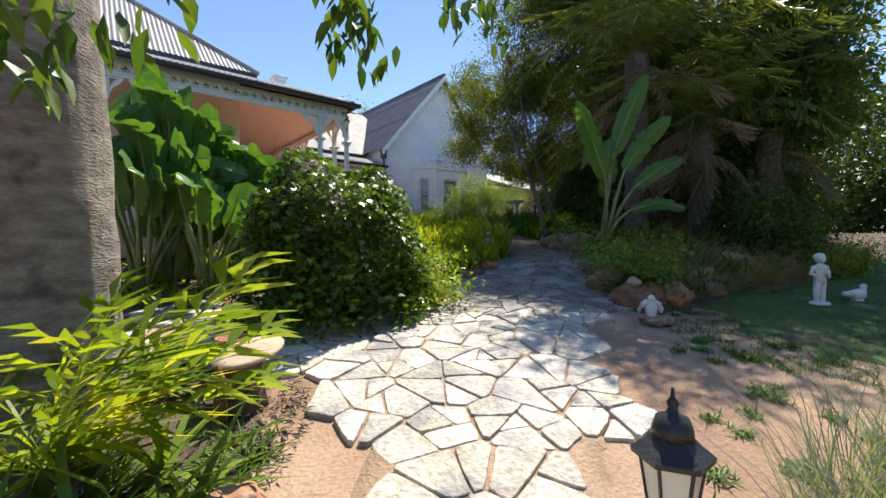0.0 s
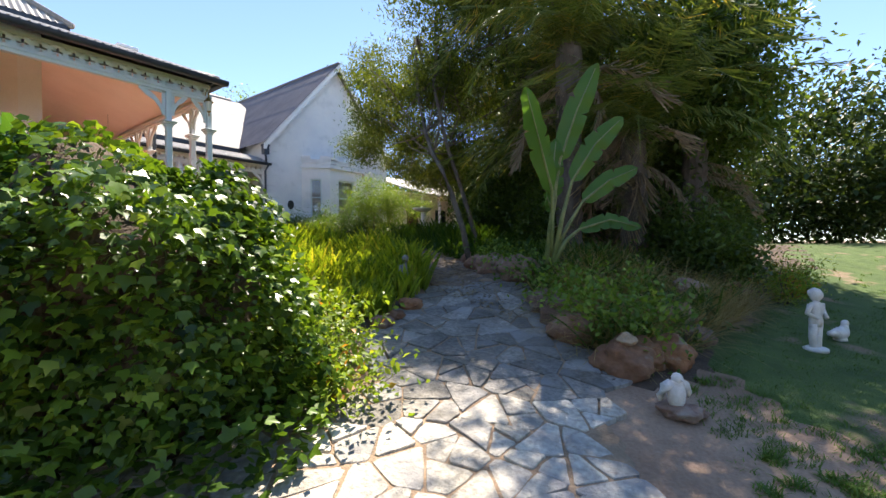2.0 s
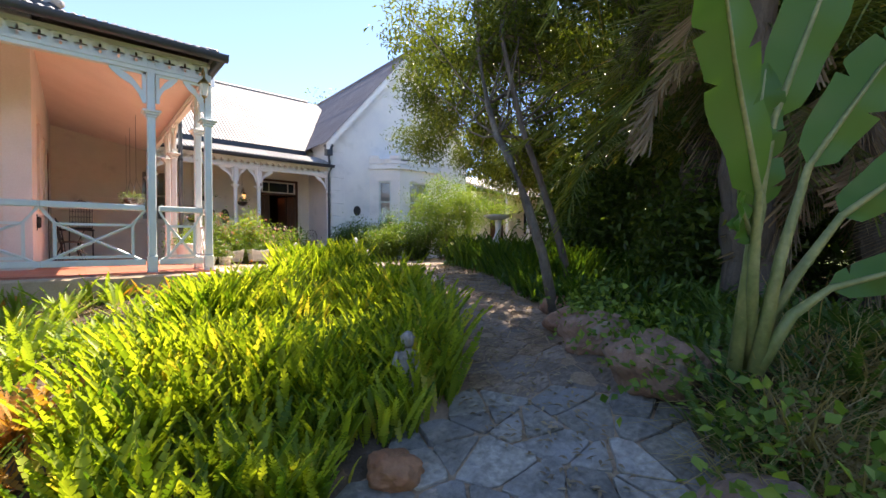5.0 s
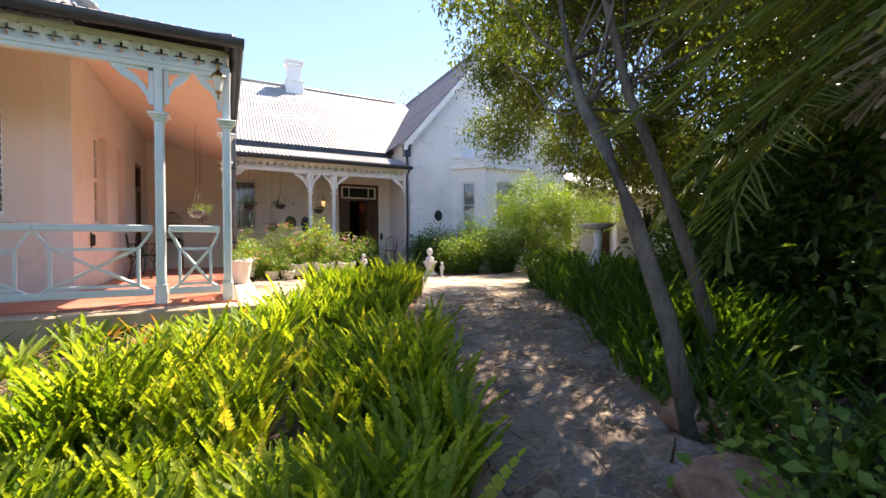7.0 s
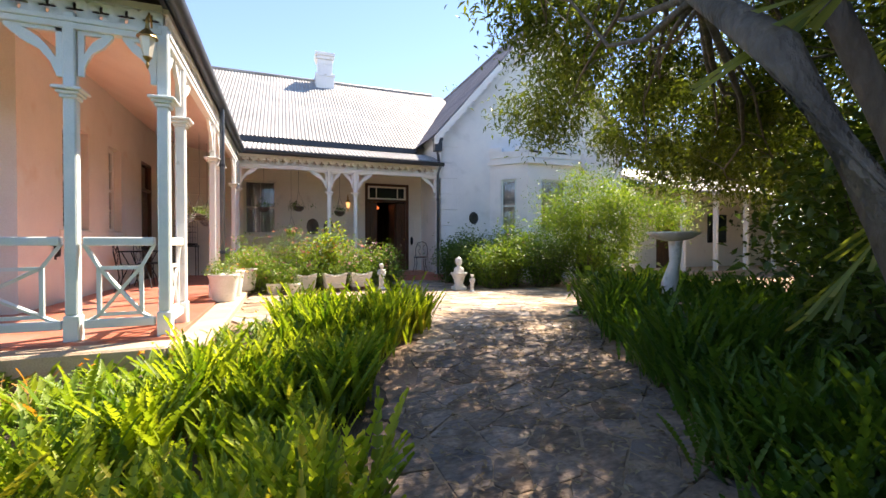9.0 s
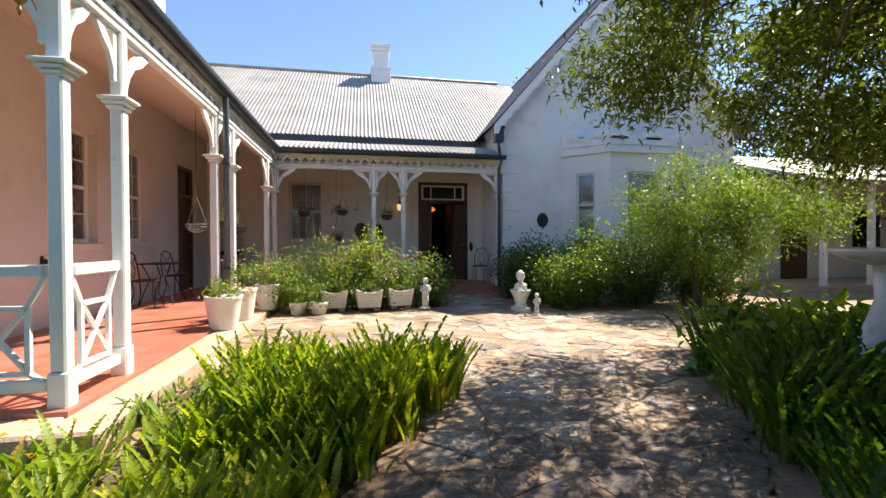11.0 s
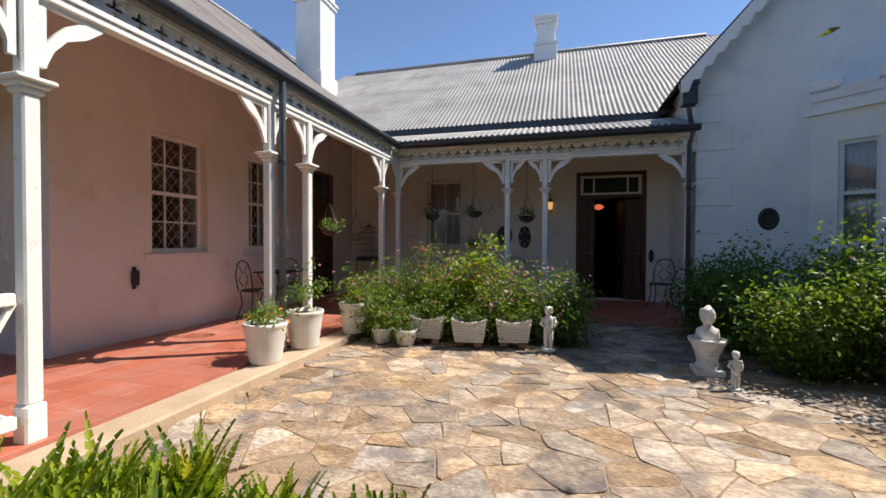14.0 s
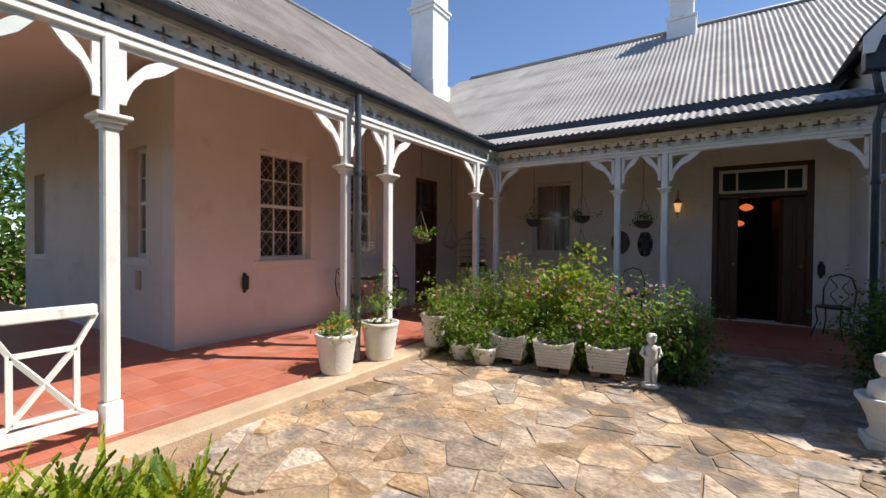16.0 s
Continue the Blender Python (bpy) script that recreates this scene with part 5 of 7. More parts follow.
finish(part_data("trailing_growth", scattered("trailing_growth", *IVYLEAF, turns(rng.uniform(0, math.tau, k), rng.normal(-0.1, 0.5, k), rng.normal(0, 0.5, k)), np.stack([px, py, pz], -1), 0.065 * rng.uniform(0.6, 1.3, k)), iv), M_IVY)
lb = thing("lime_bush", pose(0, 0, 0), "low yellow-green bush at the foot of the ivy", "bush")
tufts_at = np.array([(3.75, 3.95, 0.85), (3.95, 4.15, 0.95), (4.05, 4.4, 0.95), (3.65, 4.35, 1.05), (3.5, 3.75, 0.75), (3.8, 4.5, 1.05), (3.6, 3.6, 0.72), (3.45, 4.25, 1.1)])
bm = bmesh.new()
for i, c in enumerate(tufts_at):
    limb(bm, wander((3.65, 4.05, ground_z(3.65, 4.05)), c, 5, 0.08, i), 0.012, 0.004, 5)
part("stems", bm, M_BARKDARK, lb)
leaves("foliage", tufts_at, 0.17, 330, 0.055, 0.6, M_LIME, lb)
x, y = sprinkle([(3.10, 3.55), (3.70, 3.80), (4.30, 4.25), (4.65, 4.65), (3.90, 5.35), (3.10, 5.25)], 420)
n = len(x)
tagged(finish(new("ivy_runners", scattered("ivy_runners", *IVYLEAF, turns(rng.uniform(0, 6.3, n), rng.normal(-0.1, 0.45, n), rng.normal(0, 0.45, n)), np.stack([x, y, terrain(x, y) + np.abs(rng.normal(0.05, 0.06, n))], -1), 0.058 * rng.uniform(0.6, 1.3, n))), M_IVY), "ivy runners covering the soil beside the path", "ivy", kind="stuff")

# ---- fern beds ----
def frond_arrays(pairs=13):
    """A stiff narrow frond with close-set leaflets, in one piece along its rib."""
    v, f = [], []
    for i in range(pairs + 1):
        q = i / pairs
        v.append((0.0, 0.22 * q * q, q * (1 - 0.07 * q)))
    for i in range(pairs):
        t = (i + 0.3) / pairs
        w = 0.078 * min(1, 0.35 + t * 4) * min(1, (1.04 - t) * 3.2)
        lo, hi = v[i], v[i + 1]
        for s in (-1, 1):
            k = len(v)
            v += [(s * w, lo[1] - 0.015, lo[2] + 0.034), (s * w * 0.80, hi[1] - 0.012, hi[2] + 0.012)]
            f.append((i, k, k + 1, i + 1) if s > 0 else (i + 1, k + 1, k, i))
    return v, f


def finger_frond(pairs=15):
    """A long frond with finger-like lobes on a dark rib, reaching along +y and up."""
    v, f = [], []
    for i in range(pairs):
        t = (i + 1) / pairs
        y, z = 0.75 * t, 0.62 * t - 0.20 * t * t
        ln = 0.26 * math.sin(math.pi * min(0.97, 0.12 + 0.8 * t)) ** 0.6
        for s in (-1, 1):
            k = len(v)
            up = 0.05 * math.sin(i * 2.1 + s)
            v += [(0, y, z), (s * ln * 0.5, y + ln * 0.42, z + 0.05 + up), (s * ln, y + ln * 0.95, z + 0.03 + up), (s * ln * 0.42, y + ln * 0.42 - 0.065, z + 0.04 + up)]
            f.append((k, k + 1, k + 2, k + 3) if s < 0 else (k + 3, k + 2, k + 1, k))
    for i in range(pairs):
        a, b = i / pairs, (i + 1) / pairs
        k = len(v)
        r = 0.012 * (1 - a) + 0.003
        v += [(-r, 0.75 * a, 0.62 * a - 0.20 * a * a), (r, 0.75 * a, 0.62 * a - 0.20 * a * a), (r, 0.75 * b, 0.62 * b - 0.20 * b * b), (-r, 0.75 * b, 0.62 * b - 0.20 * b * b)]
        f.append((k, k + 1, k + 2, k + 3))
    return v, f


FROND = frond_arrays()


def fern_bed(name, outline, clumps, per, height, material, label, lean=0.32, base_lift=0.0):
    x, y = sprinkle(outline, clumps)
    n = len(x)
    hs = height * (0.8 + 0.35 * np.sin(x * 2.1 + y * 1.3) * np.sin(y * 2.7 - x)) * rng.uniform(0.75, 1.15, n)
    X, Y, H = np.repeat(x, per), np.repeat(y, per), np.repeat(hs, per)
    m = len(X)
    X, Y = X + rng.normal(0, 0.05, m), Y + rng.normal(0, 0.05, m)
    rot = turns(rng.uniform(0, math.tau, m), -np.abs(rng.normal(lean, lean * 0.6, m)), rng.normal(0, 0.15, m))
    hh = H * rng.uniform(0.65, 1.1, m)
    size = np.stack([np.clip(0.27 + 0.05 * rng.normal(size=m), 0.16, 0.4), hh, hh], -1)
    ob = finish(new(name, scattered(name, FROND[0], FROND[1], rot, np.stack([X, Y, terrain(X, Y) + base_lift], -1), size)), material)
    return tagged(ob, label, "fern bed", kind="stuff")


def bed_soil(outline, label):
    xs, ys = [p[0] for p in outline], [p[1] for p in outline]
    gx, gy = np.meshgrid(np.arange(min(xs), max(xs), 0.1), np.arange(min(ys), max(ys), 0.1))
    ok = inside(outline, gx, gy)[:-1, :-1]
    return patch("bed_soil", gx, gy, ok, 0.004 + 0.010 * np.sin(gx * 8 + gy * 5) * np.sin(gy * 9 - gx * 4) ** 2, M_HUMUS, label, "soil")


BED_A = [(4.55, 4.62), (5.1, 4.66), (5.6, 4.8), (6.1, 5.1), (6.65, 5.8), (6.95, 6.7), (7.1, 7.65), (7.72, 9.3), (8.45, 10.3), (8.0, 10.65), (7.2, 10.5), (6.85, 10.3), (6.75, 9.9), (6.6, 9.0), (6.2, 8.4), (5.5, 7.7), (4.5, 6.9), (4.1, 5.9), (4.2, 5.0)]
fern_bed("sword_ferns", BED_A, 52, 17, 0.58, M_FERN, "bright green upright sword ferns filling the bed by the path", 0.19)
fern_bed("sword_ferns", [(6.9, 9.3), (7.75, 9.25), (8.5, 10.3), (8.1, 10.75), (7.2, 10.6)], 54, 16, 0.68, M_FERN, "tall upright sword ferns at the end of the bed", 0.14)
fern_bed("sword_ferns", [(7.55, 5.1), (7.98, 5.7), (8.25, 6.2), (8.65, 6.85), (9.2, 6.8), (8.8, 5.4)], 40, 10, 0.5, M_FERNSHADE, "ferns along the path edge, green darkened for the tree shade", 0.3)
fern_bed("low_ferns", [(4.4, 6.9), (5.4, 7.7), (6.4, 9.1), (6.35, 9.75), (3.0, 9.75), (2.0, 8.6), (2.9, 6.9)], 22, 7, 0.42, M_LIME, "low yellow-green ferns and dry tufts before the verandah", 0.5)
fern_bed("low_ferns", [(3.2, 5.1), (4.1, 5.0), (3.9, 5.9), (4.0, 6.9), (2.8, 6.6)], 24, 7, 0.45, M_LIME, "yellowing orange-tipped ferns beside the ivy", 0.5)
fern_bed("low_plants", [(6.2, 8.4), (6.55, 9.0), (6.75, 9.9), (6.8, 10.9), (6.2, 11.0), (6.15, 9.72), (5.3, 9.72), (4.8, 8.6)], 40, 7, 0.24, M_SHRUB, "low flowering ground cover along the verandah edge", 0.7)
x, y = sprinkle([(5.3, 9.0), (6.3, 9.9), (6.6, 10.9), (6.2, 10.9), (6.1, 9.7), (5.3, 9.7)], 26)
n = len(x)
PETAL = ([(0, 0, 0.1), (1, 0, 0), (0.3, 0.3, 0.02), (0, 1, 0), (-0.3, 0.3, 0.02), (-1, 0, 0), (-0.3, -0.3, 0.02), (0, -1, 0), (0.3, -0.3, 0.02)], [(0, 1, 2), (0, 2, 3), (0, 3, 4), (0, 4, 5), (0, 5, 6), (0, 6, 7), (0, 7, 8), (0, 8, 1)])
tagged(finish(new("marigolds", scattered("marigolds", *PETAL, turns(rng.uniform(0, 6.3, n), rng.normal(0.3, 0.4, n), rng.normal(0, 0.4, n)), np.stack([x, y, terrain(x, y) + rng.uniform(0.17, 0.27, n)], -1), np.full(n, 0.026))), M_ORANGE), "small orange marigold flowers along the verandah", "flowers", kind="stuff")
BED_B = [(8.35, 5.9), (8.95, 6.95), (9.4, 7.55), (9.75, 8.2), (10.2, 9.1), (10.65, 10.3), (11.6, 11.0), (13.0, 11.4), (13.2, 9.5), (11.6, 7.0), (10.4, 5.6), (9.2, 5.3)]
fern_bed("shade_ferns", [(8.2, 6.05), (8.75, 7.1), (9.22, 7.68), (9.6, 8.3), (10.05, 9.2)] + BED_B[5:], 40, 14, 0.6, M_FERNSHADE, "ferns under the leaning tree, green darkened for its shade", 0.22)
fern_bed("rockery_grass", [(5.2, 2.55), (5.75, 3.05), (6.4, 3.65), (7.2, 4.6), (8.0, 5.3), (8.6, 4.6), (9.6, 3.0), (9.3, 1.6), (7.6, 1.9), (6.2, 2.0)], 24, 9, 0.42, M_SHRUBDARK, "straggling green plants on the rockery bank", 0.5)


x, y = sprinkle([(8.1, 6.0), (8.75, 7.0), (9.25, 7.55), (9.6, 8.2), (10.05, 9.1), (10.5, 10.3), (11.2, 10.95), (11.2, 10.6), (10.8, 10.2), (10.35, 9.0), (9.8, 8.0), (9.3, 7.3), (8.6, 6.1)], 130)
n = len(x)
tagged(finish(new("ivy_runners", scattered("ivy_runners", *IVYLEAF, turns(rng.uniform(0, 6.3, n), rng.normal(-0.1, 0.4, n), rng.normal(0, 0.4, n)), np.stack([x, y, terrain(x, y) + np.abs(rng.normal(0.06, 0.07, n))], -1), 0.09 * rng.uniform(0.6, 1.4, n))), M_IVY), "broad ivy leaves trailing over the shaded path edge", "ivy", kind="stuff")


def tufts(name, x, y, per, height, width, material, label, lean=0.5, kind="stuff", cat="grass", z=None):
    """Tufts of narrow blades."""
    blade = ([(-0.5, 0, 0), (0.5, 0, 0), (0.32, 0.12, 0.55), (-0.32, 0.12, 0.55), (0.02, 0.42, 0.95), (-0.02, 0.42, 0.95)], [(0, 1, 2, 3), (3, 2, 4, 5)])
    X, Y = np.repeat(x, per), np.repeat(y, per)
    m = len(X)
    X, Y = X + rng.normal(0, 0.03, m), Y + rng.normal(0, 0.03, m)
    h = height * rng.uniform(0.5, 1.2, m)
    zz = terrain(X, Y) if z is None else np.full(m, z)
    ob = finish(new(name, scattered(name, *blade, turns(rng.uniform(0, math.tau, m), -np.abs(rng.normal(lean, 0.3, m)), rng.normal(0, 0.2, m)), np.stack([X, Y, zz - 0.01], -1), np.stack([np.full(m, width), h, h], -1))), material)
    return tagged(ob, label, cat, kind=kind)


bed_soil([(2.6, 3.6), (3.6, 3.95), (4.3, 4.40), (4.94, 4.5), (5.75, 4.9), (6.7, 5.8), (7.05, 6.7), (7.28, 7.65), (7.75, 9.3), (8.5, 10.4), (8.05, 10.8), (7.3, 11.0), (6.7, 11.0), (6.2, 11.0), (6.2, 9.7), (1.0, 9.7), (0.2, 6.5), (1.4, 4.6)], "dark leaf-strewn soil of the fern bed")
bed_soil(BED_B + [(8.2, 5.2)], "dark leaf-strewn soil under the trees")
bed_soil([(4.75, 2.45), (5.45, 3.02), (6.38, 3.78), (7.0, 4.72), (7.7, 5.2), (8.3, 5.6), (9.2, 5.3), (13, 7), (17, 6), (17, 0.5), (12, 0.6), (9.3, 1.4), (7.3, 1.75), (5.6, 1.8), (4.95, 2.0)], "dark leaf-strewn soil of the rockery and shrubbery")
bed_soil([(-0.28, 1.20), (0.82, 1.50), (1.24, 1.95), (1.57, 2.70), (1.47, 3.40), (1.22, 4.10), (0.02, 4.40), (-0.98, 2.80)], "dark leaf-strewn soil at the foot of the tree")
ROCKERY = [(5.15, 2.5), (5.75, 3.05), (6.4, 3.65), (7.1, 4.55), (7.8, 5.1), (8.8, 4.6), (9.6, 3.0), (9.3, 1.6), (7.6, 1.9), (6.2, 2.0), (5.3, 2.0)]
x, y = sprinkle(ROCKERY, 420)
n = len(x)
tagged(finish(new("ground_cover", scattered("ground_cover", *LEAF, turns(rng.uniform(0, 6.3, n), rng.normal(-0.1, 0.5, n), rng.normal(0, 0.5, n)), np.stack([x, y, terrain(x, y) + np.abs(rng.normal(0.06, 0.12, n))], -1), np.stack([np.full(n, 0.03), np.full(n, 0.045), np.full(n, 0.045)], -1))), M_SHRUBDARK), "leafy green ground cover between the rocks", "ground cover", kind="stuff")
tagged(leaves("lime_weeds", np.array([(5.25, 2.75, 1.05), (5.45, 2.55, 1.05), (5.6, 2.8, 1.15), (5.35, 2.3, 1.0), (5.95, 2.5, 1.1), (5.75, 3.25, 1.15), (6.6, 4.0, 1.3), (7.3, 4.75, 1.45), (6.2, 3.0, 1.2), (7.0, 4.15, 1.4), (5.5, 2.2, 1.05), (5.9, 2.9, 1.2), (6.3, 3.45, 1.25), (6.9, 4.4, 1.4), (7.7, 4.9, 1.5), (6.6, 2.6, 1.2)]), 0.14, 130, 0.06, 0.7, M_SHRUB), "yellow-green weeds growing over the rocks", "weeds")
x, y = sprinkle([(5.3, 2.6), (6.4, 3.6), (7.6, 3.6), (8.6, 2.6), (8.8, 1.5), (7.2, 1.9), (6.0, 2.0)], 60)
tufts("dry_grass", x, y, 30, 0.62, 0.009, M_STRAW, "dry straw-coloured grass arching over the rocks", 0.9)
x, y = sprinkle([(4.9, 8.9), (6.0, 9.2), (5.2, 9.7), (2.2, 9.0), (3.0, 7.6)], 8)
tufts("dry_grass", x, y, 24, 0.35, 0.008, M_STRAW, "dry straw tufts among the low ferns", 0.9)
# lawn
LAWN = [(4.9, 1.75), (5.4, 2.0), (6.8, 1.95), (9.2, 1.6), (11.5, 1.2), (15, 1.2), (17.2, 1.3), (17.4, 8.0), (40, 14), (40, -40), (12, -16), (7.2, -1.3), (5.2, 0.6)]
xs = np.concatenate([np.arange(3.4, 13, 0.10), np.arange(13, 41, 0.6)])
ys = np.concatenate([np.arange(-40, -4, 0.6), np.arange(-4, 6.3, 0.10), np.arange(6.3, 14.2, 0.5)])
gx, gy = np.meshgrid(xs, ys)
rag = 0.28 * np.sin(gy * 3.1 + gx) + 0.16 * np.sin(gy * 9.7 - gx * 5.3) + 0.12 * rng.normal(size=gx.shape)
ok = inside(LAWN, gx + rag, gy + 0.22 * np.sin(gx * 2.7) + 0.10 * rng.normal(size=gx.shape))
patch("lawn", gx, gy, ok[:-1, :-1], 0.006, M_LAWN, "mown green lawn with bare patches", "lawn")
x, y = sprinkle([(4.3, 1.6), (5.0, 1.9), (6.6, 1.8), (9, 1.4), (10, -1.2), (6.5, -1.8), (4.5, 0.2)], 140)
tufts("grass", x, y, 16, 0.045, 0.006, M_GRASS, "short lawn grass", 0.6)
x, y = sprinkle([(8, 1.2), (15, -0.5), (18, -9), (8, -5)], 13)
tufts("grass", x, y, 22, 0.06, 0.010, M_GRASS, "short lawn grass", 0.6)
x, y = sprinkle([(2.60, 0.60), (4.10, 1.70), (5.30, 2.10), (6.90, -0.40), (3.90, -1.00)], 7)
tufts("grass", x, y, 70, 0.06, 0.009, M_GRASS, "scattered grass tufts on the bare sandy soil", 0.8)
x, y = sprinkle([(2.17, 0.60), (2.52, 0.95), (2.92, 1.15), (2.82, 0.65)], 14)
tufts("weeds", x, y, 50, 0.07, 0.012, M_GRASS, "green weeds along the path edge", 0.9)
# plants at the foot of the big tree
x, y = sprinkle([(0.52, 1.70), (0.92, 1.90), (1.12, 2.60), (1.17, 3.50), (0.82, 3.80), (0.02, 2.60), (-0.08, 1.80)], 13)
tufts("strappy_plants", x, y, 13, 0.62, 0.05, M_SHRUB, "bright strap-leaved plants at the foot of the tree", 0.8)
x, y = sprinkle([(0.82, 1.50), (1.24, 1.90), (1.52, 2.60), (1.37, 3.10), (1.02, 2.40), (0.62, 1.70)], 90)
tufts("weeds", x, y, 20, 0.14, 0.012, M_GRASS, "green weeds and seedlings beside the path", 0.9)
bigfern = thing("fern", pose(0.62, 2.35, ground_z(0.62, 2.35)), "large arching yellow-green fern at the foot of the tree", "fern")
v, f = finger_frond()
for k, (yw, tl, ln) in enumerate(((-131, 0.30, 1.25), (-112, 0.05, 1.1), (-152, 0.22, 1.1), (-90, 0.15, 1.0), (-172, 0.3, 1.0), (160, 0.1, 0.95), (-60, 0.1, 0.9), (110, 0.1, 0.9), (40, 0.2, 0.9), (-125, -0.12, 1.0), (-20, 0.3, 0.9), (-140, 0.55, 0.95))):
    rot = turns(np.array([radians(yw)]), np.array([tl]), np.array([0.18 * (k % 3 - 1)]))
    finish(part_data("frond", scattered("frond", v, f, rot, np.array([[0, 0, 0.16]]), np.array([[ln * 0.8, ln, ln]])), bigfern), M_FERN)
bm = bmesh.new()
blob(bm, (0, 0, 0.08), (0.12, 0.12, 0.14), 0.3, 9, 3)
part("crown_stump", bm, M_BARKDARK, bigfern)
x, y = sprinkle([(0.07, 1.45), (0.82, 1.45), (1.02, 1.95), (0.97, 2.50), (0.32, 2.40), (0.02, 2.00)], 26)
tufts("strappy_plants", x, y, 12, 0.42, 0.04, M_SHRUBDARK, "bright strap-leaved plants at the foot of the tree", 0.55)
fern_bed("low_ferns", [(0.00, 5.60), (1.20, 5.20), (2.10, 5.40), (2.90, 6.40), (2.20, 8.60), (0.10, 8.40)], 15, 7, 0.4, M_LIME, "low yellow-green ferns under the banana plants", 0.55)
fern_bed("dry_ferns", [(3.7, 5.6), (4.3, 5.75), (4.2, 6.5), (3.7, 6.7)], 40, 7, 0.48, M_DRYFERN, "dry orange-brown fern fronds in the bed", 0.55)
x, y = sprinkle([(1.32, 1.95), (1.77, 2.60), (1.72, 3.20), (1.47, 3.00), (1.22, 2.40)], 900)
n = len(x)
tagged(finish(new("bark_mulch", scattered("bark_mulch", *LEAF, turns(rng.uniform(0, 6.3, n), rng.normal(0, 0.4, n), rng.normal(0, 0.5, n)), np.stack([x, y, terrain(x, y) + 0.012 + np.abs(rng.normal(0, 0.01, n))], -1), np.stack([np.full(n, 0.012), rng.uniform(0.03, 0.08, n), np.full(n, 0.04)], -1))), M_BARKDARK), "brown bark mulch and twigs beside the path", "mulch", kind="stuff")
x, y = sprinkle([(2.35, 0.22), (2.75, 0.55), (3.5, 0.2), (2.9, -0.3)], 240)
tufts("lavender", x, y, 12, 0.62, 0.006, M_LAVENDER, "grey-green lavender bush with purple spikes by the path", 0.22, cat="lavender")

# ---- garden things ----
def rock(x, y, r, label, seed, mat=None, z=None, squash=0.75, group="rocks along the bed"):
    bm = bmesh.new()
    blob(bm, (0, 0, 0), (r, r * (0.7 + 0.5 * ((seed * 0.37) % 1)), r * squash), 0.32, seed, 4, 1.5)
    ob = part("rock", bm, mat or M_ROCK, smooth=True)
    ob.matrix_basis = pose(x, y, (ground_z(x, y) if z is None else z) + r * squash * 0.45, 0, 0, seed * 57 % 360)
    return tagged(ob, label, "rock", group)


RL = "rough reddish-brown garden rock edging the rockery"
for i, (x, y, r) in enumerate(((5.20, 2.40, 0.22), (5.62, 2.16, 0.20), (5.38, 2.30, 0.20), (5.55, 2.42, 0.16), (5.62, 2.95, 0.20), (5.98, 3.18, 0.24), (6.15, 3.42, 0.20), (6.72, 2.28, 0.22), (7.9, 2.28, 0.26), (6.88, 4.12, 0.26), (7.12, 4.45, 0.15), (7.27, 4.72, 0.25), (7.55, 5.12, 0.2), (8.02, 5.6, 0.17), (6.35, 2.05, 0.15), (8.7, 1.9, 0.2))):
    rock(x, y, r * 1.0, RL, i + 1)
rock(5.17, 2.37, 0.065, "small pale rounded stone on the rockery", 21, M_KERB, 0.84)
rock(1.12, 1.82, 0.15, "orange-brown stone beside the path", 22)
rock(0.95, 4.3, 0.13, "white painted stone beside the path", 23, M_STATUE)
for i, (x, y, r) in enumerate(((4.75, 4.5, 0.13), (5.0, 4.56, 0.10), (5.35, 4.65, 0.12))):
    rock(x, y, r, "small brown edging stone at the fern bed", 30 + i, M_ROCK, None, 0.6)
sh = thing("broken_pot", pose(1.38, 2.72, ground_z(1.38, 2.72)), "broken orange clay pot standing among the weeds", "pot")
bm = bmesh.new()
for k in range(7):
    a0, a1 = radians(30 + k * 28), radians(30 + (k + 1) * 28)
    h0, h1 = 0.22 + 0.08 * math.sin(k * 2.3), 0.22 + 0.08 * math.sin((k + 1) * 2.3)
    q = [(0.13 * math.cos(a), 0.13 * math.sin(a), z) for a, z in ((a0, 0), (a1, 0), (a1, h1), (a0, h0))]
    w = [(p[0] * 0.85, p[1] * 0.85, p[2]) for p in q]
    vq, vw = [bm.verts.new(p) for p in q], [bm.verts.new(p) for p in w]
    bm.faces.new(vq), bm.faces.new(vw[::-1])
    for e in range(4):
        bm.faces.new((vq[e], vw[e], vw[(e + 1) % 4], vq[(e + 1) % 4]))
bmesh.ops.remove_doubles(bm, verts=bm.verts, dist=0.002)
part("shell", bm, M_ROCK, sh)
bm = bmesh.new()
blob(bm, (0, 0, 0.05), (0.11, 0.11, 0.07), 0.2, 2, 2)
part("soil", bm, M_HUMUS, sh)

M_CLAY = surface("terracotta", (0.36, 0.14, 0.075), (0.50, 0.22, 0.12), 6, 0.85, 0.35, 50)
cp = thing("clay_pot", pose(1.46, 3.2, ground_z(1.46, 3.2) - 0.01), "plain terracotta pot standing beside the path", "pot")
bm = bmesh.new()
lathe(bm, [(0.005, 0.0), (0.085, 0.0), (0.10, 0.24), (0.09, 0.25), (0.08, 0.20), (0.005, 0.19)], 22)
part("body", bm, M_CLAY, cp, smooth=True)
bm = bmesh.new()
lathe(bm, [(0.098, 0.235), (0.112, 0.24), (0.112, 0.285), (0.098, 0.285), (0.092, 0.24)], 22)
part("rim", bm, M_CLAY, cp, smooth=True)
sl = thing("clay_ornament", pose(1.46, 2.84, ground_z(1.46, 2.84) - 0.01, 0, 0, 20), "broken terracotta stand with a tilted cream clay dish", "ornament")
bm = bmesh.new()
lathe(bm, [(0.005, 0.0), (0.13, 0.0), (0.115, 0.12), (0.085, 0.22), (0.005, 0.24)], 14)
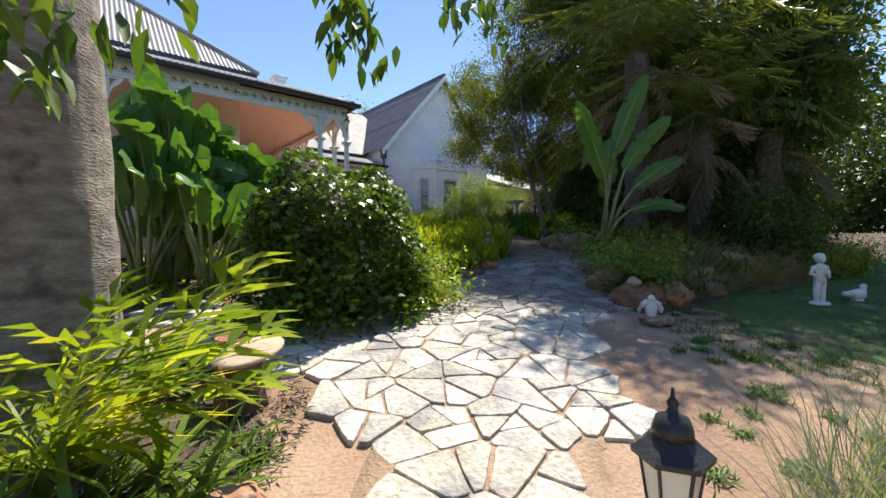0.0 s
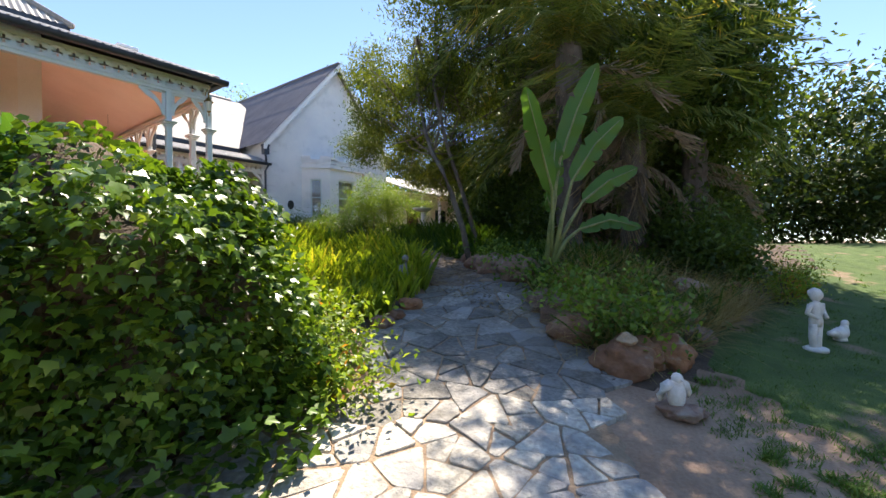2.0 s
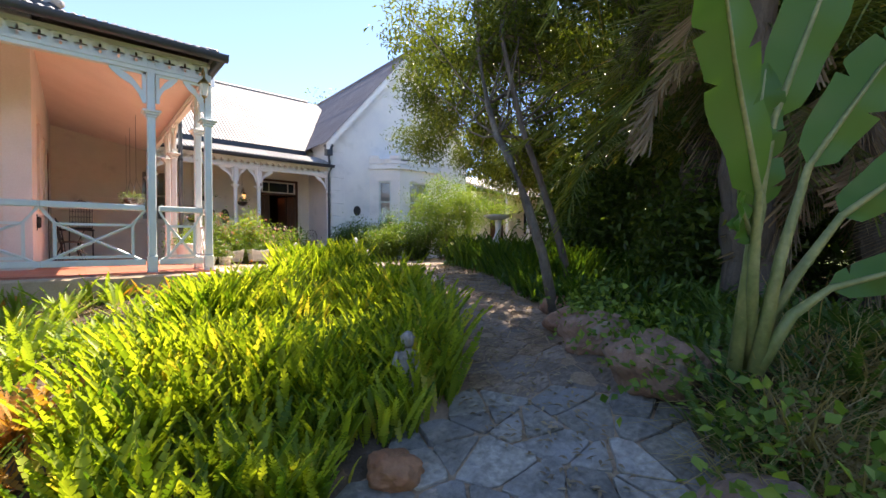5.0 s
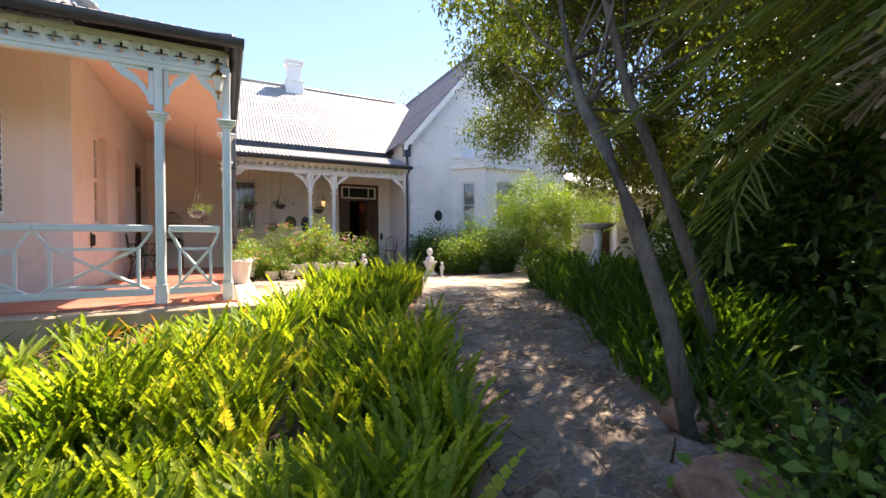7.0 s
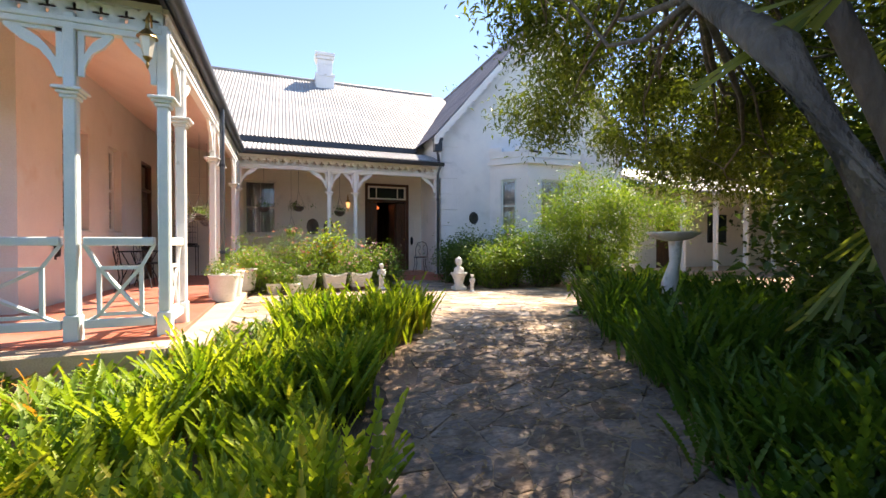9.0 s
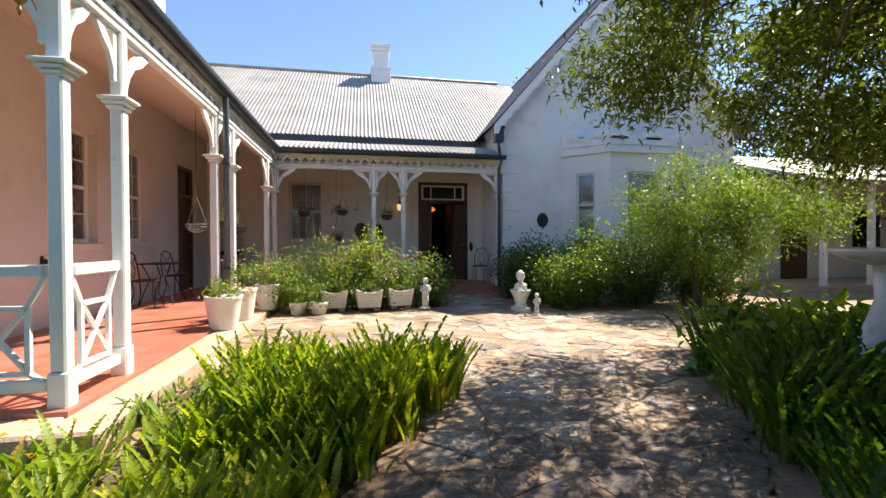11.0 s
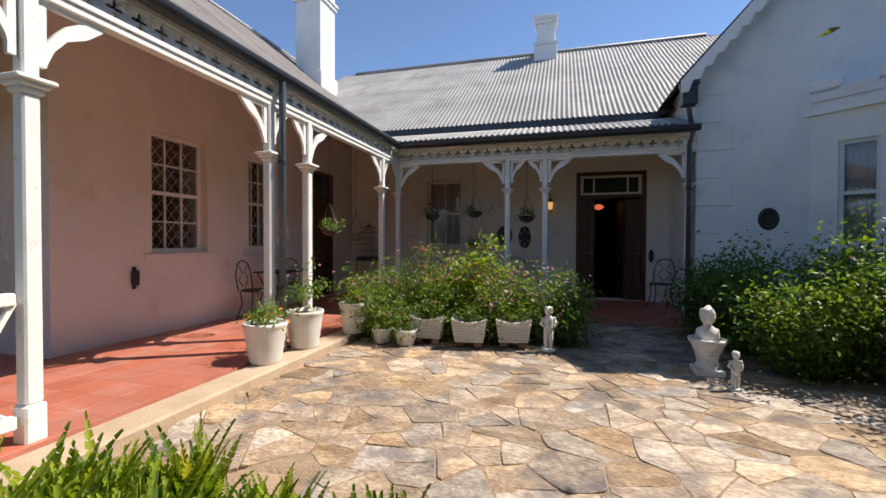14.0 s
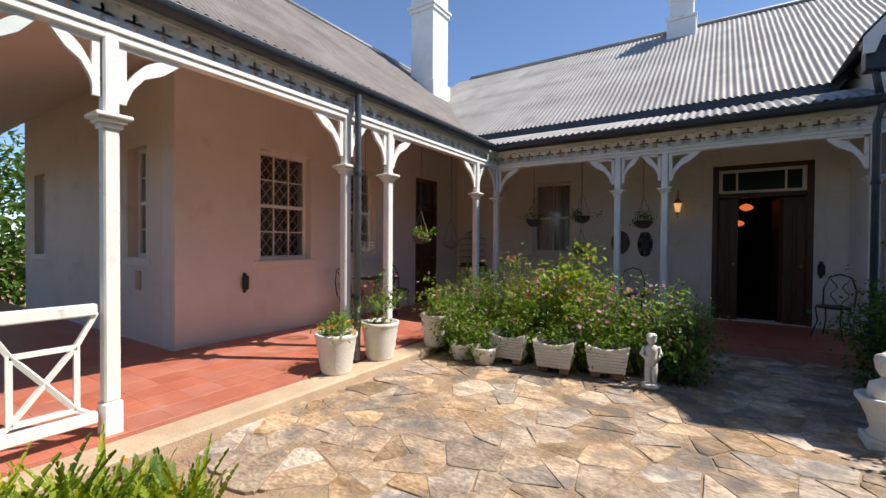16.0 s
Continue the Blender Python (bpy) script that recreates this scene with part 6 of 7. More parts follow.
for v in bm.verts:
    v.co += Vector((noise.noise(v.co * 9), noise.noise(v.co * 9 + Vector((4, 0, 0))), 0)) * 0.035
part("stand", bm, M_ROCK, sl)
bm = bmesh.new()
lathe(bm, [(0.005, 0.24), (0.12, 0.25), (0.195, 0.285), (0.20, 0.30), (0.12, 0.285), (0.04, 0.30), (0.005, 0.30)], 24)
for v in bm.verts:
    v.co.z += 0.25 * v.co.x
part("dish", bm, M_KERB, sl, smooth=True)

# garden lantern on a short post
lt = thing("garden_lantern", pose(1.97, 0.66, ground_z(1.97, 0.66) - 0.01), "black hexagonal garden lantern with frosted panes on a short post", "lantern")
zl = 0.725 - ground_z(1.97, 0.66)
bm = bmesh.new()
lathe(bm, [(0.05, -0.02), (0.05, 0.03), (0.02, 0.05), (0.02, zl - 0.24), (0.045, zl - 0.22), (0.05, zl - 0.20)], 12)
part("post", bm, M_IRON, lt)
bm = bmesh.new()
lathe(bm, [(0.102, zl - 0.015), (0.106, zl), (0.066, zl + 0.032), (0.054, zl + 0.045)], 6)
part("brim", bm, M_IRON, lt)
bm = bmesh.new()
lathe(bm, [(0.054, zl + 0.04), (0.052, zl + 0.066), (0.042, zl + 0.095), (0.018, zl + 0.105), (0.012, zl + 0.12), (0.016, zl + 0.135), (0.006, zl + 0.15), (0.004, zl + 0.175)], 16)
part("dome", bm, M_IRON, lt, smooth=True)
bm = bmesh.new()
lathe(bm, [(0.05, zl - 0.20), (0.078, zl - 0.02)], 6)
part("panes", bm, M_LAMPGLASS, lt, "frosted cream panes")
for k in range(6):
    a = k * math.tau / 6
    bm = bmesh.new()
    stick(bm, (0.052 * math.cos(a), 0.052 * math.sin(a), zl - 0.20), (0.081 * math.cos(a), 0.081 * math.sin(a), zl - 0.01), 0.005, 4)
    part("bar", bm, M_IRON, lt)


def figure(name, m, h, label, category, seed=0, stone=None):
    """A plain weathered garden figure on a base, as one mesh."""
    bm = bmesh.new()
    lathe(bm, [(0.17 * h, 0), (0.17 * h, 0.05 * h), (0.13 * h, 0.07 * h)], 12)
    for s in (-1, 1):
        tube(bm, [(s * 0.055 * h, 0, 0.05 * h), (s * 0.06 * h, 0.01 * h, 0.25 * h), (s * 0.05 * h, 0, 0.45 * h)], [0.045 * h, 0.055 * h, 0.065 * h], 9)
        tube(bm, [(s * 0.12 * h, 0, 0.76 * h), (s * 0.17 * h, 0.01 * h, 0.62 * h), (s * 0.09 * h, -0.10 * h, 0.55 * h)], [0.045 * h, 0.04 * h, 0.03 * h], 8)
    lathe(bm, [(0.09 * h, 0.40 * h), (0.115 * h, 0.48 * h), (0.10 * h, 0.58 * h), (0.12 * h, 0.70 * h), (0.10 * h, 0.78 * h), (0.045 * h, 0.81 * h), (0.045 * h, 0.84 * h)], 14, sy=0.75)
    blob(bm, (0, 0, 0.91 * h), (0.085 * h, 0.09 * h, 0.10 * h), 0.12, seed, 3, 3)
    blob(bm, (0, 0.02 * h, 0.95 * h), (0.09 * h, 0.09 * h, 0.07 * h), 0.35, seed + 3, 3, 4)
    ob = part(name, bm, stone or M_STATUE, smooth=True)
    ob.matrix_basis = m
    return tagged(ob, label, category)


def bird(m, size, label, wings=False):
    """A plain white stone bird facing -y: sitting, or upright with its wings half spread."""
    bm = bmesh.new()
    if wings:
        lathe(bm, [(0.36 * size, 0), (0.36 * size, 0.10 * size), (0.28 * size, 0.14 * size)], 12)
        blob(bm, (0, 0, 0.52 * size), (0.27 * size, 0.26 * size, 0.44 * size), 0.08, 2, 3)
        blob(bm, (0, -0.04 * size, 1.02 * size), (0.16 * size, 0.18 * size, 0.17 * size), 0.05, 3, 3)
        tube(bm, [(0, 0, 0.75 * size), (0, -0.03 * size, 1.0 * size)], [0.22 * size, 0.14 * size], 10)
        tube(bm, [(0, -0.18 * size, 1.02 * size), (0, -0.30 * size, 0.97 * size)], [0.05 * size, 0.01 * size], 6)
        for s in (-1, 1):
            tube(bm, [(s * 0.14 * size, 0.04 * size, 0.86 * size), (s * 0.36 * size, 0.06 * size, 0.74 * size), (s * 0.50 * size, 0.08 * size, 0.50 * size), (s * 0.52 * size, 0.08 * size, 0.34 * size)], [0.15 * size, 0.16 * size, 0.12 * size, 0.03 * size], 10)
    else:
        blob(bm, (0, 0, 0.36 * size), (0.30 * size, 0.58 * size, 0.32 * size), 0.1, 2, 3)
        blob(bm, (0, -0.42 * size, 0.82 * size), (0.16 * size, 0.19 * size, 0.17 * size), 0.05, 3, 3)
        tube(bm, [(0, -0.33 * size, 0.48 * size), (0, -0.42 * size, 0.8 * size)], [0.22 * size, 0.13 * size], 10)
        tube(bm, [(0, -0.56 * size, 0.82 * size), (0, -0.72 * size, 0.78 * size)], [0.05 * size, 0.01 * size], 6)
        tube(bm, [(0, 0.40 * size, 0.38 * size), (0, 0.70 * size, 0.40 * size), (0, 0.95 * size, 0.44 * size)], [0.24 * size, 0.16 * size, 0.12 * size], 8)
        lathe(bm, [(0.3 * size, 0), (0.26 * size, 0.15 * size)], 10)
    ob = part("bird_ornament", bm, M_STATUE, smooth=True)
    ob.matrix_basis = m
    return tagged(ob, label, "ornament")


figure("garden_statue", pose(6.93, 1.16, ground_z(6.93, 1.16), 0, 0, -40), 0.56, "white cast-stone statue of a child standing on the lawn", "statue")
bird(pose(7.52, 0.93, ground_z(7.52, 0.93) + 0.005, 0, 0, 60), 0.2, "white stone dove sitting on the lawn")
bird(pose(4.72, 1.98, ground_z(4.72, 1.98) + 0.02, 0, 0, -40), 0.20, "white stone bird with raised wings by the rockery", True)
rock(4.74, 1.95, 0.12, "flat brown stone under the bird ornament", 51, None, None, 0.4)
figure("garden_statue", pose(5.72, 5.06, ground_z(5.72, 5.06), 0, 0, -30), 0.46, "weathered grey figurine standing among the ferns", "statue", 3, M_GREYSTONE)
figure("garden_statue", pose(8.75, 14.40, 1.49, 0, 0, 20), 0.54, "white cast-stone figurine beside the planters", "statue", 5)
figure("garden_statue", pose(10.47, 13.52, 1.46, 0, 0, 10), 0.36, "small white cast-stone figurine before the roses", "statue", 6)
un = thing("garden_urn", pose(10.38, 14.02, 1.46) @ Matrix.Scale(0.78, 4), "white cast-stone urn on a square foot", "urn")
bm = bmesh.new()
lathe(bm, [(0.14, 0.08), (0.15, 0.12), (0.12, 0.16), (0.15, 0.28), (0.19, 0.38), (0.22, 0.43), (0.235, 0.45), (0.235, 0.48), (0.19, 0.48), (0.17, 0.40)], 20)
part("bowl", bm, M_STATUE, un, smooth=True)
part("foot", boxes((-0.17, 0.17, -0.17, 0.17, 0, 0.09), bevel=0.012), M_STATUE, un)
bust = bmesh.new()
lathe(bust, [(0.12, 0.0), (0.15, 0.07), (0.13, 0.17), (0.055, 0.21), (0.05, 0.24)], 16, sy=0.75)
blob(bust, (0, 0, 0.33), (0.085, 0.095, 0.11), 0.1, 5, 3, 3)
blob(bust, (0, 0.02, 0.37), (0.092, 0.095, 0.09), 0.35, 8, 3, 5)
tagged(part("bust", bust, M_STATUE, smooth=True), "white stone bust resting in the urn", "bust").matrix_basis = pose(10.38, 14.02, 1.46 + 0.43 * 0.78) @ Matrix.Scale(0.80, 4)
bb = thing("bird_bath", pose(11.18, 9.26, ground_z(11.18, 9.26)), "white stone bird bath on a curved pedestal among the ferns", "bird bath")
bm = bmesh.new()
tube(bm, [(-0.02, 0, -0.02), (-0.06, 0, 0.25), (-0.05, 0.0, 0.5), (0.03, 0, 0.75), (0.04, 0, 1.02)], [0.13, 0.115, 0.09, 0.06, 0.08], 14)
part("pedestal", bm, M_STATUE, bb, smooth=True)
bm = bmesh.new()
lathe(bm, [(0.08, 1.0), (0.2, 1.03), (0.29, 1.09), (0.30, 1.11), (0.27, 1.11), (0.18, 1.06), (0.05, 1.05)], 24)
part("basin", bm, M_STATUE, bb, smooth=True)
du = thing("garden_urn", pose(10.35, 8.45, ground_z(10.35, 8.45)) @ Matrix.Scale(0.8, 4), "dark weathered pot standing among the ferns", "urn")
bm = bmesh.new()
lathe(bm, [(0.10, 0.0), (0.15, 0.1), (0.17, 0.3), (0.13, 0.42), (0.10, 0.46), (0.14, 0.50), (0.12, 0.50)], 18)
part("body", bm, M_BARKDARK, du, smooth=True)

# ---- pots and planters ----
def plant_mass(parent, centres, spread, per, length, width, material, name="foliage", droop=0.1):
    return leaves(name, centres, spread, per, length, width, material, parent, droop)


def blossoms(name, centres, size, material, parent):
    """Small five-petalled flowers."""
    v, f = [(0, 0, 0)], []
    for k in range(5):
        a = k * math.tau / 5
        b, c = a - 0.5, a + 0.5
        v += [(0.6 * math.cos(b), 0.6 * math.sin(b), 0.1), (math.cos(a), math.sin(a), 0.22), (0.6 * math.cos(c), 0.6 * math.sin(c), 0.1)]
        f.append((0, 1 + 3 * k, 2 + 3 * k, 3 + 3 * k))
    n = len(centres)
    ob = new(name, scattered(name, v, f, turns(rng.uniform(0, 6.3, n), rng.normal(0.5, 0.5, n), rng.normal(0, 0.5, n)), centres, size * rng.uniform(0.7, 1.2, n)))
    ob.parent = parent
    return tagged(finish(ob, material), kind="stuff")


def round_pot(x, y, z, r, h, label, bloom=M_FLOWER, tall=0.35, leaf=M_SHRUB):
    t = thing("flower_pot", pose(x, y, z), label, "flower pot", "pots before the verandah")
    bm = bmesh.new()
    prof = [(r * 0.70, 0), (r * 0.74, 0.02)]
    for k in range(9):
        q = k / 8
        prof += [(r * (0.74 + 0.22 * q) + 0.006 * (k % 2), 0.03 + (h - 0.10) * q)]
    prof += [(r * 1.0, h - 0.05), (r * 1.04, h - 0.03), (r * 1.04, h), (r * 0.92, h), (r * 0.90, h - 0.05)]
    lathe(bm, prof, 28)
    part("pot", bm, M_POT, t, smooth=True)
    bm = bmesh.new()
    lathe(bm, [(r * 0.90, h - 0.06), (r * 0.88, h - 0.045), (r * 0.4, h - 0.03)], 16, wob=0.02)
    part("soil", bm, M_HUMUS, t)
    c = np.array([0, 0, h + tall * 0.4]) + rng.normal(size=(16, 3)) * np.array([r * 0.55, r * 0.55, tall * 0.3])
    plant_mass(t, c, 0.06, 26, 0.05, 0.5, leaf)
    k = rng.normal(size=(14, 3)) * np.array([r * 0.6, r * 0.6, tall * 0.25]) + np.array([0, 0, h + tall * 0.7])
    blossoms("blossom_spray", k, 0.022, bloom, t)
    return t


round_pot(5.93, 12.75, FZ - 0.025, 0.215, 0.42, "white ribbed flower pot with yellow marigolds at the verandah edge", M_ORANGE, 0.14)
round_pot(5.95, 13.42, FZ - 0.025, 0.215, 0.44, "white ribbed flower pot with pink flowers beside the downpipe", M_FLOWER, 0.5)
round_pot(6.12, 14.35, FZ - 0.025, 0.20, 0.42, "white flower pot with tall leafy plants", M_FLOWER, 0.5)
round_pot(6.95, 14.18, 1.5, 0.15, 0.20, "small pale flower pot with trailing plants", M_FLOWER, 0.3)
round_pot(6.62, 14.2, 1.5, 0.14, 0.20, "small pale flower pot with trailing plants", M_FLOWER, 0.3)


def basket_planter(x, y, turn, label):
    """A rectangular planter with a woven face and a dipped rim."""
    t = thing("planter", pose(x, y, 1.5, 0, 0, turn), label, "planter", "woven planters")
    w0, w1, d0, d1, h = 0.18, 0.225, 0.12, 0.15, 0.30
    bm = bmesh.new()
    nx = 10

    def top(q):
        return h - 0.05 * (1 - (2 * q - 1) ** 2)
    for s in (-1, 1):
        for e in (0, 0.02):
            rows = [[bm.verts.new((-w + 2 * w * i / nx, s * (d - e), z(i / nx))) for i in range(nx + 1)] for w, d, z in ((w0, d0, lambda q: 0.0), ((w0 + w1) / 2, (d0 + d1) / 2, lambda q: top(q) / 2), (w1, d1, top))]
            for a, b in zip(rows, rows[1:]):
                for i in range(nx):
                    bm.faces.new((a[i], a[i + 1], b[i + 1], b[i]))
        a, b, c, d = [bm.verts.new(p) for p in ((s * w0, -d0, 0), (s * w0, d0, 0), (s * w1, d1, h), (s * w1, -d1, h))]
        bm.faces.new((a, b, c, d))
    part("shell", bm, M_POT, t)
    part("base", boxes((-w0, w0, -d0, d0, 0.0, 0.02)), M_POT, t)
    bm = bmesh.new()
    for r in range(7):
        z = 0.03 + r * 0.034
        w, d = w0 + (w1 - w0) * z / h, d0 + (d1 - d0) * z / h
        pts = [(-w + 2 * w * i / 16, -d - 0.004 - 0.006 * ((i + r) % 2), z) for i in range(17)]
        tube(bm, pts, 0.011, 5)
    part("weave", bm, M_POT, t, "woven basket strands")
    bm = bmesh.new()
    tube(bm, [(-w1 + 2 * w1 * i / nx, -d1 - 0.003, top(i / nx)) for i in range(nx + 1)], 0.015, 6)
    part("rim", bm, M_POT, t)
    bm = bmesh.new()
    tube(bm, [(-w1 + 2 * w1 * i / nx, d1 + 0.003, top(i / nx)) for i in range(nx + 1)], 0.015, 6)
    part("rim", bm, M_POT, t)
    part("soil", boxes((-w1 + 0.03, w1 - 0.03, -d1 + 0.03, d1 - 0.03, 0.16, 0.22)), M_HUMUS, t)
    c = np.array([0, 0, h + 0.04]) + rng.normal(size=(14, 3)) * np.array([0.13, 0.07, 0.05])
    plant_mass(t, c, 0.05, 26, 0.05, 0.5, M_SHRUB)
    return t


for x, y, a in ((7.18, 14.42, 4), (7.76, 14.36, 8), (8.30, 14.50, 10)):
    basket_planter(x, y, a, "white woven-pattern planter with trailing green plants").location.z += 0.062
    for q in (-0.12, 0.12):
        bk = tagged(part("brick", boxes((-0.05, 0.05, -0.11, 0.11, 0, 0.065), bevel=0.005), M_ROCK), "red clay brick under a planter", "brick", "bricks under the planters")
        bk.matrix_basis = pose(x + q, y, 1.5, 0, 0, a)


def bush(name, places, label, leaf, length=0.055, width=0.45, per=120, bloom=None, blooms=0, stems=14, spread=0.11, category="bush"):
    """places: (x, y, radius, height). Stems, leaves and flowers from the ground up."""
    x0, y0 = places[0][0], places[0][1]
    t = thing(name, pose(0, 0, 0), label, category)
    bm = bmesh.new()
    cents, tops = [], []
    for x, y, r, h in places:
        z = ground_z(x, y)
        for k in range(stems):
            a, q = rng.uniform(0, math.tau), math.sqrt(rng.uniform(0, 1))
            hh = h * rng.uniform(0.65, 1.08) * (1 - 0.35 * q)
            end = (x + r * q * math.cos(a), y + r * q * math.sin(a), z + hh)
            limb(bm, wander((x + 0.2 * r * math.cos(a), y + 0.2 * r * math.sin(a), z - 0.03), end, 5, 0.05, k + x), 0.010, 0.003, 4)
            e = np.array(end)
            for q2 in (0.25, 0.5, 0.75, 1.0):
                cents.append(np.array([x, y, z]) * (1 - q2) + e * q2 + rng.normal(size=3) * 0.05)
            tops.append(e)
    tagged(part("stem_tangle", bm, M_BARKDARK, t), kind="stuff")
    leaves("foliage", np.array(cents), spread, per // 4, length, width, leaf, t, 0.2)
    if bloom:
        tp = np.array(tops)
        pick = tp[rng.integers(0, len(tp), blooms)] + rng.normal(size=(blooms, 3)) * 0.10
        blossoms("blossom_spray", pick, 0.030, bloom, t)
    return t


bush("flower_bush", [(6.3, 14.5, 0.3, 0.95), (6.2, 15.2, 0.3, 1.1)], "leafy bush with small pink flowers beside the pots", M_SHRUB, 0.06, 0.4, 130, M_FLOWER, 60)
bush("flower_bush", [(6.55, 14.75, 0.42, 1.05), (6.95, 14.95, 0.4, 1.42)], "feathery green bush behind the planters", M_SHRUB, 0.06, 0.3, 170, M_FLOWER, 60)
bush("flower_bush", [(7.45, 14.85, 0.4, 1.25), (7.75, 15.1, 0.35, 1.5)], "tall light green bush behind the planters", M_LIME, 0.08, 0.5, 130, M_FLOWER, 60)
bush("flower_bush", [(8.15, 14.95, 0.42, 1.15), (8.6, 14.95, 0.36, 1.2)], "leggy bush dotted with small pink flowers", M_SHRUB, 0.06, 0.5, 130, M_FLOWER, 130)
bush("flower_bush", [(8.95, 15.1, 0.3, 1.15), (9.0, 14.75, 0.22, 0.9)], "leggy bush dotted with small pink flowers near the door", M_SHRUBDARK, 0.06, 0.5, 110, M_FLOWER, 30)
bush("flower_bush", [(6.6, 14.35, 0.26, 0.6), (7.3, 14.6, 0.3, 0.85), (8.0, 14.65, 0.3, 0.9)], "low bush dotted with small pink flowers over the pots", M_SHRUB, 0.05, 0.5, 130, M_FLOWER, 60)
RB = "rose bush with dark leaves and a few pink blooms"
bush("rose_bush", [(11.2, 15.1, 0.5, 1.35), (10.9, 15.75, 0.42, 1.25), (11.4, 16.0, 0.5, 1.3)], RB, M_SHRUBDARK, 0.065, 0.55, 210, M_FLOWER, 4, 20, 0.14)
bush("rose_bush", [(11.35, 14.2, 0.55, 1.2), (11.95, 14.5, 0.6, 1.55)], RB, M_SHRUB, 0.065, 0.55, 220, M_FLOWER, 12, 22, 0.14)
bush("rose_bush", [(12.6, 14.2, 0.65, 1.6), (13.2, 14.6, 0.7, 1.65)], RB, M_SHRUBDARK, 0.065, 0.55, 230, M_FLOWER, 9, 24, 0.15)
bush("rose_bush", [(14.0, 14.3, 0.75, 1.6), (14.9, 14.6, 0.7, 1.5), (12.3, 15.4, 0.6, 1.5)], RB, M_SHRUBDARK, 0.065, 0.55, 220, M_BLOSSOM, 8, 22, 0.16)
# dark understorey below the trees
for pl, lab in (([(10.4, 6.6, 0.6, 1.5), (11.2, 7.1, 0.8, 1.9), (11.0, 5.9, 0.8, 2.0)], "dark evergreen shrub under the trees"), ([(12.4, 7.6, 0.9, 2.2), (13.6, 8.6, 0.9, 2.2), (12.6, 6.5, 0.9, 2.4)], "dark evergreen shrub under the trees"),
                ([(9.3, 4.6, 0.6, 1.4), (10.2, 4.6, 0.8, 1.8), (11.0, 4.2, 0.8, 2.0)], "dark evergreen shrub behind the palms"), ([(9.8, 2.5, 0.6, 1.2), (11.0, 2.2, 0.7, 1.4), (9.2, 2.1, 0.45, 0.8)], "dark evergreen shrub beside the lawn"),
                ([(12.8, 3.0, 0.8, 1.4), (14.0, 3.3, 0.8, 1.5), (15.4, 3.6, 0.8, 1.5)], "dark evergreen shrub beside the lawn")):
    bush("shrub", pl, lab, M_DARKTREE, 0.10, 0.45, 240, None, 0, 26, 0.24)
bush("shrub", [(9.5, 1.2, 0.3, 0.6), (8.9, 1.35, 0.3, 0.5)], "small yellowish shrub at the lawn edge", M_LIME, 0.06, 0.3, 120, None, 0, 12, 0.1)
bush("leafy_plant", [(11.0, 10.0, 0.35, 0.75), (11.6, 10.3, 0.35, 0.65), (12.2, 10.2, 0.4, 0.7)], "broad-leaved light green plant at the bed corner", M_LIME, 0.17, 0.6, 26, None, 0, 12, 0.12)

# ---- verandah things ----
def hanging_basket(x, y, top, z, label, planted=True, leaf=M_SHRUB):
    t = thing("hanging_basket", pose(x, y, z), label, "hanging basket", "hanging baskets on the verandah")
    bm = bmesh.new()
    for k in range(5):
        r, h = 0.15 * math.sin(radians(20 + k * 17.5)), -0.13 * math.cos(radians(20 + k * 17.5))
        tube(bm, [(r * math.cos(j * math.tau / 16), r * math.sin(j * math.tau / 16), h) for j in range(17)], 0.004, 4, False)
    for k in range(8):
        a = k * math.tau / 8
        tube(bm, [(0.15 * math.sin(radians(q)) * math.cos(a), 0.15 * math.sin(radians(q)) * math.sin(a), -0.13 * math.cos(radians(q))) for q in (0, 30, 60, 90)], 0.004, 4, False)
    part("wire_bowl", bm, M_WIRE, t)
    for k in range(3):
        a = k * math.tau / 3
        bm = bmesh.new()
        stick(bm, (0.15 * math.cos(a), 0.15 * math.sin(a), 0), (0, 0, 0.42), 0.004, 4)
        part("chain", bm, M_WIRE, t)
    bm = bmesh.new()
    stick(bm, (0, 0, 0.42), (0, 0, top - z), 0.004, 4)
    part("hook", bm, M_WIRE, t)
    if planted:
        bm = bmesh.new()
        lathe(bm, [(0.03, -0.125), (0.10, -0.09), (0.14, -0.02), (0.12, 0.0)], 14)
        part("moss", bm, M_HUMUS, t)
        plant_mass(t, np.array([0, 0, 0.05]) + rng.normal(size=(12, 3)) * np.array([0.12, 0.12, 0.05]), 0.05, 16, 0.05, 0.5, leaf)
    return t


HB, HW = "wire hanging basket planted with trailing greenery", "empty wire hanging basket on thin chains"
hanging_basket(5.2, 15.26, 4.70, 3.06, HB)
hanging_basket(5.2, 16.2, 4.70, 2.98, HW, False)
hanging_basket(5.2, 13.95, 4.70, 2.95, HW, False)
hanging_basket(6.32, 17.4, 4.72, 3.40, HB, True, M_SHRUBDARK)
hanging_basket(7.18, 17.6, 4.75, 3.46, HB, True, M_SHRUBDARK)
hanging_basket(7.0, 18.2, 4.90, 2.82, HB, True, M_SHRUBDARK)
hanging_basket(8.24, 17.4, 4.68, 3.34, HB, True, M_SHRUBDARK)


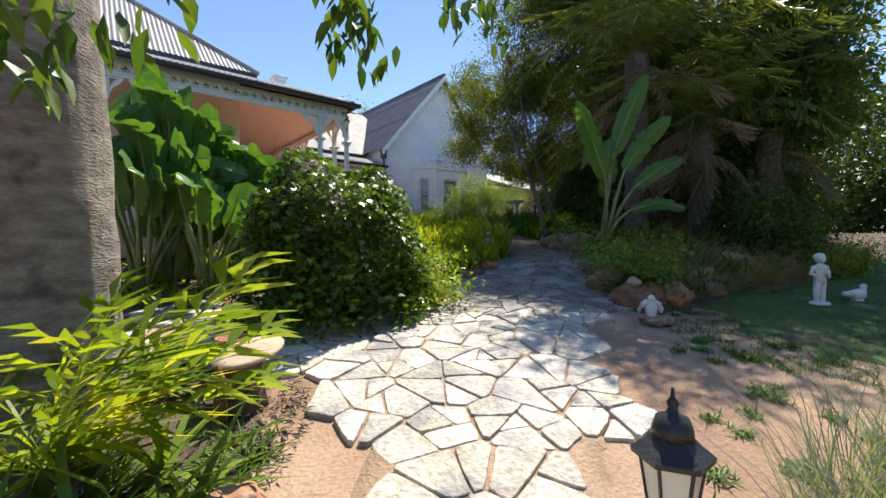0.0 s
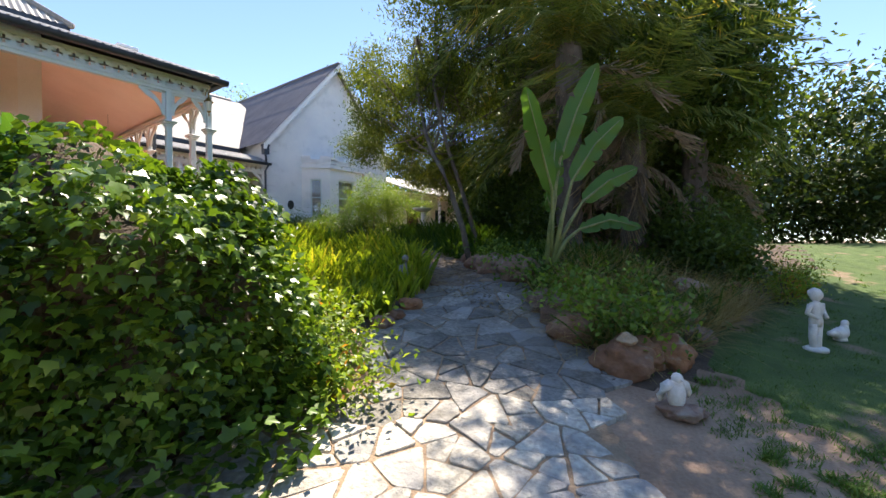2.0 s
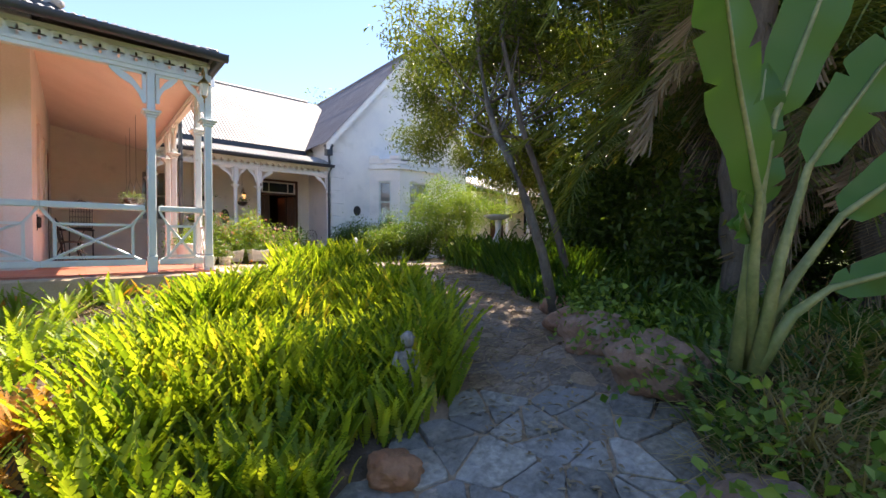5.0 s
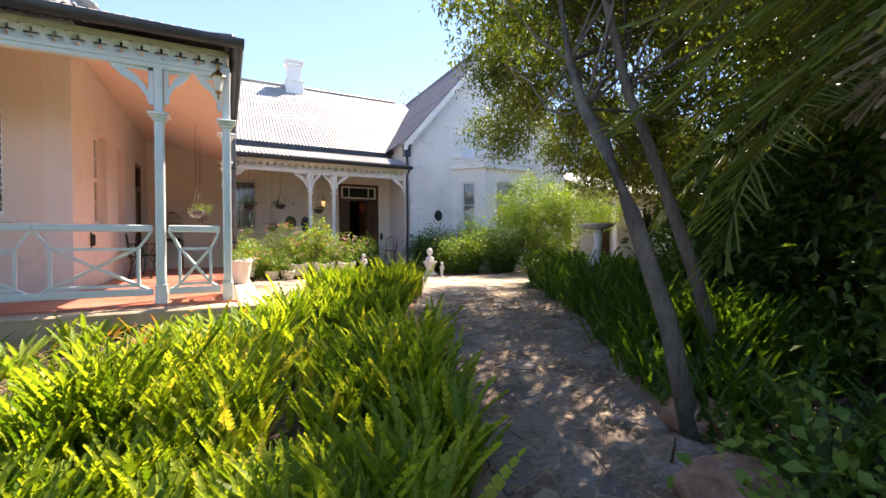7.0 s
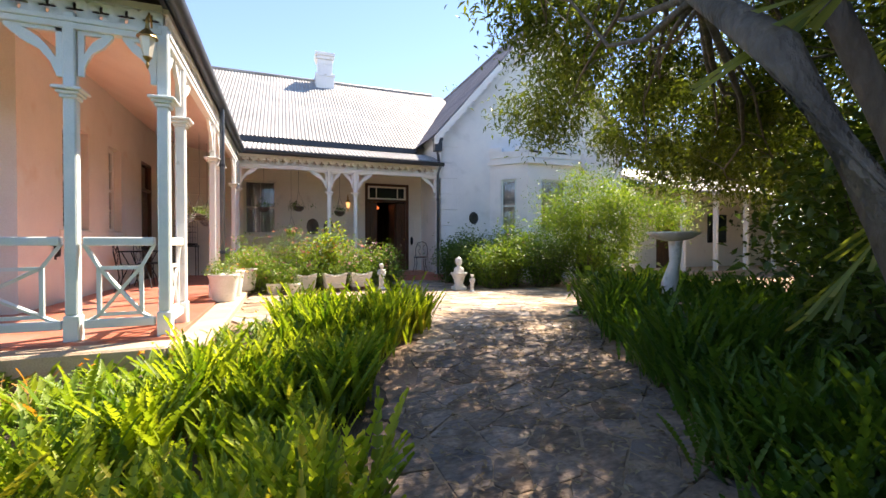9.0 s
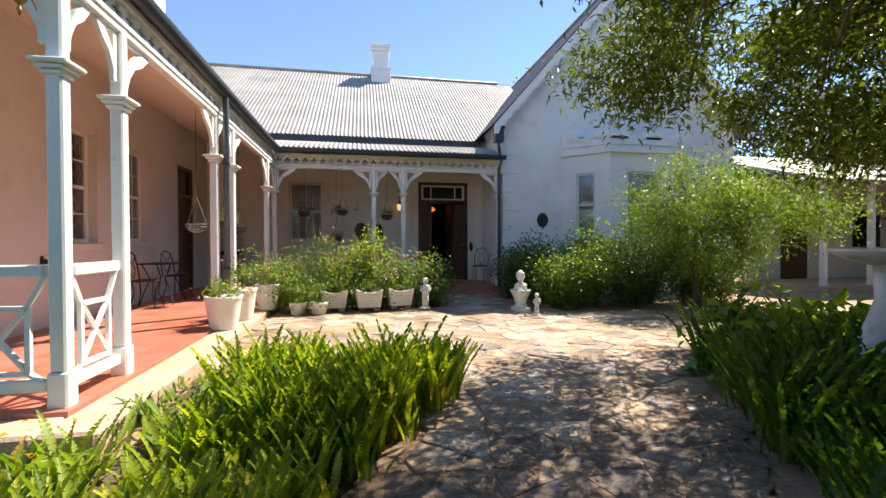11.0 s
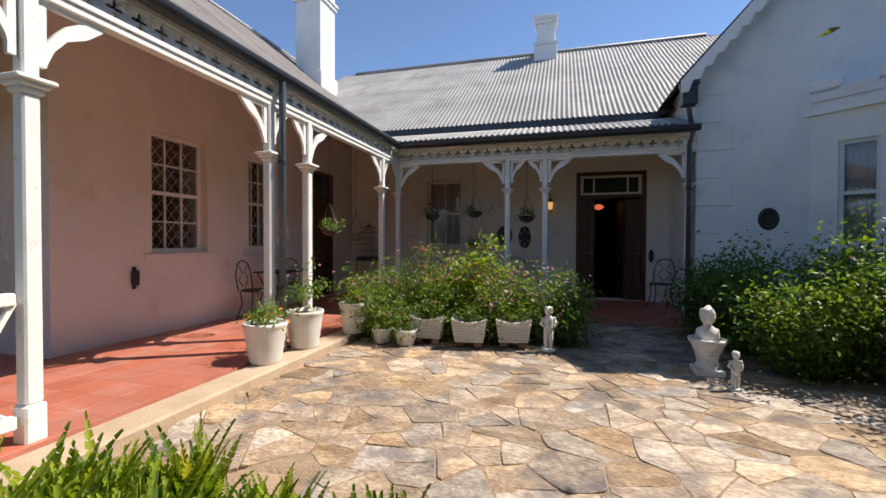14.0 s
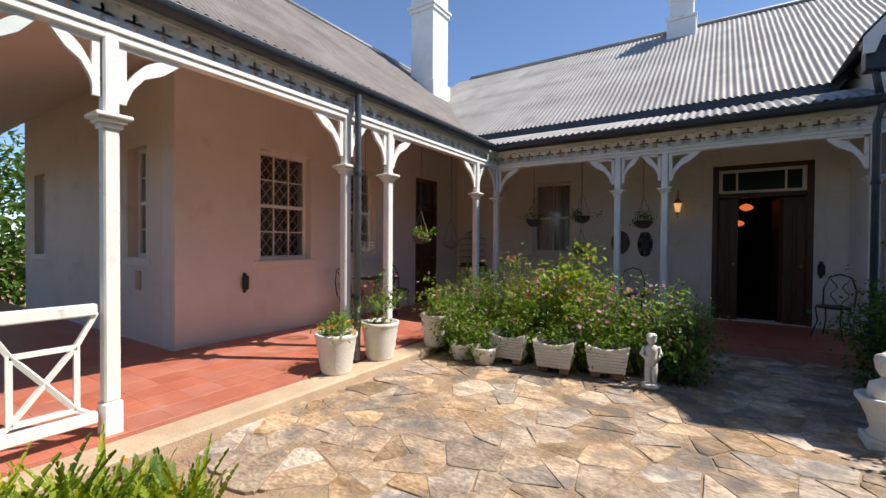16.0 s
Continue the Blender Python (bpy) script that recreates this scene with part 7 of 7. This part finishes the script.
def lantern(x, y, z, label, glow):
    t = thing("wall_lantern", pose(x, y, z), label, "lantern")
    bm = bmesh.new()
    lathe(bm, [(0.035, 0.0), (0.065, 0.17)], 6)
    part("glass", bm, glow, t)
    bm = bmesh.new()
    lathe(bm, [(0.085, 0.17), (0.08, 0.18), (0.03, 0.24), (0.02, 0.25), (0.012, 0.30), (0.018, 0.32), (0.005, 0.36)], 12)
    part("cap", bm, M_BRASS, t)
    bm = bmesh.new()
    lathe(bm, [(0.005, -0.10), (0.014, -0.07), (0.008, -0.04), (0.038, 0.0)], 12)
    part("finial", bm, M_BRASS, t)
    bm = bmesh.new()
    tube(bm, [(0, 0, 0.34), (0.0, 0.06, 0.42), (0, 0.13, 0.36), (0, 0.16, 0.26)], 0.008, 6)
    part("arm", bm, M_BRASS, t)
    return t


lantern(5.66, 9.93, 4.12, "brass lantern with clear panes hanging at the verandah corner", M_LAMPGLASS)
lantern(8.65, BY - 0.18, 3.55, "small black wall lantern with a warm light", glowing("lantern_glow", (1.0, 0.55, 0.22), 0.5))


def wall_disc(m, rx, rz, label, category, material, petals=0):
    """A round or oval wall ornament facing -y of m."""
    t = thing("wall_ornament", m, label, category)
    bm = bmesh.new()
    n = 32
    for r0, r1, y0, y1 in ((0.0, 0.62, -0.010, -0.014), (0.62, 0.80, -0.014, -0.030), (0.80, 1.0, -0.030, -0.012)):
        a = [bm.verts.new((rx * r0 * math.cos(k * math.tau / n), y0, rz * r0 * math.sin(k * math.tau / n))) for k in range(n)] if r0 else None
        q = [1 + (0.10 * math.cos(petals * k * math.tau / n) if petals else 0) for k in range(n)]
        b = [bm.verts.new((rx * r1 * q[k] * math.cos(k * math.tau / n), y1, rz * r1 * q[k] * math.sin(k * math.tau / n))) for k in range(n)]
        if a is None:
            bm.faces.new(b)
        else:
            for k in range(n):
                bm.faces.new((a[k], b[k], b[(k + 1) % n], a[(k + 1) % n]))
    part("face", bm, material, t)
    bm = bmesh.new()
    tube(bm, [(rx * math.cos(k * math.tau / n), -0.006, rz * math.sin(k * math.tau / n)) for k in range(n + 1)], 0.010, 6, False)
    part("rim", bm, material, t)
    return t


wall_disc(pose(7.62, BY, 2.98), 0.17, 0.23, "dark oval metal plaque on the cream wall", "plaque", M_BARKDARK)
wall_disc(pose(8.08, BY, 2.95), 0.13, 0.24, "dark ornate metal plaque on the cream wall", "plaque", M_IRON, 6)
wall_disc(pose(12.08, GYW, 3.22), 0.14, 0.17, "black round plaque on the white gable wall", "plaque", M_IRON)


def wall_box(m, label):
    t = thing("wall_light", m, label, "wall light", "small wall lights")
    part("housing", boxes((-0.045, 0.045, -0.06, 0, -0.10, 0.10), bevel=0.02), M_IRON, t)
    part("bracket", boxes((-0.025, 0.025, -0.012, 0.0, -0.14, 0.14), bevel=0.004), M_IRON, t)
    return t


EAST = Matrix(((0, -1, 0, 0), (1, 0, 0, 0), (0, 0, 1, 0), (0, 0, 0, 1)))
wall_box(Matrix.Translation((SX, 13.08, 2.37)) @ EAST, "small black wall light beside the window")
wall_box(pose(10.72, BY, 2.55), "small black wall light beside the front door")
t = thing("wall_sign", pose(2.75, SY, 2.42), "small tan ceramic tile on the pink wall", "tile")
part("tile", boxes((-0.07, 0.07, -0.02, 0, -0.13, 0.13), bevel=0.006), M_KERB, t)


def iron_chair(x, y, turn, label="black wrought-iron garden chair with a scrolled back"):
    t = thing("garden_chair", pose(x, y, FZ - 0.004, 0, 0, turn), label, "chair", "chairs on the verandah")
    bm = bmesh.new()
    lathe(bm, [(0.19, 0.44), (0.20, 0.455), (0.19, 0.47)], 20)
    part("seat", bm, M_IRON, t)
    for sx in (-1, 1):
        for sy in (-1, 1):
            bm = bmesh.new()
            tube(bm, [(sx * 0.15, sy * 0.15, 0.45), (sx * 0.13, sy * 0.13, 0.25), (sx * 0.19, sy * 0.19, 0.0)], 0.010, 6)
            part("leg", bm, M_IRON, t)
    bm = bmesh.new()
    tube(bm, [(-0.18, 0.16, 0.45), (-0.19, 0.20, 0.7), (-0.13, 0.22, 0.88), (0, 0.23, 0.93), (0.13, 0.22, 0.88), (0.19, 0.20, 0.7), (0.18, 0.16, 0.45)], 0.011, 6)
    for s in (-1, 1):
        tube(bm, [(s * (0.03 + 0.08 * math.sin(k * 0.6) ** 2), 0.19 + 0.02 * k / 8, 0.50 + 0.045 * k) for k in range(9)], 0.007, 5)
    part("backrest", bm, M_IRON, t)
    return t


iron_chair(4.15, 14.75, 95)
iron_chair(4.15, 15.95, 80)
iron_chair(8.05, 17.7, 10)
iron_chair(10.72, 17.9, -30)
tb = thing("garden_table", pose(4.15, 15.35, FZ - 0.004), "black wrought-iron table on curled legs", "table")
part("tabletop", boxes((-0.28, 0.28, -0.32, 0.32, 0.70, 0.725), bevel=0.01), M_IRON, tb)
for s in (-1, 1):
    for q in (-1, 1):
        bm = bmesh.new()
        tube(bm, [(s * 0.22, q * 0.26, 0.70), (s * 0.12, q * 0.2, 0.45), (s * 0.22, q * 0.22, 0.2), (s * 0.26, q * 0.28, 0.0)], 0.011, 6)
        part("leg", bm, M_IRON, tb)


def cage(x, y, z, label):
    t = thing("bird_cage", pose(x, y, z), label, "bird cage")
    w, d, h = 0.24, 0.18, 0.62
    part("tray", boxes((-w, w, -d, d, 0, 0.05), bevel=0.008), M_IRON, t)
    bm = bmesh.new()
    for k in range(9):
        q = -w + 2 * w * k / 8
        for s in (-1, 1):
            tube(bm, [(q, s * d, 0.05), (q, s * d, h), (q * 0.6, s * d * 0.5, h + 0.14), (0, 0, h + 0.2)], 0.004, 4)
    for k in range(5):
        z2 = 0.05 + h * k / 4.2
        tube(bm, [(-w, -d, z2), (w, -d, z2), (w, d, z2), (-w, d, z2), (-w, -d, z2)], 0.004, 4)
    part("bars", bm, M_WIRE, t)
    bm = bmesh.new()
    tube(bm, [(0.03 * math.cos(k * 0.8), 0, h + 0.22 + 0.03 * math.sin(k * 0.8)) for k in range(9)], 0.005, 4)
    part("ring", bm, M_WIRE, t)
    return t


st = thing("plant_stand", pose(4.35, BY - 0.3, FZ - 0.004), "dark metal stand by the corner wall", "stand")
part("shelf", boxes((-0.28, 0.28, -0.2, 0.2, 0.78, 0.82), bevel=0.006), M_IRON, st)
for s in (-1, 1):
    for q in (-1, 1):
        bm = bmesh.new()
        stick(bm, (s * 0.25, q * 0.17, 0), (s * 0.25, q * 0.17, 0.78), 0.012)
        part("leg", bm, M_IRON, st)
cage(4.35, BY - 0.3, FZ + 0.82, "domed wire bird cage on a metal stand")

fp = thing("garden_pot", pose(9.80, 7.88, ground_z(9.80, 7.88) - 0.01), "weathered brown clay pot standing among the shade ferns", "pot")
bm = bmesh.new()
lathe(bm, [(0.005, 0.0), (0.09, 0.0), (0.135, 0.16), (0.13, 0.30), (0.105, 0.37), (0.13, 0.43), (0.115, 0.435), (0.09, 0.37), (0.005, 0.34)], 20)
part("body", bm, M_BARKMID, fp, smooth=True)
bm = bmesh.new()
lathe(bm, [(0.122, 0.425), (0.140, 0.432), (0.140, 0.452), (0.122, 0.456), (0.112, 0.44)], 20)
part("rim", bm, M_BARKMID, fp, smooth=True)

# ---- outbuilding across the lawn ----
ob_ = thing("outbuilding", pose(18.6, 15.4, 1.5), "pale plastered outbuilding with a white-posted verandah", "outbuilding")
part("wall", boxes((0, 7.5, 1.9, 2.2, 0, 3.0)), M_CREAM, ob_)
bm = bmesh.new()
prism(bm, [(-0.4, 2.55), (7.9, 2.55), (7.9, 2.63), (-0.4, 2.63)], -0.4, 4.5)
for v in bm.verts:
    v.co.z += 0.32 * (v.co.y + 0.4)
part("roof", bm, M_ROOF, ob_)
part("floor_slab", boxes((-0.2, 7.7, -0.3, 1.9, -0.1, 0.08)), M_KERB, ob_)
for k in range(6):
    part("post", boxes((k * 1.45, k * 1.45 + 0.12, -0.06, 0.06, 0.08, 2.7), bevel=0.01), M_WHITE, ob_)
part("door", boxes((1.0, 1.9, 1.86, 1.9, 0.08, 2.1)), M_DARKWOOD, ob_)
part("window", boxes((3.6, 4.6, 1.86, 1.9, 1.0, 2.1)), M_GLASS, ob_)

# ---- paving ----
PAVE = [(1.1, -0.4), (1.6, 0.4), (2.25, 0.92), (2.8, 1.29), (3.14, 1.53), (3.9, 1.92), (4.55, 2.30), (5.15, 2.72), (5.76, 3.2), (6.3, 3.75), (6.75, 4.3), (7.25, 4.98), (7.7, 5.5), (8.05, 5.95), (8.6, 6.9), (9.38, 8.1), (9.83, 9.2), (10.15, 10.2), (10.86, 10.66), (12.2, 11.4), (13.6, 12.2), (16.5, 12.6), (16.5, 13.6), (11.6, 13.75), (10.7, 14.1), (10.55, 16.68), (9.25, 16.68), (9.15, 14.9), (8.6, 14.75), (6.4, 14.5), (6.18, 14.0), (6.18, 10.95), (6.7, 11.0), (7.3, 11.0), (8.05, 10.8), (8.5, 10.4), (8.1, 9.3), (7.32, 7.65), (7.1, 6.65), (6.8, 5.72), (6.15, 4.95), (5.55, 4.62), (5.0, 4.48), (4.6, 4.3), (4.2, 3.9), (3.4, 3.7), (2.2, 4.0), (1.9, 5.2), (1.5, 6.0), (0.8, 5.6), (1.3, 4.6), (1.5, 3.7), (1.85, 3.3), (1.8, 2.6), (1.75, 2.05), (1.3, 1.5), (0.6, 0.5), (0.1, -0.5)]
gx, gy = np.meshgrid(np.arange(-0.5, 17, 0.07), np.arange(-0.7, 17, 0.07))
ok = inside(PAVE, gx, gy)[:-1, :-1]
pav = patch("pavement", gx, gy, ok, 0.004 + 0.004 * np.sin(gx * 9 + gy * 3) * np.sin(gy * 11), M_MORTAR, "sandy mortar bed of the crazy paving", "pavement")


def clip_half(poly, p, n):
    """Keeps the side of the line through p with normal n that n points away from."""
    out = []
    for a, b in zip(poly, poly[1:] + poly[:1]):
        da, db = (a[0] - p[0]) * n[0] + (a[1] - p[1]) * n[1], (b[0] - p[0]) * n[0] + (b[1] - p[1]) * n[1]
        if da <= 0:
            out.append(a)
        if (da < 0 < db) or (db < 0 < da):
            t = da / (da - db)
            out.append((a[0] + (b[0] - a[0]) * t, a[1] + (b[1] - a[1]) * t))
    return out


seeds, radii_ = [], []
grid = {}
for _ in range(42000):
    x, y = random.uniform(-0.8, 17.0), random.uniform(-1.0, 17.0)
    r_ = random.choice((0.14, 0.18, 0.23))
    cx, cy = int(x // 0.5), int(y // 0.5)
    if all((x - seeds[j][0]) ** 2 + (y - seeds[j][1]) ** 2 > (r_ + radii_[j]) ** 2 for ax in (-1, 0, 1) for ay in (-1, 0, 1) for j in grid.get((cx + ax, cy + ay), ())):
        grid.setdefault((cx, cy), []).append(len(seeds))
        seeds.append((x, y))
        radii_.append(r_)
S_ = np.array(seeds)
inn = inside(PAVE, S_[:, 0], S_[:, 1])
near = np.any([inside(PAVE, S_[:, 0] + a, S_[:, 1] + b) for a, b in ((0.16, 0), (-0.16, 0), (0, 0.16), (0, -0.16))], axis=0)
inn |= near & (S_[:, 0] + S_[:, 1] > 7.0) & (S_[:, 1] < 10.5) & (S_[:, 0] > 4.5)


def cell(k):
    x, y = seeds[k]
    poly = [(x - 0.9, y - 0.9), (x + 0.9, y - 0.9), (x + 0.9, y + 0.9), (x - 0.9, y + 0.9)]
    d = np.hypot(S_[:, 0] - x, S_[:, 1] - y)
    for j in np.argsort(d)[1:20]:
        nx_, ny_ = (S_[j, 0] - x) / d[j], (S_[j, 1] - y) / d[j]
        poly = clip_half(poly, (x + nx_ * d[j] / 2, y + ny_ * d[j] / 2), (nx_, ny_))
        if len(poly) < 3:
            return None
    return poly


def area(poly):
    return 0.5 * sum(a[0] * b[1] - b[0] * a[1] for a, b in zip(poly, poly[1:] + poly[:1]))


def broken(poly, low, high):
    """Breaks a slab across its length until its pieces are small enough."""
    if area(poly) < random.uniform(low, high):
        return [poly]
    a, b = max(((p, q) for p in poly for q in poly), key=lambda e: math.dist(e[0], e[1]))
    t = random.uniform(0.40, 0.60)
    ang = math.atan2(b[1] - a[1], b[0] - a[0]) + random.uniform(-0.28, 0.28)
    p, n = (a[0] + (b[0] - a[0]) * t, a[1] + (b[1] - a[1]) * t), (math.cos(ang), math.sin(ang))
    two = [clip_half(poly, p, n), clip_half(poly, p, (-n[0], -n[1]))]
    return [q for half in two if len(half) > 2 and area(half) > 0.003 for q in broken(half, low, high)]


def flag(poly, path):
    """One slab: the outline drawn in by the joint, knocked corners, uneven edges, a worn top."""
    for a, b in list(zip(poly, poly[1:] + poly[:1])):
        ln = math.dist(a, b)
        if ln < 0.004:
            continue
        n = ((b[1] - a[1]) / ln, (a[0] - b[0]) / ln)
        gap = random.uniform(0.004, 0.012) if path else random.uniform(0.003, 0.008)
        poly = clip_half(poly, (a[0] - n[0] * gap, a[1] - n[1] * gap), n)
        if len(poly) < 3:
            return None
    x, y = sum(p[0] for p in poly) / len(poly), sum(p[1] for p in poly) / len(poly)
    pts = []
    for a, b in zip(poly, poly[1:] + poly[:1]):
        ln = math.dist(a, b)
        if ln < 0.02:
            continue
        c0, c1 = random.uniform(0.03, 0.12), random.uniform(0.03, 0.12)
        pts.append((a[0] + (b[0] - a[0]) * c0, a[1] + (b[1] - a[1]) * c0))
        if ln > 0.12:
            w, u = random.uniform(-0.010, 0.006), random.uniform(0.35, 0.65)
            pts.append((a[0] + (b[0] - a[0]) * u - (b[1] - a[1]) / ln * w, a[1] + (b[1] - a[1]) * u + (b[0] - a[0]) / ln * w))
        pts.append((b[0] + (a[0] - b[0]) * c1, b[1] + (a[1] - b[1]) * c1))
    if len(pts) < 5:
        return None
    h = random.uniform(0.008, 0.022) if path else random.uniform(0.006, 0.012)
    tx, ty = random.uniform(-0.025, 0.025), random.uniform(-0.025, 0.025)
    n = len(pts)
    rings = []
    for inset, dz in ((0.0, -0.03), (0.0, h - 0.004), (0.03, h)):
        rings.append([(px_ + (x - px_) * inset, py_ + (y - py_) * inset, ground_z(px_, py_) + dz + (px_ - x) * tx + (py_ - y) * ty) for px_, py_ in pts])
    v = [q for r in rings for q in r]
    f = [tuple(range(2 * n, 3 * n))]
    for r in (0, 1):
        f += [(r * n + e, r * n + (e + 1) % n, (r + 1) * n + (e + 1) % n, (r + 1) * n + e) for e in range(n)]
    return v, f


# shade flags: earth stain plus painted tree shade; path flags greyed for shade
STONES = {"start": (M_SLATECREAM, M_CREAMJOIN), "path": (M_SLATE, M_GREYJOIN), "shade": (M_SLATELITTERSHADE, M_LITTERSHADEJOIN), "court": (M_SLATETAN, M_SLATEJOIN)}
joined = {key: ([], []) for key in STONES}
single = {key: 0 for key in STONES}
for k in np.nonzero(inn)[0]:
    base_poly = cell(int(k))
    if base_poly is None:
        continue
    sx, sy = seeds[k]
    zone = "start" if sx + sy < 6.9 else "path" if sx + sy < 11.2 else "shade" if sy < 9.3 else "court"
    for piece in broken(base_poly, *((0.07, 0.18) if zone == "court" else (0.035, 0.10) if zone == "start" else (0.05, 0.11))):
        made = flag(piece, zone in ("start", "path"))
        if made is None:
            continue
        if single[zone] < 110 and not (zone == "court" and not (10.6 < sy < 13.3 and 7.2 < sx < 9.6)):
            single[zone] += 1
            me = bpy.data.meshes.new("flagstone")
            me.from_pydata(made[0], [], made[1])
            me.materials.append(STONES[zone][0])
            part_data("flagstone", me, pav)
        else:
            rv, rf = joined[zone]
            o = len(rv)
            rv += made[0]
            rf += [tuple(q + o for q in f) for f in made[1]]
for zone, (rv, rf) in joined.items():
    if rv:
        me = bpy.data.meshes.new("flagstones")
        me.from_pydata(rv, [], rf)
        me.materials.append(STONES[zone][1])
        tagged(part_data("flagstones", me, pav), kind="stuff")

# fallen leaves on the path
x, y = sprinkle([(5.6, 3.4), (7.0, 4.9), (8.3, 6.2), (9.4, 7.8), (10.3, 9.6), (8.8, 10.2), (7.6, 8.6), (7.2, 6.6), (6.0, 5.1)], 260)
n = len(x)
lt_ = finish(new("fallen_leaves", scattered("fallen_leaves", *LEAF, turns(rng.uniform(0, 6.3, n), rng.normal(0, 0.2, n), rng.normal(0, 0.2, n)), np.stack([x, y, terrain(x, y) + 0.03], -1), np.stack([np.full(n, 0.018), np.full(n, 0.05), np.full(n, 0.05)], -1))), M_DEADPALM)
tagged(lt_, "scattered brown fallen leaves on the shaded path", "leaf litter", kind="stuff")

# ---- verandah tiles ----
TILE = mesh_of(boxes((-0.1493, 0.1493, -0.1493, 0.1493, -0.02, 0.0), bevel=0.0012), "tile", M_REDFLOOR)
for i in range(7):
    for j in range(28):
        x, y = VX + 0.10 - 0.15 - i * 0.30, VY - 0.12 + 0.15 + j * 0.30
        if x - 0.15 < SX and y > SY - 0.15:
            continue
        part_data("tile", TILE, floor, pose(x, y, FZ))
rest = bmesh.new()
for i in range(7, 33):
    for j in range(7):
        x, y = VX - 0.05 - i * 0.30, VY + 0.03 + j * 0.30
        if x > -4.1 and y < SY - 0.1:
            box(rest, x - 0.1493, x + 0.1493, y - 0.1493, y + 0.1493, FZ - 0.02, FZ)
for i in range(17):
    for j in range(6):
        x, y = VX + 0.25 + i * 0.30, VB - 0.10 + j * 0.30
        if x < GXW - 0.1 and y < BY - 0.1:
            box(rest, x - 0.1493, x + 0.1493, y - 0.1493, y + 0.1493, FZ - 0.02, FZ)
tagged(part("tiles", rest, M_REDFLOOR, floor), kind="stuff")
